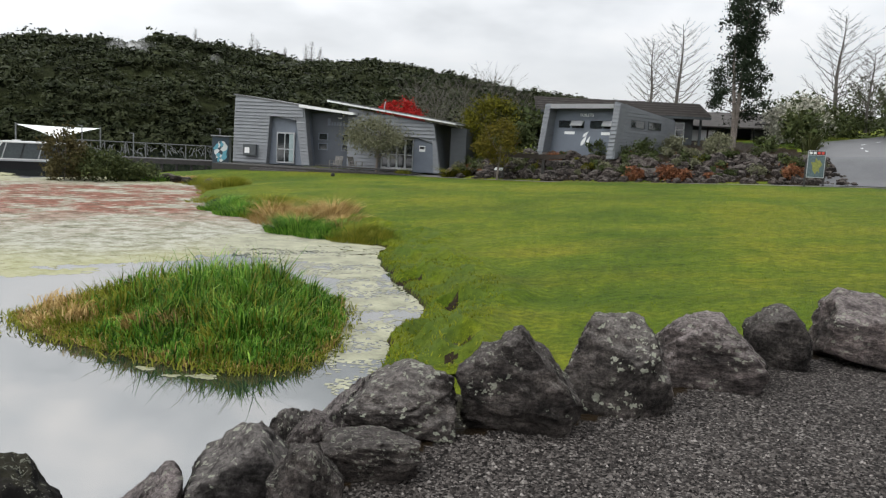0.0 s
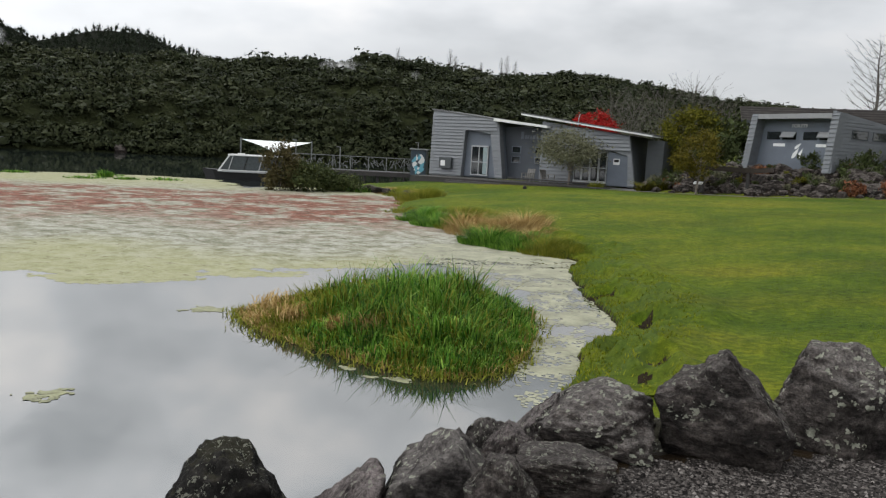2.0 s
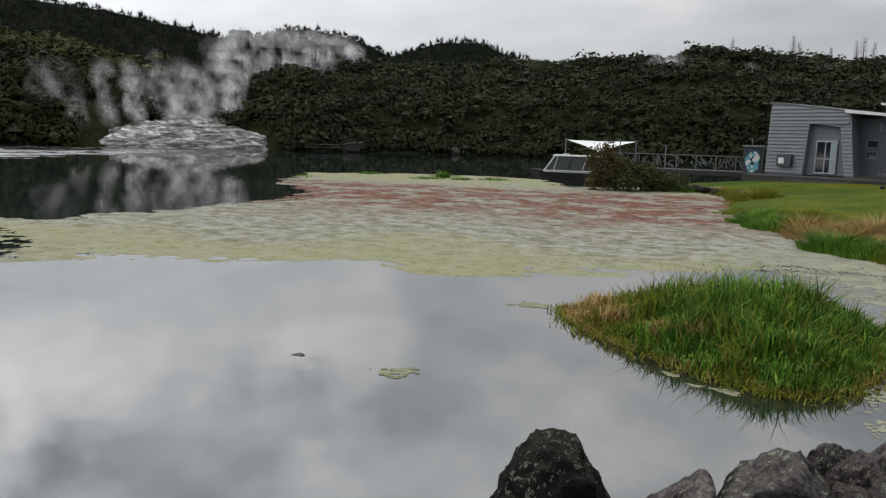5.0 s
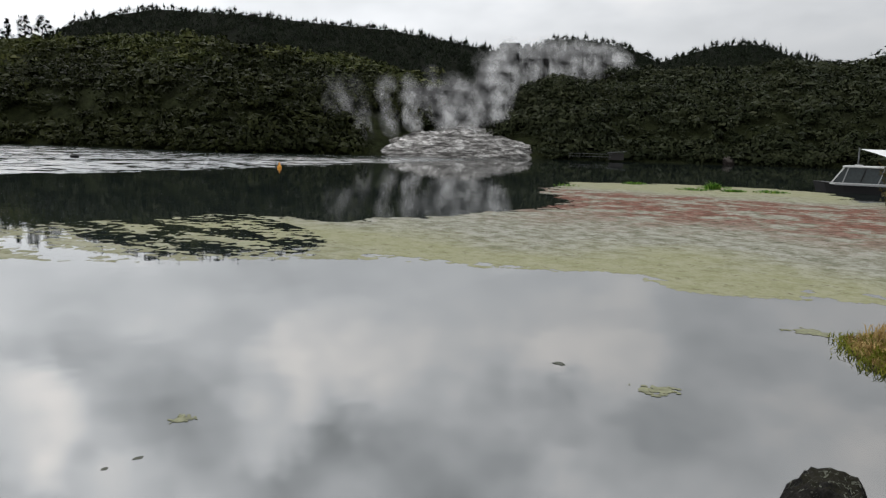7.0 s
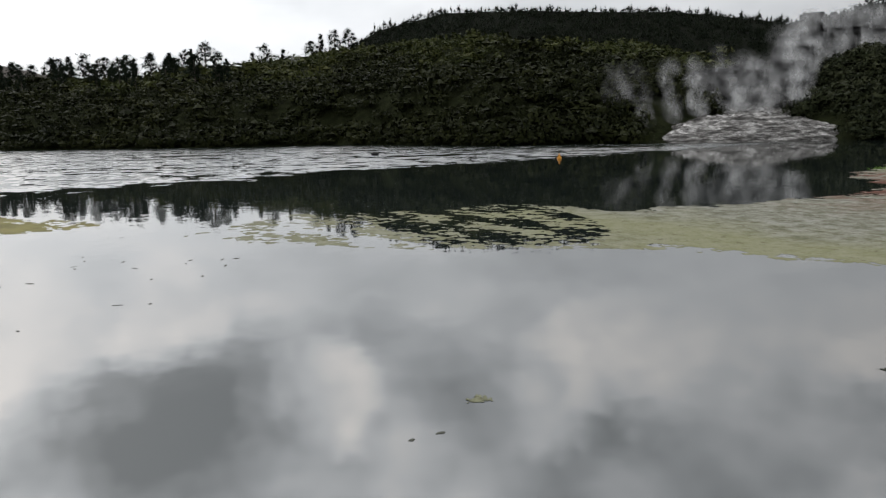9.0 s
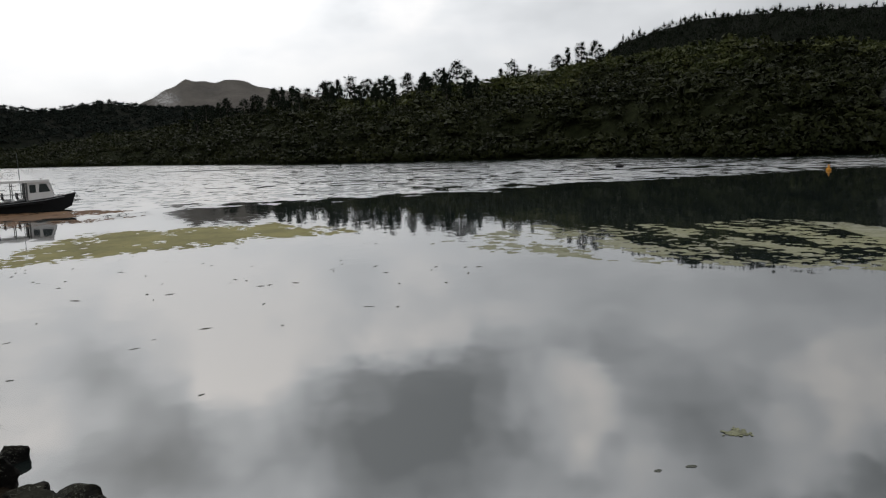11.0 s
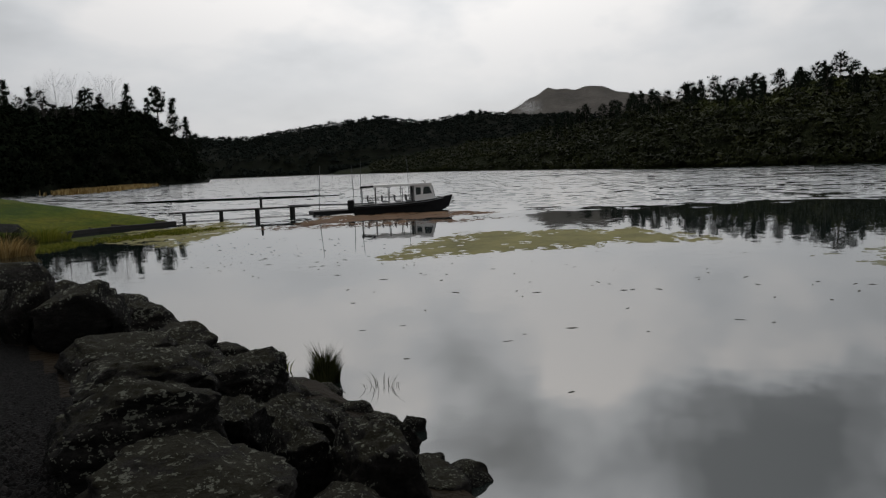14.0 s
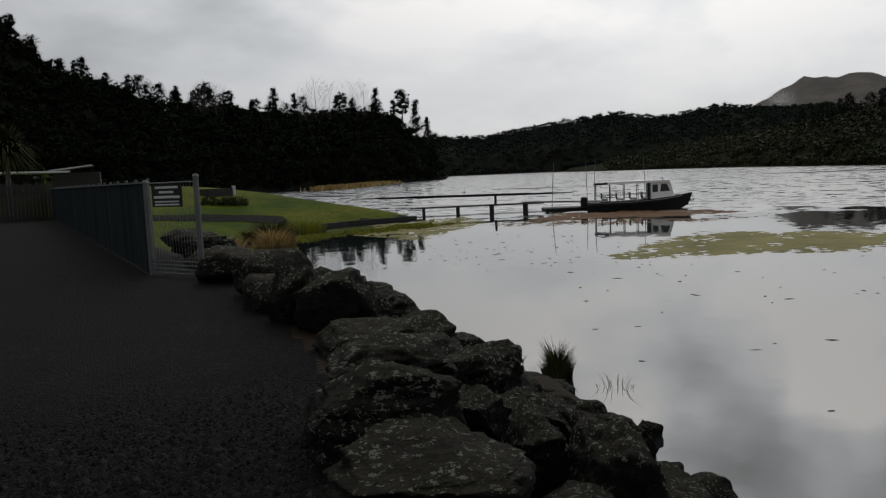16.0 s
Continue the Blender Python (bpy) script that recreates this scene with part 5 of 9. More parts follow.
# the lake wall towards the south, from the path's side down to the water
SOUTH = [(-2.75, -3.72, 1.08, 0.92, 0.80, 0.41, 140), (-3.02, -4.42, 1.08, 0.84, 0.76, 0.62, 144), (-3.74, -5.3, 1.08, 0.90, 0.80, 0.50, 143), (-3.82, -4.05, 0.60, 0.46, 0.46, 0.70, 133),
         (-4.18, -3.72, 0.15, 0.80, 0.72, 1.03, 128), (-3.92, -4.66, 0.74, 0.46, 0.46, 0.56, 137), (-4.54, -4.75, 0.50, 0.70, 0.62, 0.63, 133), (-4.81, -5.55, 0.70, 0.74, 0.66, 0.61, 137),
         (-5.39, -7.02, 0.80, 0.74, 0.70, 0.53, 141), (-5.98, -8.31, 0.80, 0.75, 0.70, 0.58, 143), (-4.92, -7.82, 1.08, 0.84, 0.78, 0.70, 147), (-4.4, -6.55, 1.06, 0.90, 0.80, 0.40, 145),
         (-4.66, -8.4, 1.08, 0.50, 0.56, 0.76, 150), (-5.6, -10.45, 1.08, 1.00, 0.95, 0.72, 152), (-5.95, -12.39, 1.08, 1.10, 1.0, 0.62, 154), (-7.45, -6.89, -0.12, 0.31, 0.30, 0.30, 131),
         (-6.97, -5.32, -0.12, 0.27, 0.26, 0.27, 124), (-6.09, -4.16, -0.12, 0.45, 0.36, 0.28, 120), (-7.09, -7.03, -0.08, 0.46, 0.44, 0.42, 133), (-6.58, -5.88, -0.1, 0.50, 0.46, 0.44, 129),
         (-6.11, -4.98, -0.1, 0.52, 0.48, 0.56, 126), (-5.96, -4.51, -0.1, 0.34, 0.30, 0.32, 123), (-5.05, -6.4, 0.70, 0.66, 0.62, 0.52, 141), (-5.69, -5.54, 0.10, 0.56, 0.54, 0.56, 132),
         (-4.75, -4.12, 0.05, 0.60, 0.56, 0.80, 128), (-5.52, -4.22, -0.12, 0.72, 0.62, 0.42, 123), (-5.3, -4.75, 0.1, 0.6, 0.6, 0.62, 20), (-5.15, -5.1, 0.25, 0.6, 0.55, 0.62, 70),
         (-5.75, -6.35, 0.15, 0.8, 0.7, 0.66, 40), (-6.35, -6.6, -0.1, 0.7, 0.6, 0.6, 10), (-6.1, -7.3, 0.2, 0.85, 0.75, 0.72, 60), (-6.85, -7.75, -0.1, 0.8, 0.7, 0.55, 25), (-6.7, -8.6, 0.1, 0.9, 0.8, 0.75, 80),
         (-7.5, -8.8, -0.15, 0.7, 0.6, 0.5, 35), (-5.0, -9.4, 1.0, 0.8, 0.75, 0.6, 15), (-6.3, -9.4, 0.7, 0.9, 0.8, 0.66, 50), (-7.1, -9.7, 0.1, 0.9, 0.8, 0.7, 5), (-6.4, -10.9, 0.8, 0.9, 0.8, 0.62, 65),
         (-7.4, -11.2, 0.2, 1.0, 0.9, 0.75, 30), (-8.2, -11.4, -0.15, 0.8, 0.7, 0.5, 75), (-6.9, -12.9, 0.85, 1.0, 0.9, 0.6, 20), (-7.9, -13.2, 0.3, 1.0, 0.9, 0.75, 45), (-8.9, -13.6, -0.15, 0.9, 0.8, 0.5, 10),
         (-6.6, -14.6, 0.95, 1.0, 0.9, 0.6, 60), (-7.7, -15.3, 0.7, 1.1, 1.0, 0.65, 25), (-8.9, -15.8, 0.1, 1.0, 0.9, 0.6, 80), (-7.6, -17.2, 0.95, 1.1, 1.0, 0.6, 0), (-8.8, -17.8, 0.5, 1.1, 1.0, 0.65, 45),
         (-8.6, -19.8, 0.85, 1.1, 1.0, 0.6, 15), (-9.8, -20.2, 0.3, 1.1, 1.0, 0.6, 55), (-9.5, -22.4, 0.8, 1.2, 1.1, 0.6, 30), (-10.7, -22.9, 0.3, 1.1, 1.0, 0.6, 65), (-10.3, -25.2, 0.75, 1.2, 1.1, 0.6, 5),
         (-11.5, -25.8, 0.25, 1.2, 1.1, 0.55, 50), (-3.4, -3.35, 0.55, 0.7, 0.6, 0.5, 20), (-4.55, -3.2, 0.0, 0.7, 0.6, 0.45, 30), (-4.0, -2.7, 0.05, 0.8, 0.7, 0.45, 0), (-3.3, -2.6, 0.35, 0.8, 0.7, 0.45, 45),
         (-2.75, -2.7, 0.65, 0.8, 0.7, 0.5, 20), (-5.0, -3.65, -0.1, 0.6, 0.5, 0.42, 70)]
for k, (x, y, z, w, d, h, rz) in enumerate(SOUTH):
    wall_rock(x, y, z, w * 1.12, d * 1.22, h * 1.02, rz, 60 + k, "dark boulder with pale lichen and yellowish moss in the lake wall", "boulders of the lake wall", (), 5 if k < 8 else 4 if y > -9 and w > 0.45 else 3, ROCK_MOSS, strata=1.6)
wall_rock(-2.02, -3.68, 1.19, 0.24, 0.28, 0.15, 20, 140, "small grey stone lying on the gravel", "", (), 3, ROCK, "stone")


# loose stones on the gravel near the rocks
def pebbles():
    rnd = np.random.RandomState(5)
    n = 74000
    a = np.where(rnd.rand(n) < 0.60, np.radians(-52 + 62 * rnd.rand(n)), np.radians(128 + 48 * rnd.rand(n)))
    r = 2.6 + 5.5 * rnd.rand(n) ** 1.35
    x, y = -r * np.sin(a), r * np.cos(a)
    keep = inside(GRAVEL_EDGE, x, y)
    x, y = x[keep], y[keep]
    s = 0.0045 + 0.0095 * rnd.rand(len(x)) ** 2.2
    s *= np.where(y < 0, 2.0, 1.0) * (1 - 0.8 * smooth(5.0, 8.2, np.hypot(x, y)))
    T = np.array([(1, 0, 0), (0, 1, 0), (-1, 0, 0), (0, -1, 0), (0, 0, 0.95)])
    F = np.array([(0, 1, 4), (1, 2, 4), (2, 3, 4), (3, 0, 4)])
    ang = rnd.rand(len(x)) * 6.28
    c, q = np.cos(ang)[:, None], np.sin(ang)[:, None]
    j = 1 + 0.5 * (rnd.rand(len(x), 5) - 0.5)
    V = np.stack([(T[:, 0] * c - T[:, 1] * q) * j, (T[:, 0] * q + T[:, 1] * c) * j, np.repeat(T[None, :, 2], len(x), 0) * j], -1) * s[:, None, None]
    V += np.stack([x, y, np.full(len(x), 1.2)], -1)[:, None, :]
    FF = (F[None] + (np.arange(len(x)) * 5)[:, None, None]).reshape(-1, 3)
    m, nt, bsdf = material("loose_gravel_stone", 0.75)
    bsdf.inputs["Specular IOR Level"].default_value = 0.06
    g = nt.nodes.new("ShaderNodeNewGeometry")
    nt.links.new(darkened(nt, ramp_node(nt, g.outputs["Random Per Island"], [(0.0, (0.006, 0.0053, 0.0049)), (0.55, (0.049, 0.0435, 0.0405)), (0.92, (0.107, 0.097, 0.090)), (1.0, (0.21, 0.195, 0.182))]), g.outputs["Position"]), bsdf.inputs["Base Color"])
    tagged(mesh_tris("gravel_stones", V.reshape(-1, 3), FF, m), "loose dark grey gravel chips on the path", "gravel", kind="stuff")


pebbles()

# ---- grasses ----


def blade_mesh(name, P, H, Wd, mat, seed, lean=0.35, droop=0.5, way=None):
    """Grass blades: three triangles each, bending over towards the tip."""
    rnd = np.random.RandomState(seed)
    n = len(P)
    a = rnd.rand(n) * 2 * np.pi if way is None else way + 1.1 * rnd.randn(n)
    d = np.stack([np.cos(a), np.sin(a), np.zeros(n)], 1)
    b = a + np.pi / 2 + (rnd.rand(n) - 0.5) * 2
    w = np.stack([np.cos(b), np.sin(b), np.zeros(n)], 1) * Wd[:, None] / 2
    l = (lean * (0.2 + rnd.rand(n)))[:, None] * H[:, None]
    up = np.array([0, 0, 1.0])
    m = P + up * (H * 0.6)[:, None] + d * l * 0.35
    t = P + up * (H * (1 - droop * 0.35 * rnd.rand(n)))[:, None] + d * l
    V = np.stack([P - w, P + w, m - w * 0.8, m + w * 0.8, t], 1).reshape(-1, 3)
    F = (np.array([(0, 1, 3), (0, 3, 2), (2, 3, 4)])[None] + (np.arange(n) * 5)[:, None, None]).reshape(-1, 3)
    return mesh_tris(name, V, F, mat)


SEDGE = foliage("green_sedge", [(0.18, (0.010, 0.034, 0.006)), (0.42, (0.046, 0.130, 0.016)), (0.64, (0.12, 0.26, 0.030)), (0.88, (0.28, 0.40, 0.08))], 0.45, 0.35, size=0.9, each=0.62, patch=0.38)
SEDGE_OLIVE = foliage("olive_sedge", [(0.10, (0.05, 0.06, 0.009)), (0.45, (0.15, 0.17, 0.02)), (0.75, (0.27, 0.25, 0.045)), (0.92, (0.40, 0.30, 0.08))], 0.6, 0.35, size=0.9)
SEDGE_DRY = foliage("dry_sedge", [(0.10, (0.11, 0.065, 0.020)), (0.42, (0.28, 0.185, 0.070)), (0.66, (0.48, 0.36, 0.17)), (0.86, (0.66, 0.54, 0.32))], 0.8, 0.3, size=0.9)
TURF = foliage("turf_blades", [(0.05, (0.07, 0.115, 0.005)), (0.5, (0.12, 0.165, 0.008)), (0.95, (0.18, 0.195, 0.015))], 0.7, 0.45)
RUSH = foliage("dark_rush", [(0.1, (0.02, 0.027, 0.01)), (0.6, (0.045, 0.05, 0.018)), (0.95, (0.08, 0.07, 0.03))], 0.7)


def fill(poly, n, seed):
    rnd = np.random.RandomState(seed)
    xs, ys = [p[0] for p in poly], [p[1] for p in poly]
    x = min(xs) + (max(xs) - min(xs)) * rnd.rand(n * 3)
    y = min(ys) + (max(ys) - min(ys)) * rnd.rand(n * 3)
    k = inside(poly, x, y)
    return x[k][:n], y[k][:n], rnd


ISLAND = [(-6.45, 11.3), (-5.8, 10.5), (-5.0, 9.9), (-3.8, 9.35), (-2.9, 9.0), (-2.2, 8.95), (-1.65, 9.4), (-1.45, 10.3), (-1.45, 11.6), (-1.65, 12.9), (-2.4, 13.8), (-3.8, 13.9), (-5.0, 13.2), (-6.0, 12.2)]


def sedge_island():
    x, y, rnd = fill(ISLAND, 25000, 21)
    e = distance(ISLAND, x, y)
    n = len(x)
    clump = wave(x, y, 0.22, 7) + 0.6 * wave(x, y, 0.11, 3)
    west = smooth(-3.7, -5.6, x + 0.35 * wave(x, y, 0.5))
    dry = smooth(-4.9, -5.8, x + 0.3 * wave(x, y, 0.4)) * 0.8 + 0.35 * smooth(0.30, 0.05, e) + 0.8 * (wave(x, y, 0.33, 4) > 0.62) * smooth(-2.6, -3.8, x) + 0.04
    olive = 0.12 + 0.62 * west + 0.35 * (wave(x, y, 0.5, 2) > 0.25) * smooth(1.9, 0.5, e)
    h = (0.20 + 0.46 * smooth(0.0, 1.3, e) + 0.10 * smooth(10.5, 12.5, y)) * (0.50 + 0.60 * rnd.rand(n)) * (1 + 0.45 * clump)
    h *= 1 - 0.36 * west
    z = 0.01 + 0.16 * smooth(0, 1.2, e)
    P = np.stack([x, y, z], 1)
    way = 4.0 * wave(x, y, 0.26, 9) + 2.4 * wave(x, y, 0.6, 4) + 0.9 * rnd.randn(n)          # clumps lean together
    out = np.arctan2(y - 11.4, x + 3.7)
    edge = rnd.rand(n) < 0.85 * smooth(0.75, 0.1, e)
    way = np.where(edge, out + 0.5 * wave(x, y, 0.3, 5), way)
    u = rnd.rand(n)
    kd, ko = u < dry, (u < dry + olive) & (u >= dry)
    for mask, mat, nm, lab, ln in ((~kd & ~ko, SEDGE, "tall_sedge", "tall bright green sedge growing on a small island", 0.78),
                                   (ko, SEDGE_OLIVE, "tall_sedge", "olive and yellowing sedge on the small island", 0.85),
                                   (kd, SEDGE_DRY, "dry_sedge", "dry tan and brown sedge at the island's edge", 1.0)):
        hh = h[mask] * (0.72 if mat is SEDGE_DRY else 1)
        ob = blade_mesh(nm, P[mask], hh, 0.011 + 0.020 * rnd.rand(mask.sum()) ** 1.5, mat, 31, ln * (0.50 + 0.85 * rnd.rand(mask.sum()) ** 2), 1.6, way[mask])
        tagged(ob, lab, "sedge", kind="stuff")
    # straw that has fallen over, in a few places
    for k, (cx, cy, r) in enumerate(((-5.6, 11.3, 0.42), (-5.0, 10.6, 0.30), (-4.1, 10.2, 0.20), (-4.55, 11.7, 0.25))):
        q = np.clip(rnd.randn(260, 2), -1.5, 1.5) * r * 0.5
        ob = blade_mesh("fallen_straw", np.column_stack([cx + q[:, 0], cy + q[:, 1], 0.12 + 0.16 * rnd.rand(260)]), 0.08 + 0.16 * rnd.rand(260), 0.012 + 0.014 * rnd.rand(260), SEDGE_DRY, 60 + k, 1.1, 1.5)
        tagged(ob, "pale straw fallen over among the sedge", "sedge", kind="stuff")
    # leaning fringe over the water
    t = rnd.rand(1500) * len(ISLAND)
    i = t.astype(int)
    A, B = np.array(ISLAND)[i], np.array(ISLAND)[(i + 1) % len(ISLAND)]
    q = A + (B - A) * (t - i)[:, None] + rnd.randn(1500, 2) * 0.12
    ob = blade_mesh("sedge_fringe", np.column_stack([q, np.full(1500, 0.01)]), 0.05 + 0.09 * rnd.rand(1500), 0.012 + 0.012 * rnd.rand(1500), SEDGE_OLIVE, 33, 1.7, 1.6)
    tagged(ob, "bent olive sedge leaves trailing in the water", "sedge", kind="stuff")
    V = [(p[0], p[1], 0.0) for p in ISLAND] + [(-3.8, 11.5, 0.16)]
    n = len(ISLAND)
    bmh = bmesh.new()
    vs = [bmh.verts.new(v) for v in V]
    for k in range(n):
        bmh.faces.new((vs[k], vs[(k + 1) % n], vs[n]))
    bmesh.ops.recalc_face_normals(bmh, faces=bmh.faces[:])
    tagged(part("island_ground", bmh, MUD), "low dark peaty islet under the sedge", "islet", kind="structure")


sedge_island()


def tuft(name, x, y, r, n, h, mat, label, seed, lean=0.5, z=None, width=0.012):
    rnd = np.random.RandomState(seed)
    a, q = rnd.rand(n) * 6.283, r * np.sqrt(rnd.rand(n))
    px, py = x + q * np.cos(a), y + q * np.sin(a)
    pz = np.maximum(ground_z(px, py), 0.0) - 0.01 if z is None else np.full(n, z)
    ob = blade_mesh(name, np.stack([px, py, pz], 1), h * (0.40 + 0.70 * rnd.rand(n)) * (1.1 - 0.7 * (q / r) ** 2), width * (0.7 + 0.7 * rnd.rand(n)), mat, seed, lean)
    return tagged(ob, label, "grass tuft", kind="stuff")


# clumps along the lawn's shore
for k, (x, y, r, n, h, mat) in enumerate([
        (-4.6, 23.9, 0.9, 2200, 0.75, SEDGE), (-3.6, 23.3, 0.9, 1600, 0.55, SEDGE), (-2.6, 22.6, 0.8, 1300, 0.5, SEDGE_OLIVE), (-1.9, 22.2, 0.6, 700, 0.35, SEDGE_OLIVE),
        (-4.6, 25.2, 0.8, 900, 0.85, SEDGE_DRY), (-4.0, 25.8, 0.7, 700, 0.9, SEDGE_DRY), (-3.2, 24.4, 0.8, 700, 0.6, SEDGE_DRY), (-5.6, 26.5, 1.0, 900, 0.7, SEDGE_DRY),
        (-8.6, 30.4, 1.1, 1800, 0.55, SEDGE), (-7.5, 28.8, 1.1, 1700, 0.5, SEDGE), (-6.5, 28.0, 0.9, 1000, 0.5, SEDGE_OLIVE), (-7.0, 30.0, 1.4, 1100, 0.5, SEDGE_OLIVE),
        (-12.3, 42.0, 1.2, 1300, 1.0, SEDGE_OLIVE), (-11.4, 40.4, 1.0, 800, 0.8, SEDGE_OLIVE), (-14.5, 45.6, 1.0, 800, 0.5, SEDGE_OLIVE), (-18.0, 47.6, 1.2, 900, 0.6, SEDGE),
        (-19.6, 48.8, 1.2, 900, 0.5, SEDGE_OLIVE), (-13.3, 44.9, 0.8, 500, 0.4, SEDGE_DRY), (-12.7, 43.4, 0.7, 500, 0.45, SEDGE_OLIVE), (-15.9, 46.9, 0.7, 400, 0.35, SEDGE_DRY), (-11.9, 38.6, 0.6, 400, 0.4, SEDGE_OLIVE), (-10.6, 33.4, 0.7, 400, 0.35, SEDGE_OLIVE), (-6.2, 27.4, 0.7, 500, 0.9, SEDGE_DRY), (-3.9, 26.8, 0.8, 500, 1.0, SEDGE_DRY)]):
    tuft("shore_grass", x, y, r * 1.1, int(n * 1.2), h * (0.72 if mat is SEDGE_DRY else 0.85), mat, "clump of sedge and dry grass on the lawn's shore", 50 + k, 1.2 if mat is SEDGE_DRY else 0.8, None, 0.016)
tuft("shore_grass", -0.95, 7.0, 0.35, 260, 0.30, SEDGE, "bright green grass sprouting beside the boulders", 80)
tuft("rush", -8.02, -7.42, 0.19, 800, 0.56, RUSH, "dark tufted rush standing in the shallow water", 81, 0.32, -0.02, 0.010)
tuft("rush", -8.0, -8.5, 0.35, 160, 0.40, SEDGE_OLIVE, "thin pale grass beside the rocks", 82, 0.5)
tuft("water_twigs", -8.15, -6.6, 0.22, 26, 0.28, RUSH, "few thin twigs sticking out of the water", 83, 0.9, -0.02, 0.008)
for k, (x, y, r, n) in enumerate([(-41.5, 43.5, 0.9, 300), (-36.5, 46.5, 1.2, 260), (-33.0, 44.0, 0.8, 240), (-35, 42.5, 1.3, 200), (-31.5, 46.0, 1.2, 220), (-40.5, 35.8, 0.9, 60)]):
    tuft("weed_clump", x, y, r, n, 0.22, SEDGE, "low bright green weed on the floating mat", 90 + k, 1.2, 0.0, 0.05)
tuft("weed_clump", -35.2, 44.7, 0.5, 300, 0.65, SEDGE, "taller bright green weed clump on the floating mat", 97, 0.6, 0.0, 0.05)


def turf():
    """Short blades on the lawn's near part and along its edge."""
    rnd = np.random.RandomState(9)
    n = 34000
    x = -1.6 + 14 * rnd.rand(n)
    y = 5.0 + 30 * rnd.rand(n) ** 2.2
    g = distance(GRAVEL_EDGE, x, y)
    d = distance(SHORE, x, y)
    k = (g < -0.35) & (d > 0.05)
    x, y, d = x[k], y[k], d[k]
    z = np.where((y > 8.0) & (d < 2.4), bank_z(x, y), ground_z(x, y))
    k = z > 0.04
    x, y, z, d = x[k], y[k], z[k], d[k]
    h = 0.014 + 0.024 * rnd.rand(len(x)) + 0.05 * smooth(0.7, 0.1, d) * rnd.rand(len(x))
    ob = blade_mesh("lawn_turf", np.stack([x, y, z - 0.005], 1), h, 0.007 + 0.006 * rnd.rand(len(x)), TURF, 10, 0.8)
    tagged(ob, "short mown green turf of the lawn", "grass", kind="stuff")


turf()


def turf_lip():
    """Longer grass hanging over the eroded edge of the lawn."""
    rnd = np.random.RandomState(19)
    n = 20000
    x, y = -6 + 7 * rnd.rand(n * 3), 7.5 + 20 * rnd.rand(n * 3)
    d = distance(SHORE, x, y)
    k = (d > -0.25) & (d < 1.3 + 0.6 * wave(x, y, 0.8)) & (rnd.rand(n * 3) < 0.3 + 0.7 * (d < 0.4))
    x, y = x[k][:n], y[k][:n]
    z = np.where((y > 8.0) & (y < 25.0), bank_z(x, y), ground_z(x, y))
    k = (z > 0.03) & (distance(GRAVEL_EDGE, x, y) < -0.4)
    x, y, z = x[k], y[k], z[k]
    ob = blade_mesh("bank_grass", np.stack([x, y, z - 0.01], 1), 0.03 + 0.05 * rnd.rand(len(x)), 0.012 + 0.012 * rnd.rand(len(x)), BANK, 20, 1.3, 1.5)
    tagged(ob, "longer olive grass hanging over the eroded bank", "grass", kind="stuff")


BANK = foliage("bank_grass_blades", [(0.1, (0.075, 0.10, 0.006)), (0.5, (0.14, 0.165, 0.010)), (0.9, (0.22, 0.20, 0.024))], 0.7, 0.3, size=0.5)
turf_lip()


# lily-like rafts and weed scraps on the open water
def raft(x, y, r, squash, rz, mat, label, seed, name="weed_raft"):
    rnd = random.Random(seed)
    b = bmesh.new()
    # a large raft is a loose drift of many small fronds
    flakes = 60 if r >= 0.1 else 1
    for j in range(flakes):
        n = 9 if flakes > 1 else 14
        cx = cy = 0.0
        fr, turn = r, 0.0
        if flakes > 1:
            t, d = rnd.uniform(0, 2 * math.pi), rnd.random() ** 0.6
            d *= 0.75 + 0.25 * math.sin(3 * t + seed) + (0.35 if rnd.random() < 0.15 else 0.0)
            cx, cy = r * d * math.cos(t), r * squash * d * math.sin(t)
            fr, turn = r * rnd.uniform(0.07, 0.24) * (1.15 - 0.6 * d), rnd.uniform(0, 6.28)
        vs = []
        for k in range(n):
            a = 2 * math.pi * k / n
            q = fr * (0.65 + 0.6 * rnd.random())
            u, v = q * math.cos(a + turn), q * math.sin(a + turn) * (squash if flakes == 1 else 1.0)
            vs.append(b.verts.new((cx + u, cy + v, 0.00006 * j)))
        b.faces.new(vs)
    geo = bmesh.ops.extrude_face_region(b, geom=b.faces[:])
    for v in geo["geom"]:
        if isinstance(v, bmesh.types.BMVert):
            v.co.z += 0.0015
    bmesh.ops.recalc_face_normals(b, faces=b.faces[:])
    ob = part(name, b, mat)
    ob.matrix_basis = pose(x, y, 0.002, 0, 0, rz)
    return tagged(ob, label, "floating weed", "" if flakes > 1 else "scraps of floating weed", "stuff" if flakes > 1 else "")


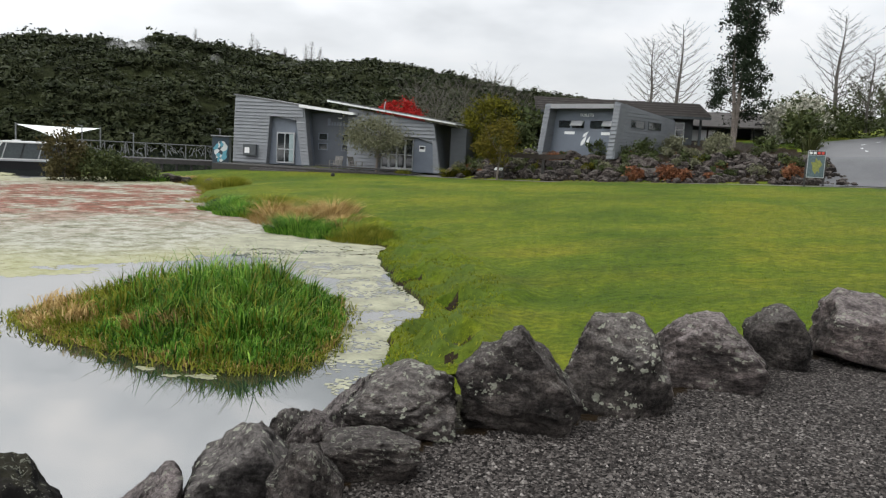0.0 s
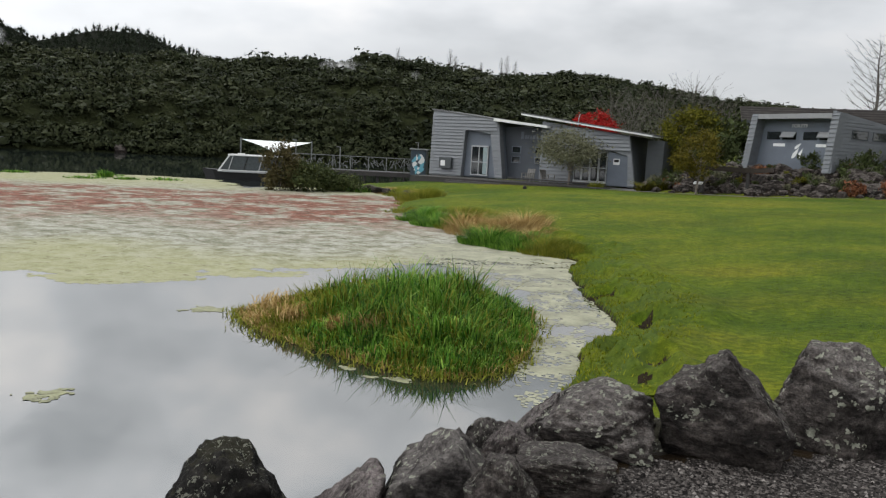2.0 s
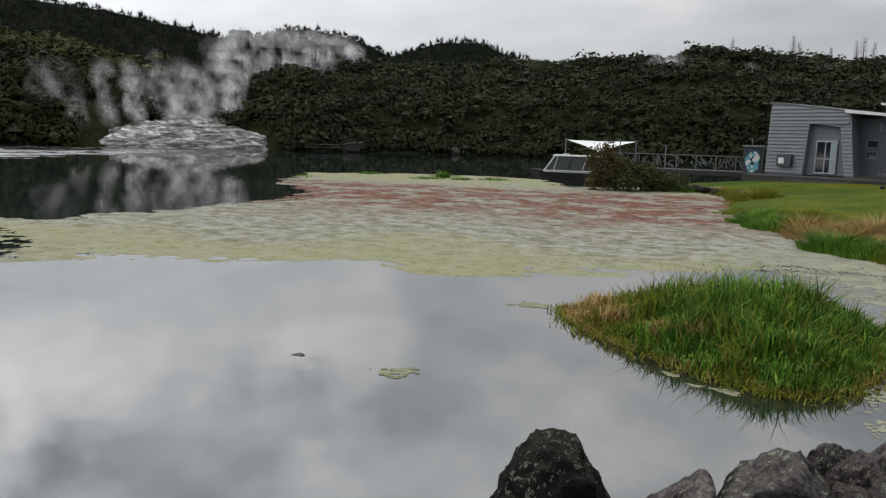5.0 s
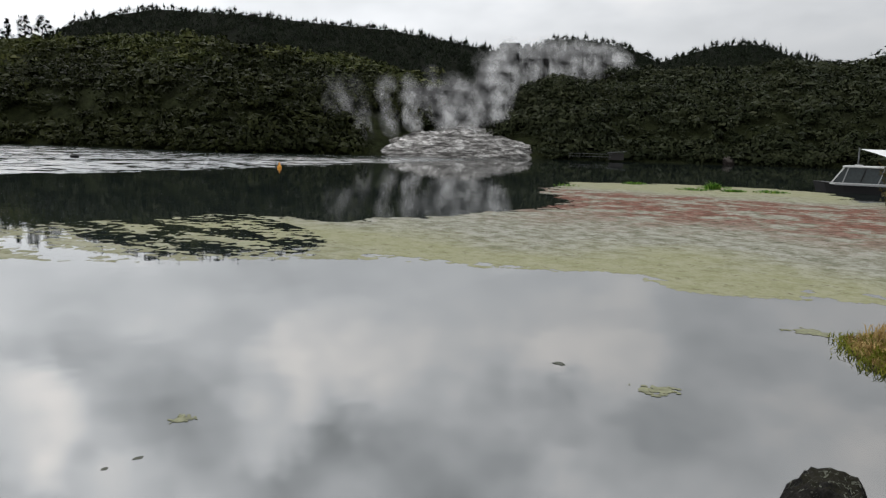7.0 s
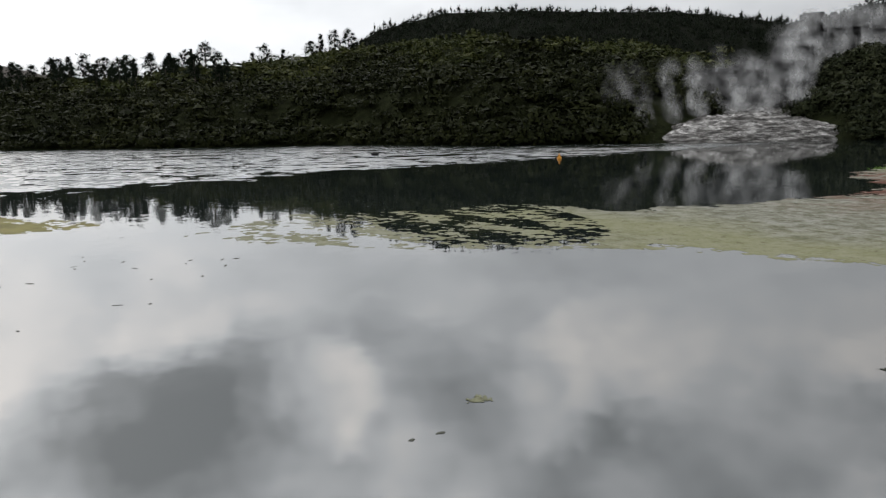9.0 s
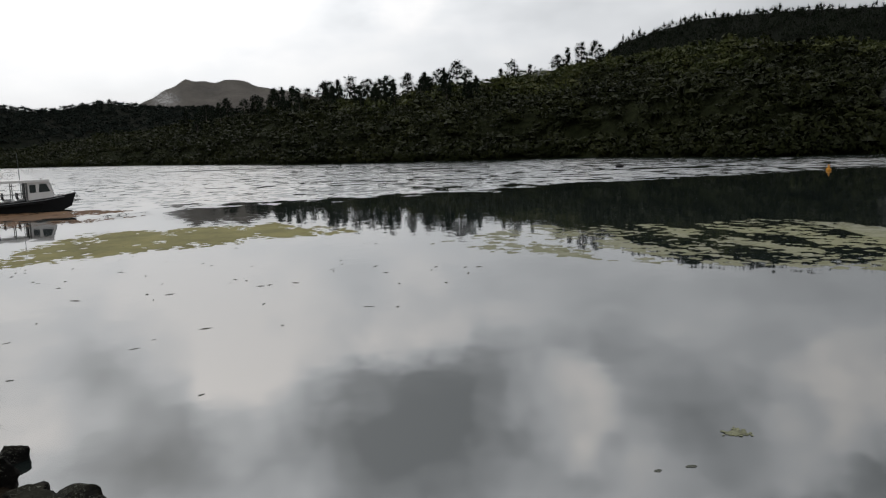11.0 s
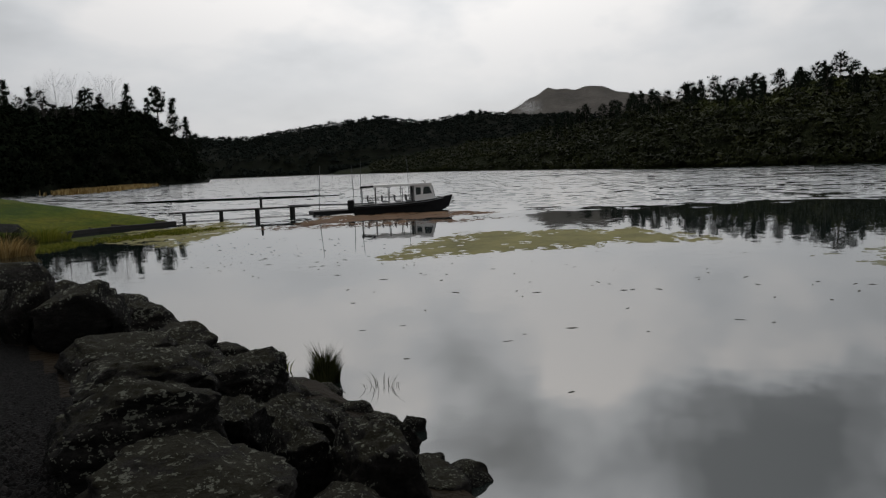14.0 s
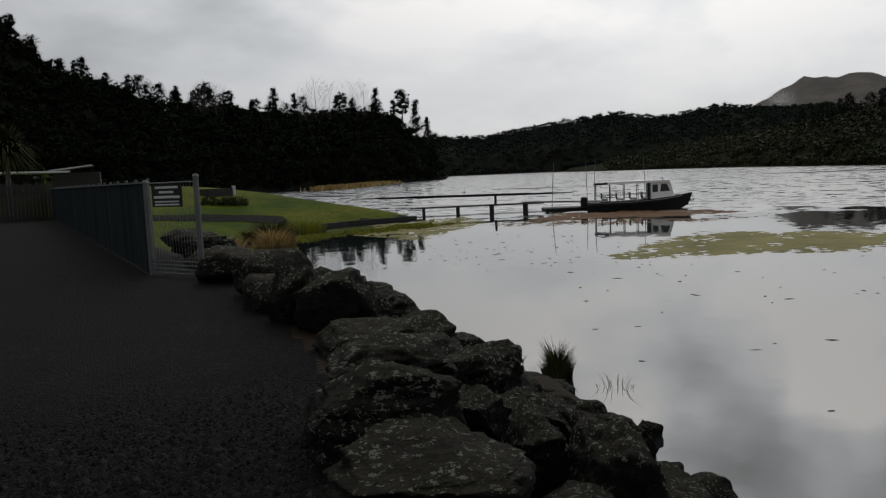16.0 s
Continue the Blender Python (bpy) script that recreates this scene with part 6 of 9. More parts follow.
WEED_PALE = plain("pale_floating_weed", (0.20, 0.205, 0.115), 0.7, vary=0.4, scale=9, bump=0.5)
WEED_DARK = plain("dark_floating_weed", (0.06, 0.065, 0.045), 0.7, vary=0.3, scale=9, bump=0.5)
for k, (x, y, r, sq, rz, mat) in enumerate([(-7.8, 1.5, 0.13, 1.6, 20, WEED_PALE), (-6.05, 6.65, 0.30, 0.8, 60, WEED_PALE), (-7.5, 6.35, 0.10, 0.9, 10, WEED_DARK), (-6.95, 11.2, 0.42, 0.6, 30, WEED_PALE),
                                            (-2.75, 8.75, 0.22, 0.4, -10, WEED_PALE), (-3.5, 8.95, 0.16, 0.5, -20, WEED_PALE), (-3.1, 8.72, 0.12, 0.5, 10, WEED_PALE), (-9.45, -7.1, 0.03, 2.0, 20, WEED_DARK),
                                            (-8.9, -4.3, 0.02, 2.5, 60, WEED_DARK), (-13.9, -3.3, 0.025, 4.0, 0, WEED_DARK), (-7.0, 0.9, 0.03, 1.5, 0, WEED_DARK), (-6.9, 0.6, 0.025, 1.5, 50, WEED_DARK)]):
    raft(x, y, r, sq, rz, mat, "small raft of pale weed floating on the water" if mat is WEED_PALE else "scrap of dark weed floating on the water", k)
rs_ = random.Random(4)
for k in range(34):
    x, y = rs_.uniform(-24, -10), rs_.uniform(-17, -4)
    raft(x, y, rs_.uniform(0.008, 0.020), rs_.uniform(2.5, 5), rs_.uniform(40, 90), WEED_DARK, "scrap of dark weed floating on the water", 100 + k)

# ---- buildings ----
BOARD = plain("painted_weatherboard", (0.110, 0.120, 0.132), 0.6, vary=0.16, scale=1.2, bump=0.15, stretch=(1, 1, 4))
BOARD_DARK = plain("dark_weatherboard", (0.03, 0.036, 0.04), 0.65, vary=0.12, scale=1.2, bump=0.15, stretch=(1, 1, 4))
WALL_BLUE = plain("blue_grey_render", (0.085, 0.10, 0.125), 0.7, vary=0.08, scale=1.5, bump=0.1)
WALL_DARK = plain("slate_blue_render", (0.035, 0.042, 0.054), 0.7, vary=0.10, scale=1.5, bump=0.1)
WHITE = plain("white_paint", (0.50, 0.51, 0.51), 0.5, vary=0.06, scale=3, bump=0.05)
ALU = plain("pale_aluminium", (0.26, 0.27, 0.28), 0.4, 0.3, vary=0.06, scale=4, bump=0.05)
DECK = plain("weathered_deck_timber", (0.04, 0.037, 0.036), 0.8, vary=0.3, scale=2, bump=0.4, stretch=(1, 6, 1))
TIMBER_DARK = plain("dark_stained_timber", (0.016, 0.014, 0.013), 0.75, vary=0.3, scale=3, bump=0.4)
STEEL = plain("galvanised_steel", (0.13, 0.137, 0.14), 0.5, 0.4, vary=0.15, scale=5, bump=0.1)
SHINGLE = plain("brown_grey_shingle", (0.030, 0.026, 0.024), 0.85, vary=0.35, scale=2.5, bump=0.4)
SHINGLE_PALE = plain("weathered_pale_shingle", (0.055, 0.049, 0.046), 0.85, vary=0.35, scale=2.5, bump=0.4)
ROOF_GREY = plain("grey_sheet_roof", (0.06, 0.063, 0.066), 0.55, vary=0.12, scale=1, bump=0.15)
BLACK = plain("black_fitting", (0.012, 0.012, 0.013), 0.5, vary=0.1, gloss=0.2)
CONCRETE = plain("pale_concrete_path", (0.11, 0.11, 0.107), 0.85, vary=0.15, scale=2, bump=0.3, obj=False)


def make_glass():
    m, nt, bsdf = material("window_glass", 0.04)
    bsdf.inputs["Base Color"].default_value = (0.012, 0.015, 0.017, 1)
    bsdf.inputs["IOR"].default_value = 1.5
    bsdf.inputs["Specular IOR Level"].default_value = 0.8
    return m


GLASS = make_glass()


def boards(parent, z0, z1, left, right, y, mat, pitch=0.24):
    """Horizontal lapped boards between the edges left(z) and right(z), each a piece of its own."""
    z = z0
    while z < z1 - 0.02:
        t = min(z + pitch - 0.022, z1)
        a0, a1, b0, b1 = left(z), left(t), right(z), right(t)
        if min(b0 - a0, b1 - a1) > 0.03:
            bm = bmesh.new()
            y0, y1 = y - 0.075, y - 0.012
            P = [(a0, y0, z), (b0, y0, z), (b1, y1, t), (a1, y1, t), (a0, y, z), (b0, y, z), (b1, y, t), (a1, y, t)]
            v = [bm.verts.new(p) for p in P]
            for f in ((0, 1, 2, 3), (7, 6, 5, 4), (4, 5, 1, 0), (3, 2, 6, 7), (0, 3, 7, 4), (1, 5, 6, 2)):
                bm.faces.new([v[i] for i in f])
            part("board", bm, mat, parent)
        z += pitch


def lin(a, b, z0=0.0, z1=1.0):
    return lambda z: a + (b - a) * (z - z0) / (z1 - z0)


def window(parent, x0, x1, z0, z1, y, mullions=0, frame_mat=None, bars=0):
    w = part("window", box(x0, x1, y - 0.03, y + 0.02, z0, z1), GLASS, parent)
    f = bmesh.new()
    t = 0.05
    for q in ((x0 - t, x1 + t, z0 - t, z0), (x0 - t, x1 + t, z1, z1 + t), (x0 - t, x0, z0, z1), (x1, x1 + t, z0, z1)):
        add_box(f, q[0], q[1], y - 0.07, y, q[2], q[3])
    for k in range(mullions):
        c = x0 + (x1 - x0) * (k + 1) / (mullions + 1)
        add_box(f, c - 0.03, c + 0.03, y - 0.065, y, z0, z1)
    for k in range(bars):
        c = z0 + (z1 - z0) * (k + 1) / (bars + 1)
        add_box(f, x0, x1, y - 0.06, y, c - 0.025, c + 0.025)
    part("window_frame", f, frame_mat or ALU, w)
    return w


def visitor_centre():
    A = -16.5
    c = thing("visitor_centre", "grey weatherboard visitor centre with angled walls and sloping roofs", "building", (-15.55, 55.9, 1.15), A)
    # the tall wing
    top = lin(4.75, 4.10, 0.12, 5.55)
    lft, rgt = lin(0, 0.14, 0, 4.75), lin(6.15, 5.60, 0, 4.10)
    part("wall", prism([(0.02, 0), (6.1, 0), (5.55, top(5.55) - 0.02), (0.16, 4.70)], 0.55, 6.0), WALL_BLUE, c)
    jl, jr = lin(2.72, 2.95, 0.0, 3.45), lin(5.55, 5.02, 0.0, 3.15)
    part("wall_left", prism([(0, 0), (2.70, 0), (2.95, 3.43), (2.95, 4.40), (0.14, 4.75)], 0.0, 0.55), BOARD, c)
    part("wall_above", prism([(2.97, 3.43), (5.02, 3.17), (5.0, 4.15), (2.97, 4.40)], 0.0, 0.55), BOARD, c)
    part("wall_fin", prism([(5.57, 0), (6.15, 0), (5.60, 4.07), (5.02, 4.14), (5.04, 3.15)], 0.0, 0.55), BOARD, c)
    boards(c, 0.1, 3.4, lft, jl, -0.004, BOARD)
    boards(c, 3.4, 4.6, lft, lambda z: min(rgt(z), 5.55, (4.764 - z) / 0.1197 + 0.12), -0.004, BOARD)
    boards(c, 0.1, 3.1, jr, rgt, -0.004, BOARD)
    part("recess_panel", prism([(2.74, 0.05), (5.53, 0.05), (5.02, 3.12), (2.96, 3.40)], 0.36, 0.53), WALL_BLUE, c, "smooth pale blue-grey panel")
    part("roof", prism([(0.0, 4.78), (5.75, 4.10), (5.75, 4.22), (0.0, 4.90)], -0.06, 6.2), ROOF_GREY, c)
    d = part("sliding_door", box(3.42, 4.72, 0.27, 0.33, 0.22, 2.25), GLASS, c)
    f = bmesh.new()
    for q in ((3.38, 3.44, 0.15, 2.32), (4.70, 4.78, 0.15, 2.32), (3.99, 4.05, 0.22, 2.25), (3.44, 4.70, 2.22, 2.32), (3.44, 4.70, 0.15, 0.24), (3.44, 4.70, 1.10, 1.16)):
        add_box(f, q[0], q[1], 0.22, 0.35, q[2], q[3])
    part("door_frame", f, ALU, d)
    part("open_leaf", box(4.36, 4.68, 0.235, 0.265, 0.26, 2.2), plain("sky_grey_glass", (0.20, 0.25, 0.26), 0.1, vary=0.1), d)
    h = part("hatch", box(0.98, 2.0, -0.30, 0.0, 0.55, 1.35), BOARD_DARK, c, "grey counter hatch on the outside wall")
    part("screen", box(1.12, 1.5, -0.31, -0.298, 0.72, 1.12), WHITE, h)
    # the link with its flat roof
    part("link_wall", box(5.7, 9.1, 1.0, 1.25, 0, 3.75), WALL_DARK, c, "slate-blue wall")
    part("link_roof", prism([(5.3, 4.08), (9.45, 3.70), (9.45, 3.86), (5.3, 4.28)], -0.25, 4.5), WHITE, c, "white fascia and roof edge")
    for x in (6.35, 8.15):
        for z in (1.25, 1.95):
            window(c, x, x + 0.62, z, z + 0.40, 1.0, frame_mat=WALL_BLUE)
    for k, (x, w, hh) in enumerate(((6.95, 0.22, 0.5), (7.25, 0.14, 0.26), (7.45, 0.14, 0.26), (7.65, 0.14, 0.26), (7.85, 0.2, 0.26), (8.15, 0.16, 0.2), (8.4, 0.12, 0.2))):
        part("sign_bar", box(x, x + w, 0.97, 0.996, 2.95, 2.95 + hh), WALL_BLUE, c)
    part("wall_lamp", box(7.8, 8.05, 0.9, 1.0, 3.45, 3.52, 0.01), WHITE, c)
    # the long wing
    rl = lin(4.45, 3.40, 7.6, 15.6)
    B0 = 0.5
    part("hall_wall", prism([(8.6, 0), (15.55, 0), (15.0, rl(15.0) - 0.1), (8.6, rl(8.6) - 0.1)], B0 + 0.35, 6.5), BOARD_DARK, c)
    part("front_wall", prism([(8.75, 0), (11.15, 0), (11.15, 2.35), (13.9, 2.35), (14.95, 2.05), (15.1, 0.0), (15.55, 0), (15.0, rl(15.0) - 0.12), (8.75, rl(8.75) - 0.12)], B0, B0 + 0.34), BOARD, c)
    boards(c, 0.1, 2.35, lambda z: 8.75, lambda z: 11.1, B0 - 0.004, BOARD)
    boards(c, 2.4, 3.95, lambda z: 8.75, lambda z: min(lin(15.55, 15.0, 0, 3.4)(z), 7.6 + (4.3 - z) / 0.1313), B0 - 0.004, BOARD)
    boards(c, 0.1, 2.3, lin(15.12, 14.98, 0, 2.0), lin(15.58, 15.2, 0, 2.3), B0 - 0.004, BOARD)
    part("hall_roof", prism([(7.3, 4.55), (16.6, 3.34), (16.6, 3.42), (7.3, 4.66)], B0 - 0.45, 7.0), WHITE, c, "pale roof edge of the long wing")
    part("hall_roof_top", prism([(7.25, 4.67), (16.65, 3.43), (16.65, 3.49), (7.25, 4.74)], B0 - 0.3, 7.2), ROOF_GREY, c)
    fd = part("french_door", box(11.2, 13.55, B0 + 0.22, B0 + 0.27, 0.15, 2.3), GLASS, c)
    for k in range(4):
        x = 11.2 + 0.588 * k
        f = bmesh.new()
        for q in ((x, x + 0.07, 0.15, 2.3), (x + 0.53, x + 0.588, 0.15, 2.3), (x + 0.07, x + 0.53, 2.2, 2.3), (x + 0.07, x + 0.53, 0.15, 0.3), (x + 0.07, x + 0.53, 1.15, 1.2)):
            add_box(f, q[0], q[1], B0 + 0.14, B0 + 0.21, q[2], q[3])
        part("door_leaf", f, ALU, fd)
    part("recess_panel", prism([(13.6, 0.05), (15.08, 0.05), (14.93, 2.05), (13.6, 2.33)], B0 + 0.12, B0 + 0.3), WALL_BLUE, c)
    n = part("notice_board", box(14.0, 14.42, B0 + 0.09, B0 + 0.118, 1.45, 1.85), WHITE, c)
    part("notice", box(14.05, 14.37, B0 + 0.082, B0 + 0.089, 1.62, 1.8), BLACK, n)
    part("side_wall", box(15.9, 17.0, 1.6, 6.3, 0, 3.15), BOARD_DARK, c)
    part("chimney_pipe", tube([(10.6, 2.5, 4.0), (10.62, 2.5, 4.6), (10.7, 2.5, 4.85)], 0.035), ALU, c)
    # the deck
    dk = thing("deck", "low weathered timber deck in front of the visitor centre", "deck", (-15.55, 55.9, 0.98), A)
    for k in range(22):
        part("deck_board", box(0.2, 14.3, -3.0 + 0.16 * k, -2.86 + 0.16 * k, 0.10, 0.14), DECK, dk)
    part("deck_frame", box(0.25, 14.2, -2.98, 0.3, -0.35, 0.10), TIMBER_DARK, dk)
    for k in range(3):
        part("step", box(3.4 + 0.1 * k, 7.6, -3.35 - 0.3 * k, -3.0 - 0.3 * k, -0.35, 0.0 - 0.11 * k), DECK, dk)
    part("bench_rail", box(7.9, 13.6, -2.9, -2.5, 0.34, 0.42), TIMBER_DARK, dk)
    return c


visitor_centre()


def deck_chair(x, y, z, rz):
    c = thing("garden_chair", "weathered grey wooden slatted garden chair on the deck", "chair", (x, y, z), rz, "chairs on the deck")
    for k in range(4):
        part("back_slat", box(-0.28 + 0.15 * k, -0.16 + 0.15 * k, 0.28, 0.31, 0.35, 1.0, m=pose(0, 0, 0, -14, 0, 0)), DECK_PALE, c)
    for k in range(3):
        part("seat_slat", box(-0.3, 0.3, -0.28 + 0.17 * k, -0.14 + 0.17 * k, 0.36, 0.39), DECK_PALE, c)
    for sx in (-0.33, 0.29):
        part("armrest", box(sx, sx + 0.06, -0.34, 0.36, 0.58, 0.61), DECK_PALE, c)
        part("leg", box(sx, sx + 0.05, -0.32, -0.27, 0, 0.58), DECK_PALE, c)
        part("leg", box(sx, sx + 0.05, 0.26, 0.31, 0, 0.58), DECK_PALE, c)


DECK_PALE = plain("silvered_teak", (0.13, 0.125, 0.117), 0.8, vary=0.2, scale=4, bump=0.2)
deck_chair(-7.6, 52.4, 1.12, -20)
deck_chair(-6.2, 52.2, 1.12, 55)


def toilet_block():
    c = thing("toilet_block", "blue-grey weatherboard toilet block with a recessed front", "building", (5.72, 49.7, 2.75), -42)
    W, D = 5.5, 7.6
    lean = 0.10
    part("front_wall", prism([(0.15, 0), (W - 0.15, 0), (W - 0.15, 3.2), (0.15, 3.1)], 0.75, 0.95), WALL_BLUE, c, "smooth blue-grey recessed front wall")
    for x, nm in ((0.0, "fin"), (W - 0.42, "fin")):
        f = part(nm, prism([(x, 0), (x + 0.42, 0), (x + 0.42 + (0.45 if x == 0 else 0.30), 3.3), (x + (0.45 if x == 0 else 0.30), 3.3)], 0.0, 0.75), BOARD, c)
        boards(f, 0.05, 3.25, lin(x, x + (0.45 if x == 0 else 0.30), 0, 3.3), lin(x + 0.42, x + 0.42 + (0.45 if x == 0 else 0.30), 0, 3.3), -0.004, BOARD)
    part("fascia_beam", box(0.86, W - 0.15, -0.05, 0.12, 3.0, 3.28), plain("grey_fascia", (0.17, 0.175, 0.18), 0.6, vary=0.1), c, "pale fascia beam")
    part("soffit", box(0.5, W - 0.2, 0.13, 0.76, 3.1, 3.2), WALL_DARK, c)
    # side wall, its top falling towards the back
    M = pose(W + 0.06, 0, 0, 0, 0, 90)
    s = part("side_wall", prism([(0.0, 0), (D, 0), (D, 2.75), (0.0, 3.4)], 0.0, 0.2, M), BOARD, c)
    for k in range(16):
        z = 0.05 + 0.2 * k
        x1 = min(D, (3.4 - z - 0.2) / 0.0855)
        if x1 > 0.3:
            part("board", prism([(0.0, z), (x1, z), (x1, z + 0.175), (0.0, z + 0.175)], -0.07, -0.003, M), BOARD, c)
    for x in (1.7, 3.9):
        w = part("window", box(x, x + 1.6, -0.092, -0.074, 2.0, 2.42, m=M), GLASS, c)
        f = bmesh.new()
        for q in ((x - 0.05, x + 1.65, 1.95, 2.0), (x - 0.05, x + 1.65, 2.42, 2.47), (x - 0.05, x, 2.0, 2.42), (x + 1.6, x + 1.65, 2.0, 2.42)):
            add_box(f, q[0], q[1], -0.105, -0.073, q[2], q[3], M)
        part("window_frame", f, BOARD_DARK, w)
    for x, open_ in ((1.05, 0), (2.05, 1), (3.35, 0), (4.3, 1)):
        w = part("window", box(x, x + 0.85, 0.71, 0.745, 1.85, 2.30), GLASS, c)
        if open_:
            part("open_sash", box(x, x + 0.85, 0.0, 0.05, -0.42, 0.0, m=Matrix.Translation((0, 0.69, 2.30)) @ pose(0, 0, 0, -42, 0, 0)), ALU, w, "white awning sash standing open")
    # white swoosh and lettering
    for k, (x, z, l, a) in enumerate(((2.75, 0.75, 0.75, 58), (3.12, 0.72, 0.68, 68), (2.85, 1.30, 0.55, 40))):
        b = bmesh.new()
        vs = [b.verts.new((l * t, 0, 0.11 * l * 1.4 * math.sin(math.pi * t ** 0.7) * s)) for s in (1, -1) for t in ((0.0, 0.2, 0.45, 0.7, 1.0) if s == 1 else (0.7, 0.45, 0.2))]
        b.faces.new(vs)
        b.transform(pose(x, 0.742, z, 0, -a, 0))
        part("logo_leaf", b, WHITE, c)
    t = bpy.data.curves.new("lettering", "FONT")
    t.body, t.size, t.extrude = "TOILETS", 0.27, 0.008
    tx = new("lettering", t)
    tx.parent, tx.matrix_basis = c, pose(2.55, 0.735, 2.55, 90, 0, 0)
    t.materials.append(WHITE)
    for x, w in ((1.5, 0.75), (4.15, 0.8)):
        part("sign_bar", box(x, x + w, 0.735, 0.748, 1.45, 1.62), WHITE, c)
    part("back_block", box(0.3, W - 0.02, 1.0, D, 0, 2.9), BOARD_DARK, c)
    return c


toilet_block()


def shingled_house():
    c = thing("shingled_house", "dark house with a brown-grey shingle roof behind the toilets", "building", (6.2, 55.6, 3.0), -3)
    part("wall", box(0.3, 11.2, 0.6, 6.5, 0, 3.05), BOARD_DARK, c)
    r = part("roof", prism([(-0.6, 2.9), (-0.6, 3.0), (2.9, 4.1), (6.9, 3.0), (6.9, 2.9), (2.9, 4.0)], 0, 12.0, Matrix(((0, 1, 0, 0), (1, 0, 0, 0), (0, 0, 1, 0), (0, 0, 0, 1)))), SHINGLE, c)
    for k in range(11):
        y = -0.62 + 0.32 * k
        z = 3.0 + (y + 0.6) * 1.1 / 3.5
        part("shingle_course", box(-0.1, 12.1, y, y + 0.36, z + 0.03, z + 0.13), SHINGLE if k % 2 else SHINGLE_PALE, r)
    part("fascia", box(-0.1, 12.1, -0.66, -0.6, 2.82, 2.98), BOARD_DARK, c)
    window(c, 10.0, 10.55, 1.1, 2.6, 0.59, 0, WHITE, 2)
    part("post", box(11.5, 11.65, 0.0, 0.15, 0, 2.9), BOARD_DARK, c)
    g = thing("garage", "low grey-roofed open garage behind shrubs", "building", (18.2, 60.0, 3.6), -18)
    part("back_wall", box(0, 6.6, 3.0, 3.2, 0, 2.2), BOARD_DARK, g)
    part("side_wall", box(-0.1, 0.1, 0.4, 3.2, 0, 2.2), BOARD_DARK, g)
    part("side_wall", box(5.0, 6.7, 0.3, 3.2, 0, 2.4), BLACK, g)
    for x in (1.6, 3.2, 4.8):
        part("post", box(x, x + 0.14, 0.3, 0.44, 0, 2.1), TIMBER_DARK, g)
    part("roof", prism([(-0.3, 2.05), (3.8, 3.35), (7.2, 2.2), (7.2, 2.1), (3.8, 3.22), (-0.3, 1.95)], -0.2, 7.2, Matrix(((0, 1, 0, -0.5), (1, 0, 0, 0), (0, 0, 1, 0), (0, 0, 0, 1)))), SHINGLE, g)
    part("wall_panel", box(0.15, 2.2, 0.35, 0.42, 0.9, 1.75), WHITE, g)


shingled_house()


# ---- paths and road ----
def strip(name, pts, width, mat, label, lift=0.02, category="path", step=0.6):
    """A paved band that lies on the ground along the points."""
    P = [Vector((*p, 0)) for p in pts]
    line = []
    for a, b in zip(P, P[1:]):
        n = max(1, int((b - a).length / step))
        line += [a.lerp(b, k / n) for k in range(n)]
    line.append(P[-1])
    V, F = [], []
    cols = 5
    for i, p in enumerate(line):
        d = (line[min(i + 1, len(line) - 1)] - line[max(i - 1, 0)]).normalized()
        s = Vector((-d.y, d.x, 0))
        for j in range(cols):
            V.append(p + s * width * (j / (cols - 1) - 0.5))
    Z = ground_z(np.array([v.x for v in V]), np.array([v.y for v in V])) + lift
    V = [(v.x, v.y, z) for v, z in zip(V, Z)]
    for i in range(len(line) - 1):
        for j in range(cols - 1):
            a = i * cols + j
            F.append((a, a + cols, a + cols + 1, a + 1))
    return tagged(mesh_tris(name, V, F, mat, True), label, category, kind="structure")


ASPHALT = plain("damp_asphalt", (0.06, 0.062, 0.067), 0.6, vary=0.15, scale=1.2, bump=0.4, obj=False)
strip("road", [(20.9, 36.8), (22.0, 39.0), (22.6, 41.0), (24.3, 45.5), (27.4, 52.0), (32.5, 58), (44, 70), (62, 86)], 5.6, ASPHALT, "grey damp asphalt road climbing a gentle bend", 0.05, "road")
for k, (x, y, a) in enumerate(((24.6, 45.6, -25), (25.9, 48.6, -25), (28.0, 52.4, -38), (31.2, 56.4, -42))):
    bm = box(-0.07, 0.07, -0.6, 0.6, 0, 0.006)
    ob = part("lane_mark", bm, WHITE)
    ob.matrix_basis = pose(x, y, gz(x, y) + 0.06, 4, 0, a)
    tagged(ob, "white dashed lane mark on the road", "road marking", "lane marks", "structure")
strip("pavement", [(-9, 52.2), (-5, 50.8), (-0.5, 48.6), (3, 46.4), (6, 44.9), (10.2, 42.8), (15, 40.0), (19.4, 37.0), (22, 35)], 0.7, CONCRETE, "narrow pale concrete path along the lawn")
strip("pavement", [(-1.6, 52.0), (-0.6, 50.0), (0.2, 48.2)], 1.5, CONCRETE, "pale concrete path to the visitor centre's door", 0.025)


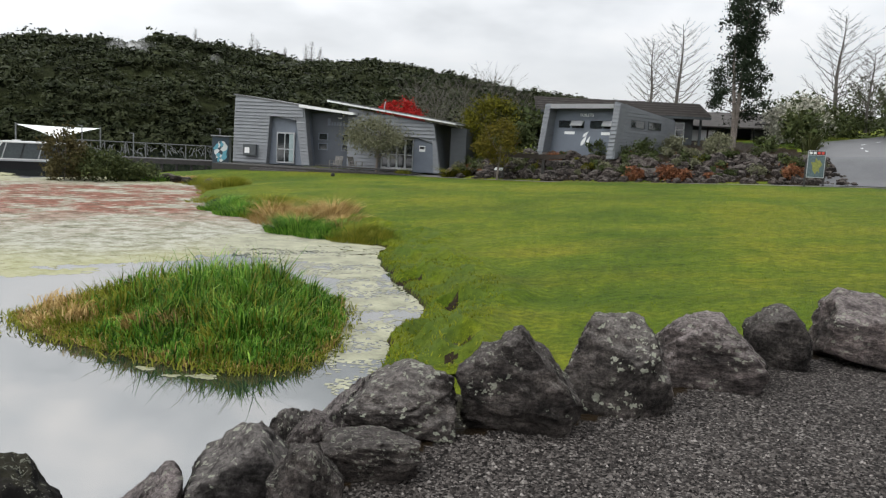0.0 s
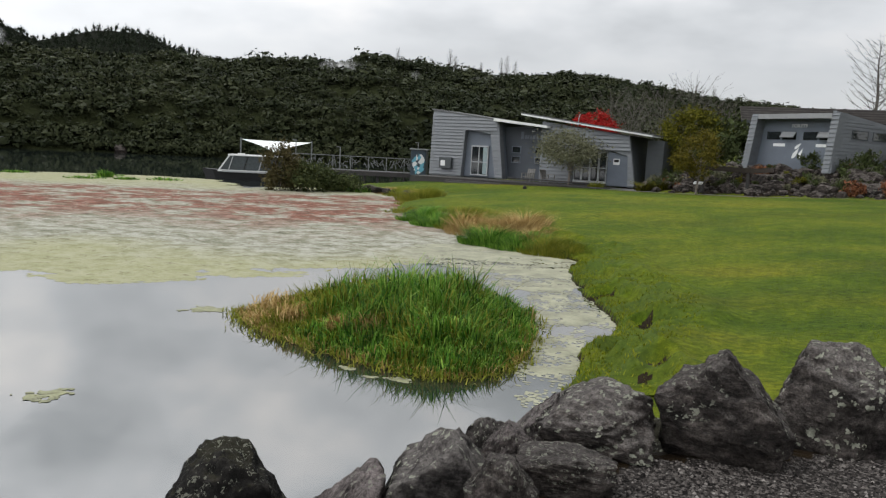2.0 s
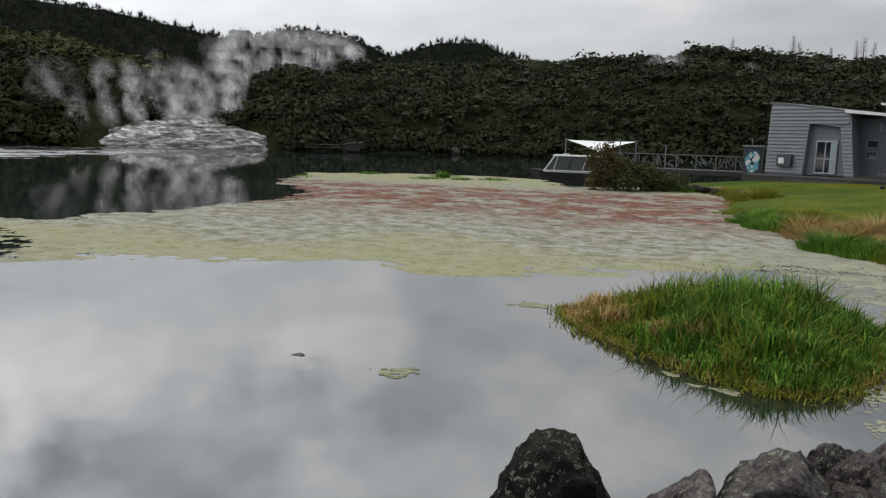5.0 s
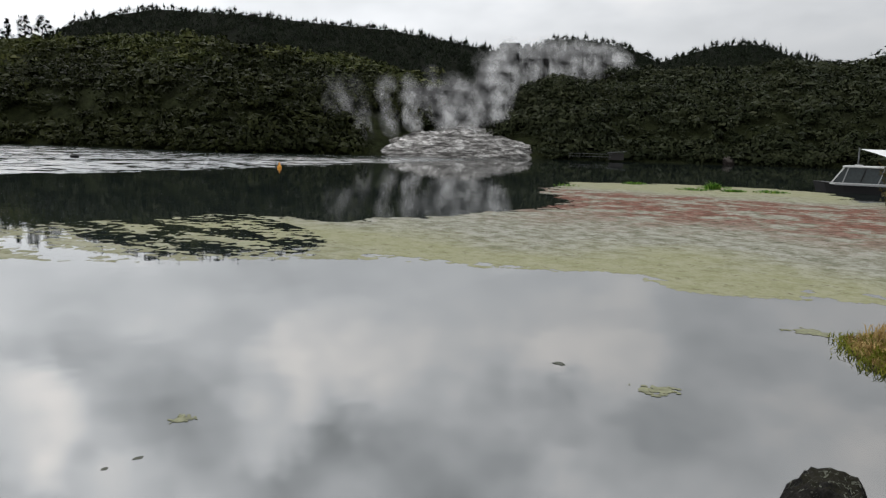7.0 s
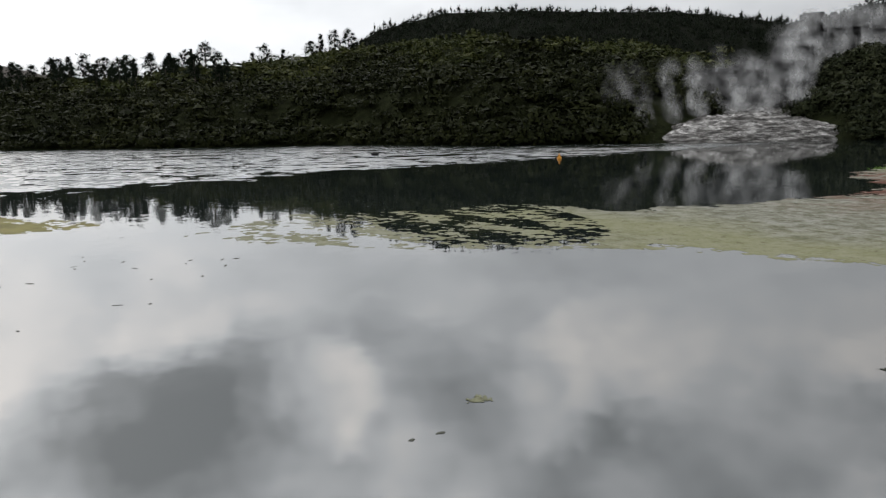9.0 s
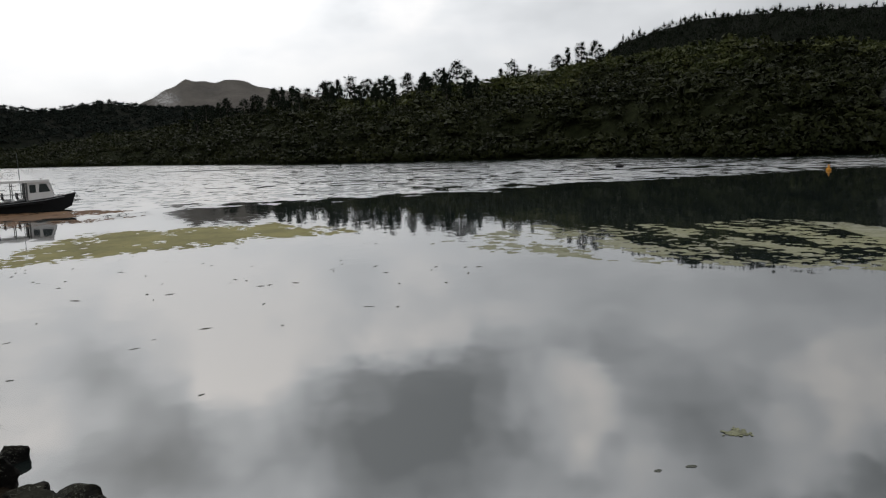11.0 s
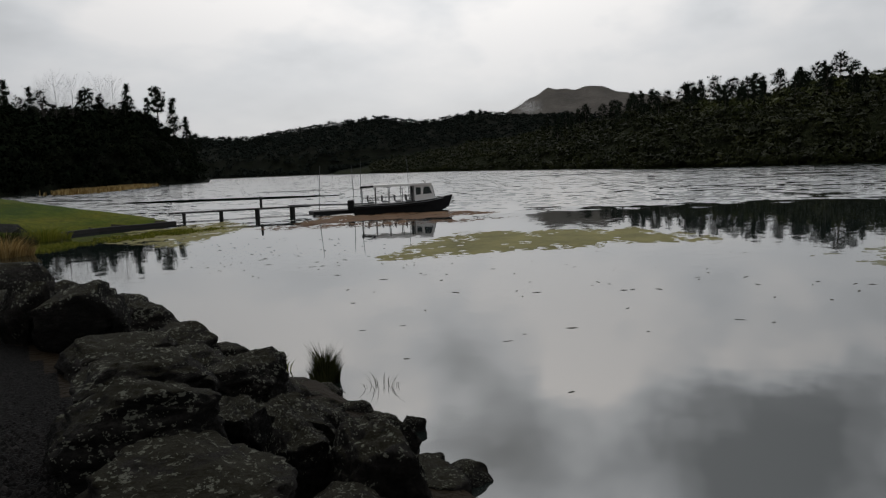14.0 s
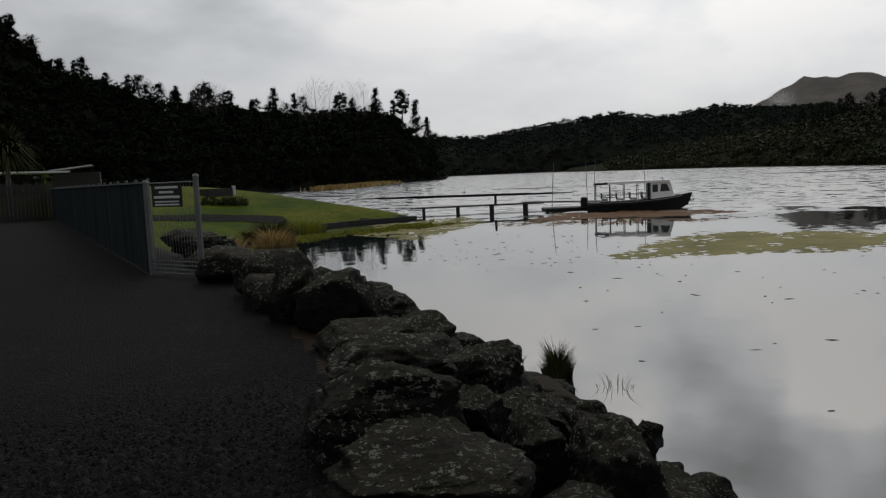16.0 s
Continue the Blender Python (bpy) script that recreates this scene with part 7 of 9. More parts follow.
# ---- the rock garden ----
def rock_garden():
    rnd = random.Random(12)
    k = 0
    for i in range(205):
        u = rnd.random()
        x = -0.2 + 20.4 * u
        line = 48.8 - 0.56 * max(0, x - 1)
        b = rnd.random() ** 0.9
        y = line + 0.4 + 3.6 * b
        s = (0.35 + 0.75 * rnd.random() ** 1.7) * (1.25 if 4 < x < 12 else 1.0)
        z = gz(x, y) - 0.06
        boulder(k, x, y, z, s * 1.2, s, s * 0.85, rnd.uniform(0, 180), "brown-grey boulder in the rock garden", "boulders of the rock garden", SMALL, (rnd.uniform(-15, 15), rnd.uniform(-15, 15)))
        k += 1


rock_garden()


def garden_rubble():
    """Smaller stones that fill the heap between the boulders."""
    rnd = np.random.RandomState(33)
    n = 640
    x = -0.2 + 20.6 * rnd.rand(n)
    y = 48.9 - 0.56 * np.maximum(0, x - 1) - 0.35 + 4.0 * rnd.rand(n) ** 1.15
    P = np.stack([x, y, ground_z(x, y)], 1)
    temps = []
    for me in SMALL[:5]:
        tv = np.array([v.co[:] for v in me.vertices])
        temps.append((tv, np.array([p.vertices[:] for p in me.polygons]), tv))
    scatter("garden_rubble", P, 0.18 + 0.34 * rnd.rand(n) ** 1.6, ROCK_GARDEN, temps, "heaped brown-grey stones filling the rock garden", "rocks", rise=0.1, seed=34)


garden_rubble()


# ---- trees and shrubs ----
def leaf_cloud(n, rx, ry, rz, size, seed, clumps=26, hollow=0.55, spread=0.22):
    """Leaves gathered in clumps inside an uneven egg."""
    rnd = np.random.RandomState(seed)
    c = rnd.randn(clumps, 3)
    c /= np.linalg.norm(c, axis=1, keepdims=True)
    c *= (hollow + (1 - hollow) * rnd.rand(clumps, 1))
    k = rnd.randint(0, clumps, n)
    p = c[k] + rnd.randn(n, 3) * spread * (0.6 + 0.8 * rnd.rand(clumps))[k][:, None]
    p *= np.array([rx, ry, rz])
    d = rnd.randn(n, 3, 3) * size
    V = (p[:, None, :] + d).reshape(-1, 3)
    return V, np.arange(n * 3).reshape(-1, 3)


def leafy(name, label, category, x, y, h, rx, rz, mat, n, size, seed, trunk=0.09, z=None, clumps=26, ry=None, group="", low=0.25, stems=1, hollow=0.55, spread=0.22):
    z = gz(x, y) if z is None else z
    t = thing(name, label, category, (x, y, z), 0, group)
    rnd = random.Random(seed)
    bm = bmesh.new()
    cz = h - rz
    for s in range(stems):
        ox = rnd.uniform(-0.15, 0.15) * stems
        add_tube(bm, [(ox * 0.3, 0, -0.1), (ox, 0.03, h * 0.3), (ox * 1.5, -0.04, h * 0.55), (ox * 2, 0.0, h * 0.85)], [trunk, trunk * 0.8, trunk * 0.55, trunk * 0.15])
    for k in range(7):
        a = rnd.uniform(0, 6.28)
        s = h * rnd.uniform(low, 0.55)
        e = (rx * 0.75 * math.cos(a), rx * 0.75 * math.sin(a), min(h * 0.95, s + rz * rnd.uniform(0.5, 1.1)))
        add_tube(bm, [(0, 0, s), (e[0] * 0.55, e[1] * 0.55, (s + e[2]) / 2), e], [trunk * 0.45, trunk * 0.3, trunk * 0.1], 5)
    part("trunk", bm, BARK, t)
    V, F = leaf_cloud(n, rx, ry or rx, rz, size, seed, clumps, hollow, spread)
    V[:, 2] += cz
    c = mesh_tris("crown", V, F, mat)
    c.parent = t
    return t


OLIVE = foliage("yellow_olive_leaves", [(0.08, (0.016, 0.020, 0.003)), (0.4, (0.055, 0.058, 0.006)), (0.7, (0.115, 0.105, 0.010)), (0.94, (0.20, 0.16, 0.018))])
OLIVE_BROWN = foliage("brownish_olive_leaves", [(0.08, (0.020, 0.020, 0.004)), (0.4, (0.062, 0.056, 0.008)), (0.7, (0.120, 0.096, 0.014)), (0.94, (0.20, 0.15, 0.025))])
GREYGREEN = foliage("grey_green_leaves", [(0.05, (0.055, 0.06, 0.035)), (0.5, (0.11, 0.112, 0.07)), (0.95, (0.18, 0.175, 0.12))])
RED = foliage("red_blossom", [(0.05, (0.12, 0.006, 0.006)), (0.5, (0.30, 0.012, 0.012)), (0.95, (0.48, 0.05, 0.04))])
GUM = foliage("dark_gum_leaves", [(0.05, (0.008, 0.014, 0.009)), (0.5, (0.016, 0.024, 0.014)), (0.95, (0.03, 0.038, 0.024))])
MIDGREEN = foliage("shrub_leaves", [(0.05, (0.018, 0.026, 0.010)), (0.5, (0.042, 0.055, 0.020)), (0.95, (0.085, 0.09, 0.035))])
PALE_LEAF = foliage("pale_blossom_shrub", [(0.05, (0.05, 0.055, 0.035)), (0.4, (0.18, 0.18, 0.14)), (0.8, (0.50, 0.49, 0.44))])
RUST = foliage("rust_red_shrub", [(0.05, (0.055, 0.022, 0.012)), (0.5, (0.14, 0.058, 0.030)), (0.95, (0.25, 0.13, 0.07))])
TWIG = plain("grey_winter_twigs", (0.075, 0.067, 0.060), 0.9, vary=0.2, scale=5, bump=0.3)

leafy("round_tree", "dense yellow-green rounded tree behind the rock garden", "tree", 3.1, 55.0, 4.9, 2.15, 2.0, OLIVE, 14000, 0.065, 1, clumps=60, spread=0.13, hollow=0.75, z=1.6)
leafy("small_tree", "small yellow-green tree at the edge of the path", "tree", 2.95, 46.2, 3.6, 1.35, 1.35, OLIVE_BROWN, 7000, 0.045, 2, 0.06, clumps=46, spread=0.13)
leafy("round_tree", "dark green bushy tree beside the toilet block", "tree", 5.2, 56.0, 4.3, 2.0, 1.9, MIDGREEN, 3000, 0.13, 3, z=2.2)
leafy("round_tree", "dark green bushy tree beside the toilet block", "tree", 4.4, 52.5, 2.7, 1.2, 1.2, MIDGREEN, 1800, 0.09, 4, z=2.2)
leafy("grey_tree", "small grey-green tree with twisted stems on the lawn", "tree", -4.72, 50.7, 3.5, 2.0, 1.15, GREYGREEN, 9000, 0.05, 5, 0.07, clumps=46, stems=2)
leafy("red_tree", "bright red flowering tree behind the roof", "tree", -4.9, 74.8, 6.5, 2.15, 1.45, RED, 7500, 0.065, 6, z=0.8, clumps=70, hollow=0.82, spread=0.11)
def tall_gum(x, y, z, h, seed):
    t = thing("tall_gum", "tall dark gum tree with a ragged leaning crown", "tree", (x, y, z))
    rnd = np.random.RandomState(seed)
    bm = bmesh.new()
    VV = []
    for top, bend in ((1.0, 0.35), (0.72, -0.55)):
        add_tube(bm, [(0, 0, -0.2), (bend * 0.3, 0, h * top * 0.35), (bend * 0.8, 0.1, h * top * 0.7), (bend, 0, h * top)], [0.17, 0.13, 0.08, 0.02])
    for i in range(34):
        u = (i + rnd.rand()) / 34
        a = i * 2.4 + rnd.rand()
        zc = h * (0.22 + 0.78 * u)
        reach = (0.55 + 1.25 * rnd.rand()) * (1.25 - 0.75 * u) * (0.75 + 0.5 * math.sin(u * 9))
        c = np.array([0.3 * u + math.cos(a) * reach, math.sin(a) * reach, zc])
        add_tube(bm, [(0.25 * u, 0, zc - 0.5), (c[0] * 0.6, c[1] * 0.6, zc - 0.25), tuple(c)], [0.05, 0.03, 0.012], 5)
        q = 0.62 + 0.40 * rnd.rand()
        v, _ = leaf_cloud(520, q, q, q * 0.8, 0.070, seed * 50 + i, 7, 0.3, 0.30)
        VV.append(v + c)
    part("trunk", bm, BARK, t)
    V = np.vstack(VV)
    c = mesh_tris("crown", V, np.arange(len(V)).reshape(-1, 3), GUM)
    c.parent = t
    return t


tall_gum(19.3, 52.6, 3.6, 11.8, 7)
for k, (x, y, h, r, mat) in enumerate(((26.0, 57.5, 2.9, 1.7, PALE_LEAF), (23.4, 54.5, 2.8, 1.3, PALE_LEAF), (29.5, 62.5, 3.2, 2.2, MIDGREEN), (26.8, 60.0, 3.4, 2.4, MIDGREEN), (33.5, 66.0, 2.6, 2.0, MIDGREEN),
                                       (37.0, 68.5, 5.4, 2.6, MIDGREEN), (40.5, 66, 6.2, 2.8, MIDGREEN), (23.0, 50.0, 2.4, 1.3, MIDGREEN), (36, 60, 4.5, 2.4, MIDGREEN), (31, 68, 3.0, 2.2, MIDGREEN))):
    leafy("shrub", "pale flowering shrub beside the road" if mat is PALE_LEAF else "dark evergreen shrub beside the road", "shrub", x, y, h, r, h * 0.52, mat, 2600, 0.10, 40 + k, 0.06, low=0.1, group="shrubs beside the road")
rs_ = random.Random(7)
for k in range(110):
    x = rs_.uniform(-0.3, 20)
    y = 48.9 - 0.56 * max(0, x - 1) + rs_.uniform(0.5, 4.6)
    mat = rs_.choice([MIDGREEN, MIDGREEN, OLIVE, GREYGREEN, RUST]) if not 9 < x < 14 else rs_.choice([MIDGREEN, RUST, GREYGREEN])
    h = rs_.uniform(0.25, 0.65)
    lab = {"rust_red_shrub": "low rust-red shrub among the garden rocks", "grey_green_leaves": "grey-green tussock among the garden rocks"}.get(mat.name, "low green shrub among the garden rocks")
    leafy("garden_shrub", lab, "shrub", x, y, h, h * 0.7, h * 0.5, mat, 420, 0.05, 100 + k, 0.02, clumps=12, low=0.1, group="shrubs of the rock garden")
for k, (x, y, r, mat) in enumerate(((10.6, 43.6, 0.6, RUST), (12.2, 42.9, 0.7, RUST), (13.0, 42.6, 0.5, RUST), (18.0, 40.2, 0.6, RUST), (9.2, 47.6, 0.8, MIDGREEN), (12.5, 48.2, 0.85, MIDGREEN), (14.6, 49.6, 0.9, GREYGREEN), (17.2, 48.8, 0.95, GREYGREEN),
                                       (11.2, 46.2, 0.9, MIDGREEN), (16, 46, 1.0, GREYGREEN), (19.5, 47.5, 0.9, MIDGREEN))):
    leafy("garden_shrub", "rust-red grassy shrub at the garden's edge" if mat is RUST else "dense shrub below the weatherboard wall", "shrub", x, y, r * 1.2, r * 0.85, r * 0.6, mat, 1000, 0.06, 200 + k, 0.03, clumps=18, low=0.1, group="shrubs of the rock garden")
for k, (x, y) in enumerate(((0.2, 49.2), (1.2, 49.6))):
    tuft("fern_tussock", x, y, 0.5, 260, 0.7, OLIVE, "arching pale fern beside the path", 300 + k, 1.4, None, 0.06)
tuft("flax", 20.8, 44.6, 0.35, 140, 1.7, RUSH, "dark spiky flax at the end of the rock garden", 310, 0.6, None, 0.07)
tuft("shore_grass", -2.9, 50.6, 0.5, 300, 0.55, SEDGE_OLIVE, "pale tussock beside the deck", 311, 0.8, None, 0.03)


def bare_tree(x, y, z, h, seed, label, width=0.22, up=0.75):
    t = thing("bare_tree", label, "tree", (x, y, z), 0, "bare winter trees")
    rnd = random.Random(seed)
    bm, tw = bmesh.new(), bmesh.new()
    trunk = [(0.12 * math.sin(k * 0.9 + seed), 0.1 * math.cos(k * 1.3), h * k / 8) for k in range(9)]
    add_tube(bm, trunk, [width * (1 - k / 8.6) for k in range(9)], 7)
    n = 52
    for k in range(n):
        s = 0.14 + 0.82 * k / n
        a = k * 2.4 + rnd.uniform(-0.4, 0.4)
        shape = (1 - s) ** 0.7 * 0.55 if up > 1.5 else math.sin(math.pi * min(1, 0.12 + 0.88 * s)) ** 0.6
        l = h * 0.30 * shape * rnd.uniform(0.6, 1.2) + 0.2
        o = Vector((0.12 * math.sin(s * 7.2 + seed), 0, h * s))
        pts = [o]
        for q in range(1, 5):
            pts.append(o + Vector((math.cos(a) * l * q / 4, math.sin(a) * l * q / 4, l * up * (q / 4) ** 1.4 + rnd.uniform(-0.08, 0.08) * l)))
        add_tube(bm, pts, [max(0.010, width * 0.20 * (1 - s)) * (1 - 0.2 * q) + 0.005 for q in range(5)], 4)
        for j in range(9):
            f = rnd.uniform(0.2, 1.0)
            i = min(3, int(f * 4))
            p = pts[i].lerp(pts[i + 1], f * 4 - i)
            b = a + rnd.uniform(-1.3, 1.3)
            q = l * rnd.uniform(0.16, 0.34)
            e = p + Vector((math.cos(b) * q, math.sin(b) * q, q * rnd.uniform(0.2, 1.0)))
            add_tube(tw, [p, e], [0.012, 0.006], 3)
    part("trunk", bm, TWIG, t)
    tagged(part("twig_spray", tw, TWIG, t), kind="stuff")
    return t


bare_tree(20.9, 72.0, 6.0, 9.3, 3, "bare winter tree with upswept branches behind the roof")
bare_tree(18.6, 73.0, 6.0, 8.0, 5, "bare winter tree with upswept branches behind the roof", 0.18)
bare_tree(30.9, 62.8, 5.6, 9.4, 8, "tall bare winter tree beside the road")
bare_tree(34.5, 64.5, 6.0, 6.8, 9, "bare winter tree beside the road", 0.15)
for k, (x, y) in enumerate(((-1.5, 84), (1.5, 88), (4.5, 86), (8, 90), (-4, 92))):
    bare_tree(x, y, 1.2, 8.0 + k % 3, 20 + k, "bare pale winter tree behind the buildings", 0.13, 1.3)


# ---- the map board, long carved canoe on posts, labels ----
def map_board():
    c = thing("map_board", "colourful visitor map on a post-mounted board", "sign", (18.1, 38.0, gz(18.1, 38.0)), -25)
    c.matrix_basis = c.matrix_basis @ Matrix.Diagonal((0.8, 0.9, 0.95, 1))
    for x in (-0.55, 0.5):
        part("post", box(x - 0.06, x + 0.06, -0.05, 0.07, -0.2, 1.45), TIMBER_DARK, c)
    b = part("board", box(-0.5, 0.5, -0.11, -0.05, 0.45, 1.85, 0.01), ALU, c)
    part("map_sea", box(-0.46, 0.46, -0.118, -0.112, 0.50, 1.60), plain("map_blue", (0.045, 0.075, 0.085), 0.4, vary=0.4, scale=9), b)
    g = bmesh.new()
    g.faces.new([g.verts.new((0.36 * (0.75 + 0.3 * math.sin(2.3 * k)) * math.cos(k * 0.449) + 0.03, -0.121, 1.06 + 0.46 * (0.75 + 0.25 * math.cos(3.1 * k)) * math.sin(k * 0.449))) for k in range(14)])
    part("map_land", g, plain("map_yellow", (0.14, 0.15, 0.025), 0.4, vary=0.4, scale=9), b)
    part("heading", box(-0.46, 0.46, -0.119, -0.112, 1.62, 1.82), BLACK, b)
    for k in range(4):
        part("heading_bar", box(-0.42 + 0.22 * k, -0.26 + 0.22 * k, -0.124, -0.12, 1.66, 1.78), plain("sign_red", (0.42, 0.03, 0.02), 0.4) if k > 1 else WHITE, b)
    return c


map_board()
c_ = thing("canoe_display", "long dark carved timber canoe resting on two posts", "canoe", (4.9, 46.6, gz(4.9, 46.2) + 0.25), -20)
bm = bmesh.new()
n_ = 12
prev = None
for k_ in range(n_ + 1):
    t_ = k_ / n_
    x_ = -2.0 + 4.2 * t_
    w_ = 0.30 * math.sin(math.pi * min(1, 0.06 + 0.9 * t_)) ** 0.6
    z_ = 1.15 + 0.28 * max(0, t_ - 0.8) * 2 + 0.05 * (1 - t_)
    ring = [bm.verts.new((x_, -w_, z_ + 0.16)), bm.verts.new((x_, -w_ * 0.7, z_ - 0.1)), bm.verts.new((x_, w_ * 0.7, z_ - 0.1)), bm.verts.new((x_, w_, z_ + 0.16)), bm.verts.new((x_, 0, z_ + 0.06))]
    if prev:
        for a_ in range(5):
            bm.faces.new((prev[a_], prev[(a_ + 1) % 5], ring[(a_ + 1) % 5], ring[a_]))
    else:
        bm.faces.new(ring)
    prev = ring
bm.faces.new(prev[::-1])
bmesh.ops.recalc_face_normals(bm, faces=bm.faces[:])
part("hull", bm, plain("red_brown_timber", (0.028, 0.020, 0.017), 0.7, vary=0.3, scale=3), c_)
for x_ in (-1.6, 0.9):
    part("post", box(x_ - 0.08, x_ + 0.08, -0.08, 0.08, -0.2, 1.05), TIMBER_DARK, c_)
c_ = thing("label_stand", "small white information label on a low stand", "sign", (3.2, 46.7, gz(3.2, 46.7)), -20)
part("post", tube([(0, 0, -0.1), (0, 0, 0.55)], 0.03), BLACK, c_)
part("plate", box(-0.25, 0.25, -0.16, 0.16, 0.55, 0.58, m=pose(0, 0, 0.15, 25, 0, 0)), WHITE, c_)
c_ = thing("bird_box_post", "short dark bollard light on the lawn", "bollard", (-6.9, 46.6, gz(-6.9, 46.6)), 0)
part("post", tube([(0, 0, -0.05), (0, 0, 0.12), (0, 0, 0.2)], [0.12, 0.13, 0.06], 10), BLACK, c_)

# ---- the boat landing beside the visitor centre ----
def landing():
    d = thing("landing_deck", "long timber landing on piles over the water", "jetty", (-28.9, 58.6, 0.0), 15)
    for k in range(14):
        part("deck_board", box(-0.3, 11.6, -0.6 + 0.17 * k, -0.45 + 0.17 * k, 0.92, 0.98), DECK, d)
    part("edge_beam", box(-0.3, 11.6, -0.72, -0.62, 0.62, 0.95), TIMBER_DARK, d)
    for k in range(11):
        x = 0.2 + 1.1 * k
        part("pile", tube([(x, -0.45, -1.0), (x, -0.45, 0.9)], 0.11, 8), TIMBER_DARK, d)
    r = thing("railing", "grey metal railing with mesh and leafy pattern panels", "railing", (-28.9, 58.6, 0.98), 15)
    part("top_rail", box(-0.3, 11.6, -0.58, -0.50, 1.14, 1.20), STEEL, r)
    part("bottom_rail", box(-0.3, 11.6, -0.56, -0.52, 0.06, 0.10), STEEL, r)
    for k in range(9):
        x = -0.25 + 1.47 * k
        part("post", box(x - 0.035, x + 0.035, -0.58, -0.50, 0, 1.14), STEEL, r)
    rnd = random.Random(3)
    for k in range(8):
        p = bmesh.new()
        x0 = -0.2 + 1.47 * k
        for j in range(13):
            a = (x0 + rnd.uniform(0.05, 1.4), -0.54, rnd.uniform(0.12, 1.1))
            b = (min(x0 + 1.42, max(x0 + 0.05, a[0] + rnd.uniform(-0.5, 0.5))), -0.54, rnd.uniform(0.12, 1.1))
            add_tube(p, [a, ((a[0] + b[0]) / 2, -0.54, (a[2] + b[2]) / 2 + 0.1), b], rnd.uniform(0.012, 0.035), 4)
        part("pattern_panel", p, STEEL, r)
    for x, h in ((0.9, 2.3), (4.6, 1.9), (11.1, 2.6)):
        l = thing("lamp_post", "thin grey lamp post on the landing", "lamp post", (*(pose(-28.9, 58.6, 0, 0, 0, 15) @ Vector((x, 0.6, 0.98))),), 15, "lamp posts of the landing")
        part("pole", tube([(0, 0, 0), (0, 0, h)], [0.06, 0.045], 8), STEEL, l)
        part("arm", box(-0.3, 0.05, -0.03, 0.03, h - 0.06, h), STEEL, l)


landing()


def shade_sail():
    s = thing("shade_sail", "white three-cornered shade sail stretched between posts", "shade sail", (-30, 60, 0))
    A, B, C = Vector((-33.0, 58.9, 3.1)), Vector((-28.9, 57.0, 2.1)), Vector((-28.2, 62.6, 3.1))
    O = Vector((-30, 60, 0))
    bm = bmesh.new()
    n = 8
    g = {}
    for i in range(n + 1):
        for j in range(n + 1 - i):
            a, b = i / n, j / n
            c = 1 - a - b
            m = (A + B + C) / 3
            p = A * a + B * b + C * c
            edge = 27 * a * b * c
            pull = 0.30 * (1 - edge) * min(1, 4 * (a * b + b * c + a * c))
            p = p.lerp(m, pull * 0.5)
            p.z -= 0.15 * edge
            g[i, j] = bm.verts.new(p - O)
    for i in range(n):
        for j in range(n - i):
            bm.faces.new((g[i, j], g[i + 1, j], g[i, j + 1]))
            if j < n - i - 1:
                bm.faces.new((g[i + 1, j], g[i + 1, j + 1], g[i, j + 1]))
    part("sail", bm, plain("white_sailcloth", (0.70, 0.72, 0.72), 0.7, vary=0.05), s, smooth=True)
    for p in (A, B, C):
        q = p - O
        part("post", tube([(q.x, q.y, 0.3), (q.x, q.y, q.z + 0.1)], 0.06, 8), STEEL, s)


shade_sail()


def mural_kiosk():
    k = thing("mural_kiosk", "small kiosk painted with a blue and white splash mural", "kiosk", (-17.9, 58.6, 0.85), 10)
    part("body", box(0, 1.25, 0, 1.6, -0.9, 2.1), WALL_DARK, k)
    part("roof", box(-0.1, 1.4, -0.12, 1.75, 2.1, 2.18), ALU, k)
    blue = plain("mural_teal", (0.08, 0.26, 0.34), 0.6)
    dark = plain("mural_navy", (0.015, 0.03, 0.045), 0.6)
    part("mural_field", box(0.05, 1.2, -0.02, -0.004, -0.2, 2.0), dark, k)
    rnd = random.Random(2)
    for i in range(9):
        b = bmesh.new()
        a0 = i * 0.7
        cx, cz, r = 0.62 + 0.28 * math.cos(a0), 1.0 + 0.55 * math.sin(a0), rnd.uniform(0.16, 0.3)
        b.faces.new([b.verts.new((min(1.18, max(0.07, cx + r * (0.6 + 0.5 * math.sin(q * 2.1 + i)) * math.cos(q * 0.628))), -0.024 - 0.0004 * i, min(1.98, max(-0.15, cz + 1.4 * r * math.sin(q * 0.628))))) for q in range(10)])
        part("mural_splash", b, WHITE if i % 2 else blue, k)


mural_kiosk()
GLASS_BOAT = plain("dark_boat_glass", (0.05, 0.06, 0.065), 0.15, vary=0.15)


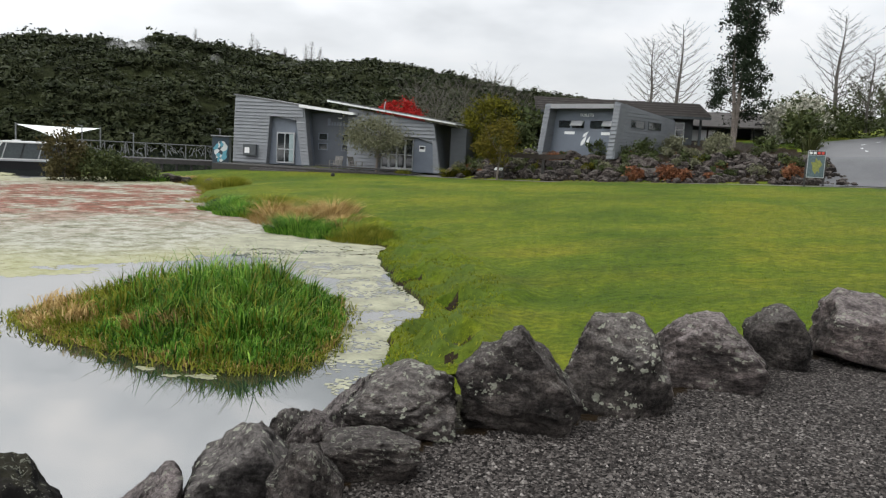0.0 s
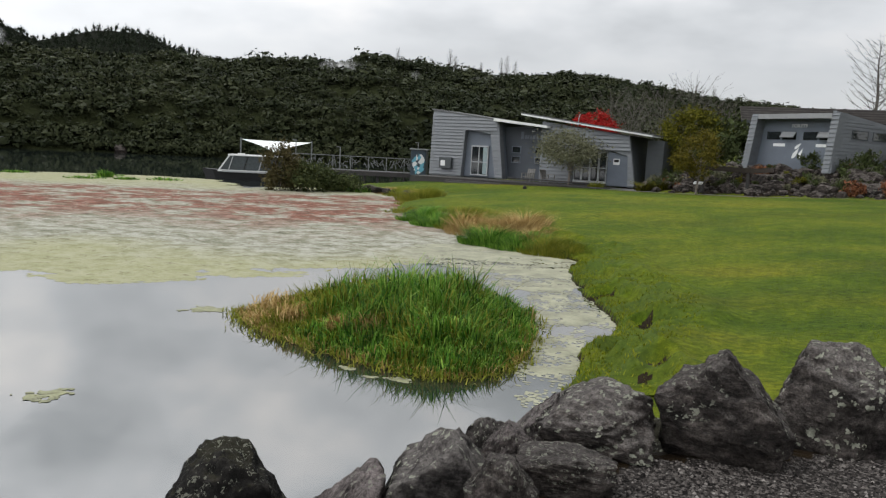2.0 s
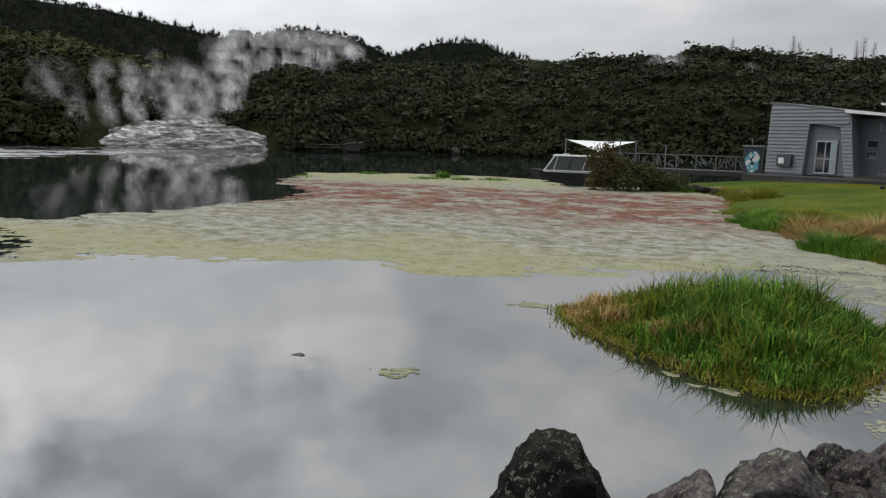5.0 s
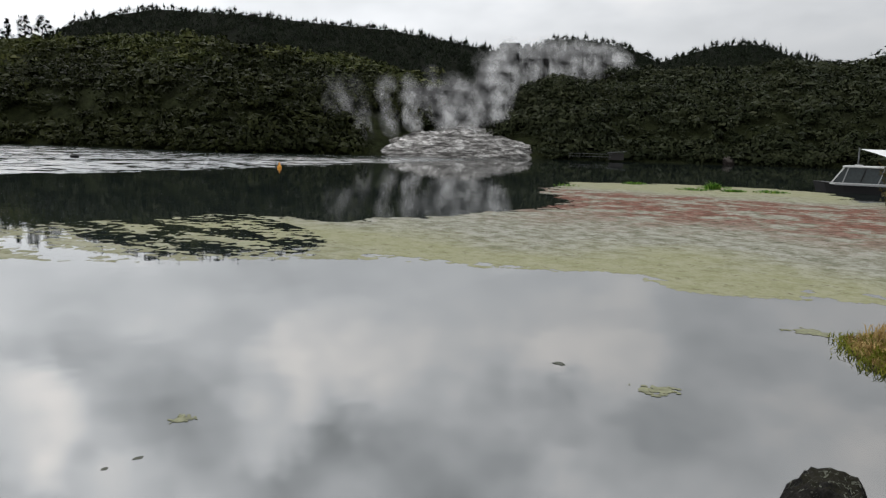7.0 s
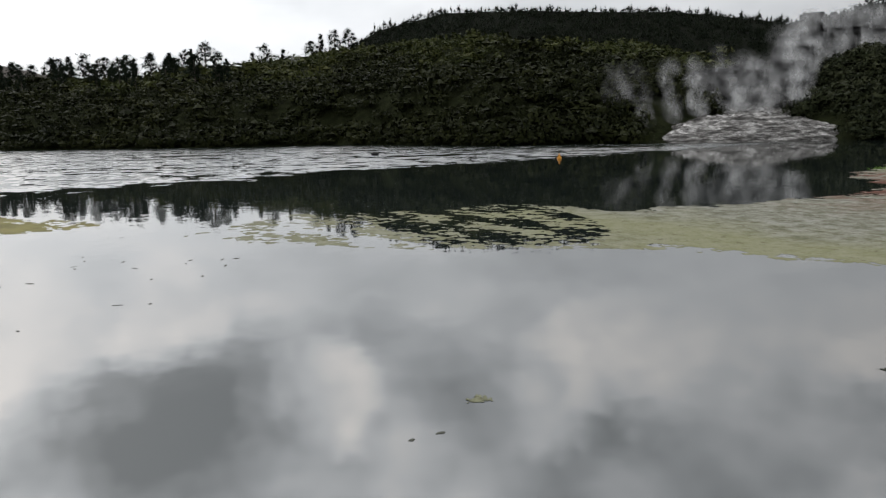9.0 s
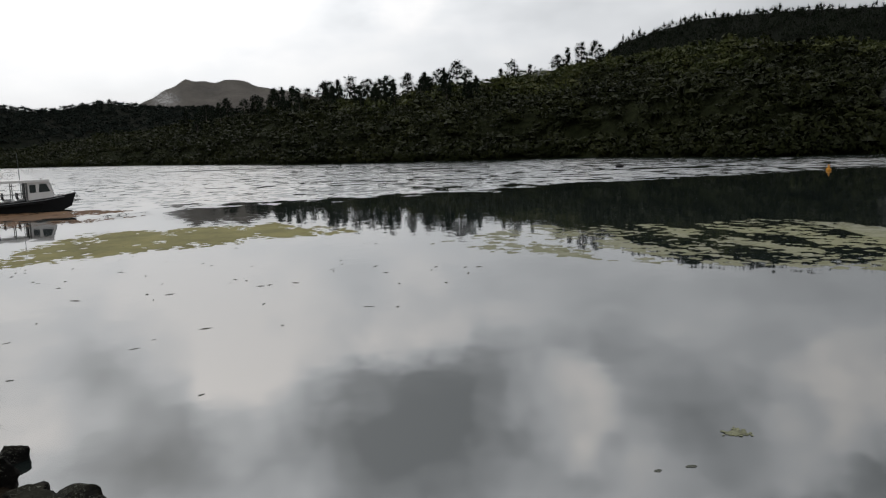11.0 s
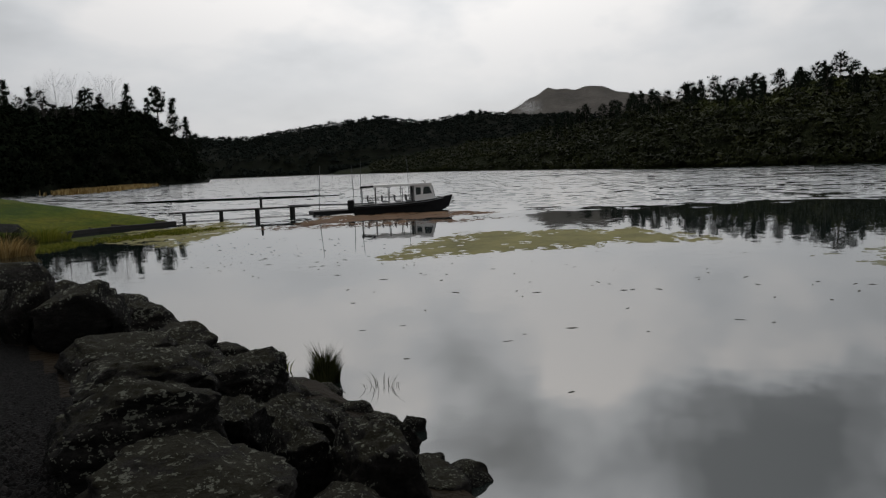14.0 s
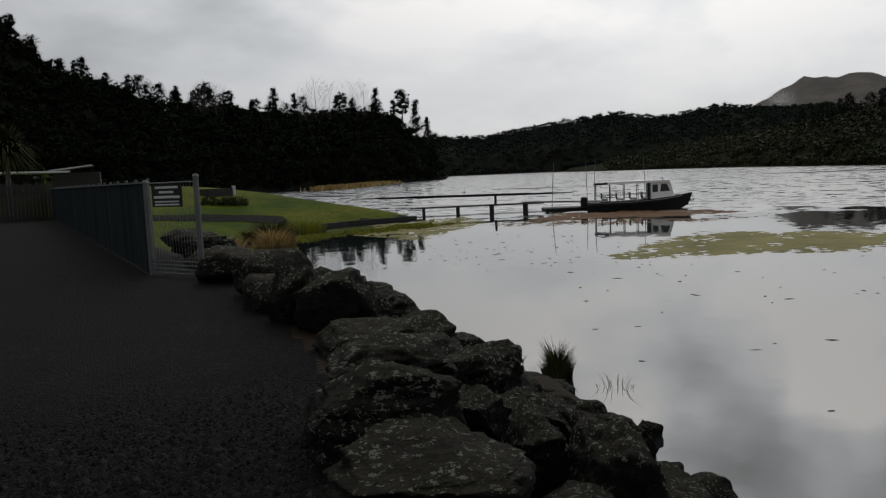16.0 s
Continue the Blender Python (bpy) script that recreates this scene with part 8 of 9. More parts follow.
def ferry():
    f = thing("ferry", "low dark-hulled ferry with a white roof and slanted windows", "boat", (-32.45, 52.2, 0.0), 24)
    sect = [(0.0, 0.1, 0.75), (0.8, 0.7, 0.70), (2.0, 1.05, 0.62), (4.5, 1.2, 0.58), (6.8, 1.2, 0.58)]
    bm = bmesh.new()
    prev = None
    for x, w, h in sect:
        ring = [bm.verts.new((x, -w, h)), bm.verts.new((x + 0.35, -w * 0.8, -0.3)), bm.verts.new((x + 0.35, w * 0.8, -0.3)), bm.verts.new((x, w, h))]
        if prev:
            for a in range(4):
                bm.faces.new((prev[a], prev[(a + 1) % 4], ring[(a + 1) % 4], ring[a]))
        else:
            bm.faces.new(ring)
        prev = ring
    bm.faces.new(prev[::-1])
    bmesh.ops.recalc_face_normals(bm, faces=bm.faces[:])
    part("hull", bm, BLACK, f)
    part("rub_rail", box(1.6, 6.8, -1.24, -1.16, 0.55, 0.66), ALU, f)
    cb = part("cabin", prism([(1.25, 0.6), (6.6, 0.6), (6.6, 1.78), (2.05, 1.78)], -1.02, 1.02), GLASS_BOAT, f)
    part("roof", box(1.95, 6.8, -1.1, 1.1, 1.78, 1.90, 0.03), WHITE, f)
    for k in range(4):
        x = 2.3 + 1.1 * k
        part("window_post", prism([(x - 0.35, 0.6), (x - 0.27, 0.6), (x + 0.08, 1.78), (x, 1.78)], -1.05, -1.0), BLACK if k % 2 else ALU, cb)
    part("windscreen_post", prism([(1.2, 0.6), (1.32, 0.6), (2.12, 1.78), (2.0, 1.78)], -1.06, 1.06), WHITE, cb)
    part("sill", box(1.3, 6.6, -1.07, -1.02, 0.58, 0.72), WHITE, f)
    part("hatch", box(2.6, 3.1, -0.3, 0.3, 1.9, 1.98, 0.02), WHITE, f)


ferry()


BOAT_WHITE = plain("white_gelcoat", (0.88, 0.88, 0.88), 0.35, vary=0.04, scale=3, bump=0.03)


def water_taxi():
    b = thing("water_taxi", "black-hulled aluminium water taxi with a white canopy", "boat", (-38.7, -31.5, 0.0), 128.5)
    b.matrix_basis = pose(-38.7, -31.5, 0.0, 0, 0, 128.5) @ Matrix.Translation((0.75, 0, 0)) @ Matrix.Diagonal((0.9, 0.9, 0.87, 1))
    # local x runs from the stern towards the bow
    bm = bmesh.new()
    prev = None
    for x, w, h, bo in ((-0.5, 0.95, 0.62, -0.2), (2.5, 1.0, 0.66, -0.25), (4.6, 0.9, 0.80, -0.22), (5.8, 0.5, 0.98, -0.1), (6.55, 0.06, 1.12, 0.25)):
        ring = [bm.verts.new((x, -w, h)), bm.verts.new((x - 0.3 * (x > 4), -w * 0.75, bo)), bm.verts.new((x - 0.3 * (x > 4), w * 0.75, bo)), bm.verts.new((x, w, h))]
        if prev:
            for a in range(4):
                bm.faces.new((prev[a], prev[(a + 1) % 4], ring[(a + 1) % 4], ring[a]))
        else:
            bm.faces.new(ring)
        prev = ring
    bm.faces.new(prev[::-1])
    bmesh.ops.recalc_face_normals(bm, faces=bm.faces[:])
    part("hull", bm, BLACK, b)
    for s in (-1, 1):
        part("gunwale_stripe", tube([(-0.5, s * 0.97, 0.55), (2.5, s * 1.02, 0.58), (4.6, s * 0.92, 0.72), (5.8, s * 0.52, 0.9)], 0.025, 5), ALU, b)
        for x in (0.1, 1.05, 2.0, 2.9, 3.7):
            part("post", tube([(x, s * 0.85, 0.6), (x, s * 0.85, 1.92)], 0.03, 6), ALU, b)
        part("side_rail", tube([(0.1, s * 0.86, 1.1), (3.7, s * 0.86, 1.12)], 0.02, 5), ALU, b)
        part("side_panel", prism([(3.75, 0.75), (5.15, 0.9), (4.85, 1.95), (3.75, 1.95)], s * 0.82 - 0.02, s * 0.82 + 0.02), BOAT_WHITE, b)
        part("side_window", prism([(4.35, 1.25), (5.0, 1.28), (4.8, 1.78), (4.42, 1.78)], s * 0.845 - 0.006, s * 0.845 + 0.006), GLASS_BOAT, b)
        part("side_window", prism([(3.85, 1.22), (4.2, 1.24), (4.2, 1.75), (3.85, 1.75)], s * 0.845 - 0.006, s * 0.845 + 0.006), GLASS_BOAT, b)
    part("canopy", prism([(0.9, 1.86), (5.0, 1.90), (4.95, 2.06), (0.9, 2.03)], -0.95, 0.95), BOAT_WHITE, b)
    part("stern_canopy", prism([(-0.05, 1.84), (0.95, 1.86), (0.95, 2.0), (0.0, 1.97)], -0.9, 0.9), BLACK, b)
    ws = part("windscreen_frame", prism([(5.15, 0.92), (5.22, 0.92), (4.95, 1.96), (4.86, 1.96)], -0.83, 0.83), BOAT_WHITE, b)
    for k in range(3):
        y = -0.72 + 0.5 * k
        part("windscreen_pane", prism([(5.17, 1.05), (5.20, 1.05), (5.0, 1.85), (4.97, 1.85)], y, y + 0.42, Matrix.Translation((0.03, 0, 0))), GLASS_BOAT, ws)
    for x in (0.5, 1.5, 2.4, 3.2):
        s = part("seat", box(x, x + 0.4, -0.7, 0.7, 0.75, 0.85), ALU, b)
        part("seat_back", box(x - 0.05, x + 0.02, -0.7, 0.7, 0.85, 1.25), BLACK, s)
    # black panel added to stand for the cabin's unlit doorway
    part("doorway_dark", box(3.55, 3.62, -0.8, 0.8, 0.65, 1.88), BLACK, b, "dark cabin doorway")
    part("fender_rail", tube([(-0.4, -1.0, 0.42), (2.5, -1.05, 0.45), (4.6, -0.95, 0.58)], 0.05, 6), BLACK, b)
    part("engine", box(-0.95, -0.5, -0.3, 0.3, 0.3, 1.0, 0.06), BLACK, b)
    part("searchlight", tube([(4.6, 0, 2.0), (4.6, 0, 2.12)], 0.06, 8), BLACK, b)


water_taxi()


def jetty():
    j = thing("jetty", "narrow dark timber jetty on posts with low rails", "jetty", (-31.6, -39.2, -0.12), 142)
    for k in range(24):
        part("plank", box(-0.5 + 0.36 * k, -0.17 + 0.36 * k, -0.5, 0.5, 0.66, 0.74), TIMBER_DARK, j)
    for k in range(4):
        x = 0.4 + 2.2 * k
        for y in (-0.5, 0.5):
            part("post", tube([(x, y, -1.0), (x, y, 0.70)], 0.09, 8), TIMBER_DARK, j)
    for y in (-0.5, 0.5):
        part("bearer", box(-0.5, 8.1, y - 0.06, y + 0.06, 0.02, 0.14), TIMBER_DARK, j)
    part("pontoon", box(8.2, 12.6, -0.9, 0.9, 0.05, 0.35, 0.04), BLACK, j)
    for y in (-0.8, 0.8):
        part("pontoon_rail", tube([(6.8, y * 0.6, 0.78), (9, y, 0.72), (12.6, y, 0.6)], 0.03, 6), STEEL, j)
    M = pose(-31.6, -39.2, 0.0, 0, 0, 142)
    for k, (x, y, h, l) in enumerate(((8.8, 0.6, 3.1, 0.25), (11.4, 1.2, 3.0, -0.1), (11.8, 1.2, 3.3, 0.15), (15.5, 1.8, 3.4, -0.1))):
        p = M @ Vector((x, y, 0))
        w = thing("mooring_pole", "thin leaning mooring pole beside the boat", "pole", (p.x, p.y, 0), 142, "mooring poles")
        part("pole", tube([(0, 0, -1.0), (l * 0.5, 0, h / 2), (l, 0, h)], [0.026, 0.022, 0.014], 6), STEEL, w)
    q = M @ Vector((5.1, 0.3, 0))
    w = thing("mooring_bollard", "small dark bollard on the jetty", "bollard", (q.x, q.y, 0.5), 142)
    part("bollard_post", tube([(0, 0, 0), (0, 0, 0.7), (0, 0, 0.78)], [0.09, 0.08, 0.03], 8), BLACK, w)


jetty()


# ---- buoy, far bank things ----
def buoy():
    b = thing("buoy", "amber-yellow channel buoy floating on the lake", "buoy", (-67.8, 25.1, 0.0))
    b.matrix_basis = pose(-67.8, 25.1, 0) @ Matrix.Diagonal((0.92, 0.92, 0.68, 1))
    o = plain("amber_plastic", (0.70, 0.30, 0.02), 0.5)
    part("float", tube([(0, 0, -0.1), (0, 0, 0.12), (0, 0, 0.3), (0, 0, 0.38)], [0.2, 0.24, 0.2, 0.08], 12), o, b)
    part("topmark", tube([(0, 0, 0.36), (0, 0, 0.5), (0, 0, 0.8)], [0.06, 0.10, 0.04], 10), o, b)


buoy()
w_ = thing("marker_float", "small dark float on the water", "float", (-92.9, 11.1, 0.0))
part("float_body", tube([(0, 0, -0.1), (0, 0, 0.25), (0, 0, 0.45)], [0.4, 0.5, 0.2], 10), BLACK, w_)


def on_bank(az, r, z=0.0):
    return (-r * math.sin(math.radians(az)), r * math.cos(math.radians(az)), z)


h_ = thing("boat_hut", "small grey-roofed hut on the far bank", "hut", on_bank(44.9, 137, 0.6), 45)
h_.matrix_basis = h_.matrix_basis @ Matrix.Diagonal((0.7, 0.7, 0.7, 1))
part("wall", box(-1.8, 1.8, -1, 1, -0.4, 1.3), TIMBER_DARK, h_)
part("roof", prism([(-2.2, 1.25), (2.4, 1.65), (2.4, 1.8), (-2.2, 1.4)], -1.6, 1.4), ROOF_GREY, h_)
r_ = thing("bank_walkway", "pale handrail of a walkway on the far bank", "walkway", on_bank(46.6, 135.5, 0.5), 47)
part("handrail", box(-4, 3.2, -0.04, 0.04, 0.78, 0.84), STEEL, r_)
part("lower_rail", box(-4, 3.2, -0.03, 0.03, 0.30, 0.35), STEEL, r_)
for k_ in range(5):
    part("post", box(-3.9 + 1.7 * k_, -3.8 + 1.7 * k_, -0.05, 0.05, 0, 0.85), TIMBER_DARK, r_)
boulder(2, *on_bank(37.2, 141, 0.5), 2.2, 2.2, 2.0, 30, "pale bare rock low on the wooded bank", "", SMALL, name="rock_outcrop")
boulder(4, *on_bank(39.9, 235, 21.5), 3.0, 3.0, 5.0, 10, "pale bare rock among the bush", "", SMALL, name="rock_outcrop")


# ---- the silica terrace ----
def terrace():
    """A broad low dome of sinter, stepped, at the water's edge."""
    bm = bmesh.new()
    n, m = 170, 46
    rows = []
    for j in range(m + 1):
        s = j / m
        ring = []
        for i in range(n):
            a = 2 * math.pi * i / n
            wob = 1 + 0.10 * math.sin(3 * a + 1) + 0.06 * math.sin(7 * a) + 0.03 * math.sin(17 * a + 2 * s * 9)
            rx, ry = 17.0 * (1 - s) * wob, 9 * (1 - s) * wob
            z = 5.0 * (1 - (1 - s) ** 2.4) + 0.16 * math.sin(s * 40 + 2 * math.sin(a * 3)) * (1 - s) + 0.45 * noise.noise(Vector((math.cos(a) * 3 * (1 - s), math.sin(a) * 3 * (1 - s), 0.7)) * 2) + 0.35 * noise.noise(Vector((math.cos(a) * 9 * (1 - s), math.sin(a) * 9 * (1 - s), 3.7)) * 1.6) - 0.55 * max(0.0, noise.noise(Vector((math.cos(a) * 17 * (1 - s), math.sin(a) * 17 * (1 - s), 1.3)) * 0.55)) - 0.3 * abs(noise.noise(Vector((math.cos(a) * 17 * (1 - s), math.sin(a) * 17 * (1 - s), 5.1)) * 1.1))
            ring.append(bm.verts.new((rx * math.cos(a), ry * math.sin(a), z - 0.3)))
        rows.append(ring)
    for a, b in zip(rows, rows[1:]):
        for i in range(n):
            try:
                bm.faces.new((a[i], a[(i + 1) % n], b[(i + 1) % n], b[i]))
            except ValueError:
                pass
    ob = part("silica_terrace", bm, SINTER_FAR, smooth=True)
    ob.matrix_basis = pose(*on_bank(57.0, 143), 0, 0, 57)
    tagged(ob, "pale grey-brown steaming silica terrace at the far shore", "rock terrace")
    ob2 = new("silica_terrace", ob.data)
    ob2.matrix_basis = pose(*on_bank(56.2, 158, 2.6), 0, 0, 56) @ Matrix.Diagonal((0.62, 0.8, 0.75, 1))
    tagged(ob2, "upper step of the pale silica terrace, in steam", "rock terrace")


def make_sinter():
    m, nt, bsdf = material("silica_sinter", 0.8)
    pos = nt.nodes.new("ShaderNodeNewGeometry").outputs["Position"]
    lay = noise_node(nt, 1.0, 6, 0.75, pos, (0.26, 0.26, 1.7))
    fine = noise_node(nt, 1.0, 5, 0.7, pos, (0.8, 0.8, 2.2))
    c = ramp_node(nt, lay, [(0.38, (0.024, 0.022, 0.020)), (0.45, (0.105, 0.100, 0.094)), (0.53, (0.30, 0.292, 0.282)), (0.62, (0.64, 0.63, 0.62))])
    c = mix_node(nt, 0.7, c, mix_node(nt, 1.0, c, ramp_node(nt, fine, [(0.38, (0.22, 0.21, 0.20)), (0.62, (1.6, 1.6, 1.6))]), "MULTIPLY"))
    nt.links.new(c, bsdf.inputs["Base Color"])
    bump_node(nt, bsdf, fine, 1.0, 0.6)
    return m


SINTER_FAR = make_sinter()
terrace()


# ---- steam ----
def steam_mesh(seed):
    rnd = random.Random(seed)
    bm = bmesh.new()
    bmesh.ops.create_grid(bm, x_segments=10, y_segments=10, size=1.0)
    for v in bm.verts:
        r = math.hypot(v.co.x, v.co.y)
        v.co.z = 0.25 * noise.noise(Vector((v.co.x * 1.7, v.co.y * 1.7, seed * 2.3))) - 0.12 * r * r
    bm.transform(Matrix.Rotation(math.radians(90), 4, "X"))
    me = bpy.data.meshes.new("steam_puff")
    for f in bm.faces:
        f.smooth = True
    bm.to_mesh(me)
    bm.free()
    me.materials.append(STEAM)
    return me


PUFFS = [steam_mesh(s) for s in range(5)]


def puff(az, r, el, w, h, k, group="steam over the terrace", thick=0.75):
    """A drifting veil of steam; el is its rise in degrees."""
    p = on_bank(az, r, EYE_Z + r * math.tan(math.radians(el)))
    ob = new("steam_puff", PUFFS[k % 5])
    ob.matrix_basis = pose(*p, 0, 0, az + ((k * 29) % 40 - 20)) @ Matrix.Diagonal((w, (w + h) / 2, h, 1))
    ob.color = (thick, thick, thick, 1)
    tagged(ob, "drifting white steam rising from the hot terrace", "steam", group)


rs_ = random.Random(11)
k_ = 0
# columns over the terrace: direction at the foot and the top, rise of both, width, number, distance, thickness
for a0, a1, e0, e1, wide, n_, r, dense in ((65.0, 65.8, 1.6, 3.6, 3.2, 4, 150, 0.35), (63.6, 63.9, 0.2, 2.4, 2.2, 6, 146, 0.5), (61.8, 61.9, 0.5, 4.5, 1.7, 9, 148, 0.62), (59.9, 60.3, 0.8, 4.4, 1.9, 10, 152, 0.8), (58.5, 58.6, 1.0, 5.3, 1.2, 9, 158, 0.55),
                                   (57.2, 56.9, 0.7, 4.1, 2.6, 16, 156, 0.85), (55.3, 55.7, 0.8, 3.6, 2.6, 15, 156, 1.0), (53.4, 54.1, 1.4, 5.8, 2.2, 22, 160, 1.0), (53.0, 52.7, 2.6, 5.6, 2.4, 8, 166, 0.8)):
    for q in range(n_):
        u = (q + 0.5) / n_
        puff(a0 + (a1 - a0) * u + rs_.uniform(-0.35, 0.35) * wide / 2, r + rs_.uniform(-5, 5), e0 + (e1 - e0) * u, wide * rs_.uniform(0.6, 1.5) * (0.85 + 0.5 * u), wide * rs_.uniform(0.75, 1.6), k_, thick=dense * rs_.uniform(0.75, 1.0) * (1 - 0.6 * u))
        k_ += 1
# thin veils between the columns
for q in range(26):
    a = 53.5 + 9.6 * rs_.random()
    puff(a, rs_.uniform(156, 170), rs_.uniform(1.4, 3.2) + 0.10 * (63 - a), rs_.uniform(3.0, 6.0), rs_.uniform(2.2, 4.2), k_, thick=rs_.uniform(0.08, 0.34))
    k_ += 1
# the plume that drifts along the gully and over the ridge, thickest low down
for q in range(95):
    u = (q + 0.5) / 95
    v = rs_.random() ** 1.4
    puff(54.0 - 9.2 * u + rs_.uniform(-0.4, 0.4), 176 + 96 * u, 4.3 + 0.7 * u + v * (2.9 - 1.1 * u), rs_.uniform(2.8, 6.6) * (1.1 - 0.3 * v), rs_.uniform(2.6, 5.2), k_, thick=rs_.uniform(0.25, 0.85) * (1 - 0.5 * v))
    k_ += 1
for k, (az, r, el, w, h) in enumerate(((22.4, 246, 5.75, 9, 2.6), (20.6, 240, 5.3, 8, 2.2), (16.9, 225, 4.4, 3.5, 6), (16.0, 228, 4.0, 3, 5), (11.4, 240, 5.2, 7, 2.5), (6.2, 238, 4.6, 6, 3), (5.4, 240, 4.3, 4, 2.5), (-0.9, 255, 4.55, 6, 3.5),
                                          (-2.2, 258, 4.2, 5, 3), (48.3, 300, 6.4, 12, 6), (46.0, 300, 6.0, 12, 5), (35.1, 232, 4.35, 2.2, 3), (88.4, 300, 4.9, 3.5, 4), (99.1, 310, 2.9, 2.5, 5), (96.1, 290, 3.0, 2.2, 3.5),
                                          (104.3, 300, 1.5, 1.6, 5), (99.6, 320, 3.3, 3, 4), (129.7, 905, 3.35, 14, 7), (131.5, 910, 2.9, 20, 5), (125.0, 900, 3.3, 18, 5), (133.5, 900, 2.5, 18, 5), (69.4, 425, 7.5, 9, 6), (67.8, 426, 7.1, 11, 6), (115.2, 1900, 4.0, 40, 25))):
    puff(az, r, el, w, h, k, "mist on the hills")


# ---- pines along the skyline ----
def pine(az, r, h, seed, mat=None, label="dark pine standing out on the skyline", broad=0.5, group="pines on the skyline"):
    x, y, _ = on_bank(az, r)
    t = thing("pine_tree", label, "tree", (x, y, gz(x, y)), 0, group)
    rnd = np.random.RandomState(seed)
    lean = (rnd.rand() - 0.5) * 0.08 * h
    bm = tube([(0, 0, -0.5), (lean * 0.4, 0, h * 0.5), (lean, 0, h * 0.97)], [h * 0.020, h * 0.014, h * 0.004], 6)
    # clumps of needles at the ends of rising limbs: broad above, sparse below, or tapering
    VV, flat = [], seed % 3
    clumps = 15
    for i in range(clumps):
        u = (i + rnd.rand()) / clumps
        lo = 0.42 if flat == 1 else 0.16
        zc = h * (lo + (0.97 - lo) * u)
        reach = h * broad * (0.46 * math.sqrt(max(0.04, 1 - u ** 3)) if flat else 0.44 * (1.06 - u)) * (0.35 + 0.75 * rnd.rand())
        a = i * 2.4 + rnd.rand() * 1.2
        cx, cy = math.cos(a) * reach + lean * u, math.sin(a) * reach
        s = h * broad * (0.17 + 0.12 * rnd.rand()) * (1.0 if flat else 1.15 - 0.6 * u)
        v, _ = leaf_cloud(95, s, s, s * (0.55 if flat == 1 else 0.75), h * 0.019, seed * 31 + i, 6, 0.2, 0.36)
        VV.append(v + np.array([cx, cy, zc]))
        add_tube(bm, [(lean * u, 0, zc - 0.10 * h), (cx, cy, zc - 0.01 * h)], [h * 0.007, h * 0.003], 4)
    part("trunk", bm, BARK, t)
    V = np.vstack(VV)
    c = mesh_tris("crown", V, np.arange(len(V)).reshape(-1, 3), mat or BUSH_DARK)
    c.parent = t
    return t


for k, (az, r, h) in enumerate(((84.6, 350, 13), (85.6, 352, 14), (86.6, 350, 13), (87.3, 352, 11), (90.6, 350, 12), (91.4, 352, 9), (94.6, 352, 14), (96, 355, 12), (97, 356, 12), (98.2, 358, 13), (99.3, 360, 12), (100.4, 362, 10),
                                  (101.2, 365, 14), (102.4, 368, 15), (103.3, 370, 14), (104.4, 375, 13), (105.5, 380, 12), (106.6, 385, 14), (108.0, 390, 12), (110, 410, 12), (89.3, 350, 9), (111.2, 420, 14), (93.2, 300, 9), (95.5, 290, 10),
                                  (101.7, 330, 13), (103.9, 335, 12), (107.3, 350, 12), (109.2, 370, 13), (112.6, 440, 13), (114, 450, 12), (52.0, 210, 8))):
    pine(az, r, h * 0.95, 400 + k)
rs_ = random.Random(31)
for k in range(46):
    az = rs_.uniform(93.0, 113.5)
    r = float(west_foot(np.array(az))) + rs_.uniform(70, 185)
    pine(az, r, rs_.uniform(7.5, 12), 600 + k, GUM, "dark pine in the grove across the lake", 0.42, "pines of the grove")
for k, (az, h) in enumerate(((139.3, 17), (139.9, 20), (140.8, 22), (141.7, 24), (142.4, 16), (143.6, 14), (146.0, 12), (149.5, 12), (151, 14), (154, 12), (157.5, 11), (159.5, 10), (162, 9), (164.6, 10), (166.2, 11), (167.4, 12))):
    r = float(penin_foot(np.array(az))) * 1.34
    pine(az, r, h * r / 300 * (0.66 if az < 143 else 0.95), 450 + (3 * k if k % 3 else 3 * k + 1), GUM, "tall dark tree on the wooded point", 0.42 if k % 3 else 0.34)
for k, (az, r, h) in enumerate(((14.4, 292, 9), (14.0, 292, 7), (10.6, 290, 9), (10.2, 291, 10), (9.6, 292, 8), (18.2, 292, 7), (12.1, 292, 6), (25, 290, 4), (-4.4, 310, 7), (-6, 312, 5))):
    x, y, _ = on_bank(az, r)
    bare_tree(x, y, gz(x, y), h * 0.95, 60 + k, "leafless dead tree on the hill's skyline", 0.17, 2.6)
for k, (az, h) in enumerate(((144.5, 24), (145.3, 26), (147, 24), (148.0, 26), (148.8, 24), (155, 20), (156, 20))):
    r = float(penin_foot(np.array(az))) * 1.25
    x, y, _ = on_bank(az, r)
    bare_tree(x, y, gz(x, y), h * r / 430, 80 + k, "tall pale leafless tree on the wooded point", 0.16, 1.2)
rs_ = random.Random(47)
for k in range(36):
    az = rs_.uniform(143.2, 169)
    r = float(penin_foot(np.array(az))) * rs_.uniform(1.24, 1.36)
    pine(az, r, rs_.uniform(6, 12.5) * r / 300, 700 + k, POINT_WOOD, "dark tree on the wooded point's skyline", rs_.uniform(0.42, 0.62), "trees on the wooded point")

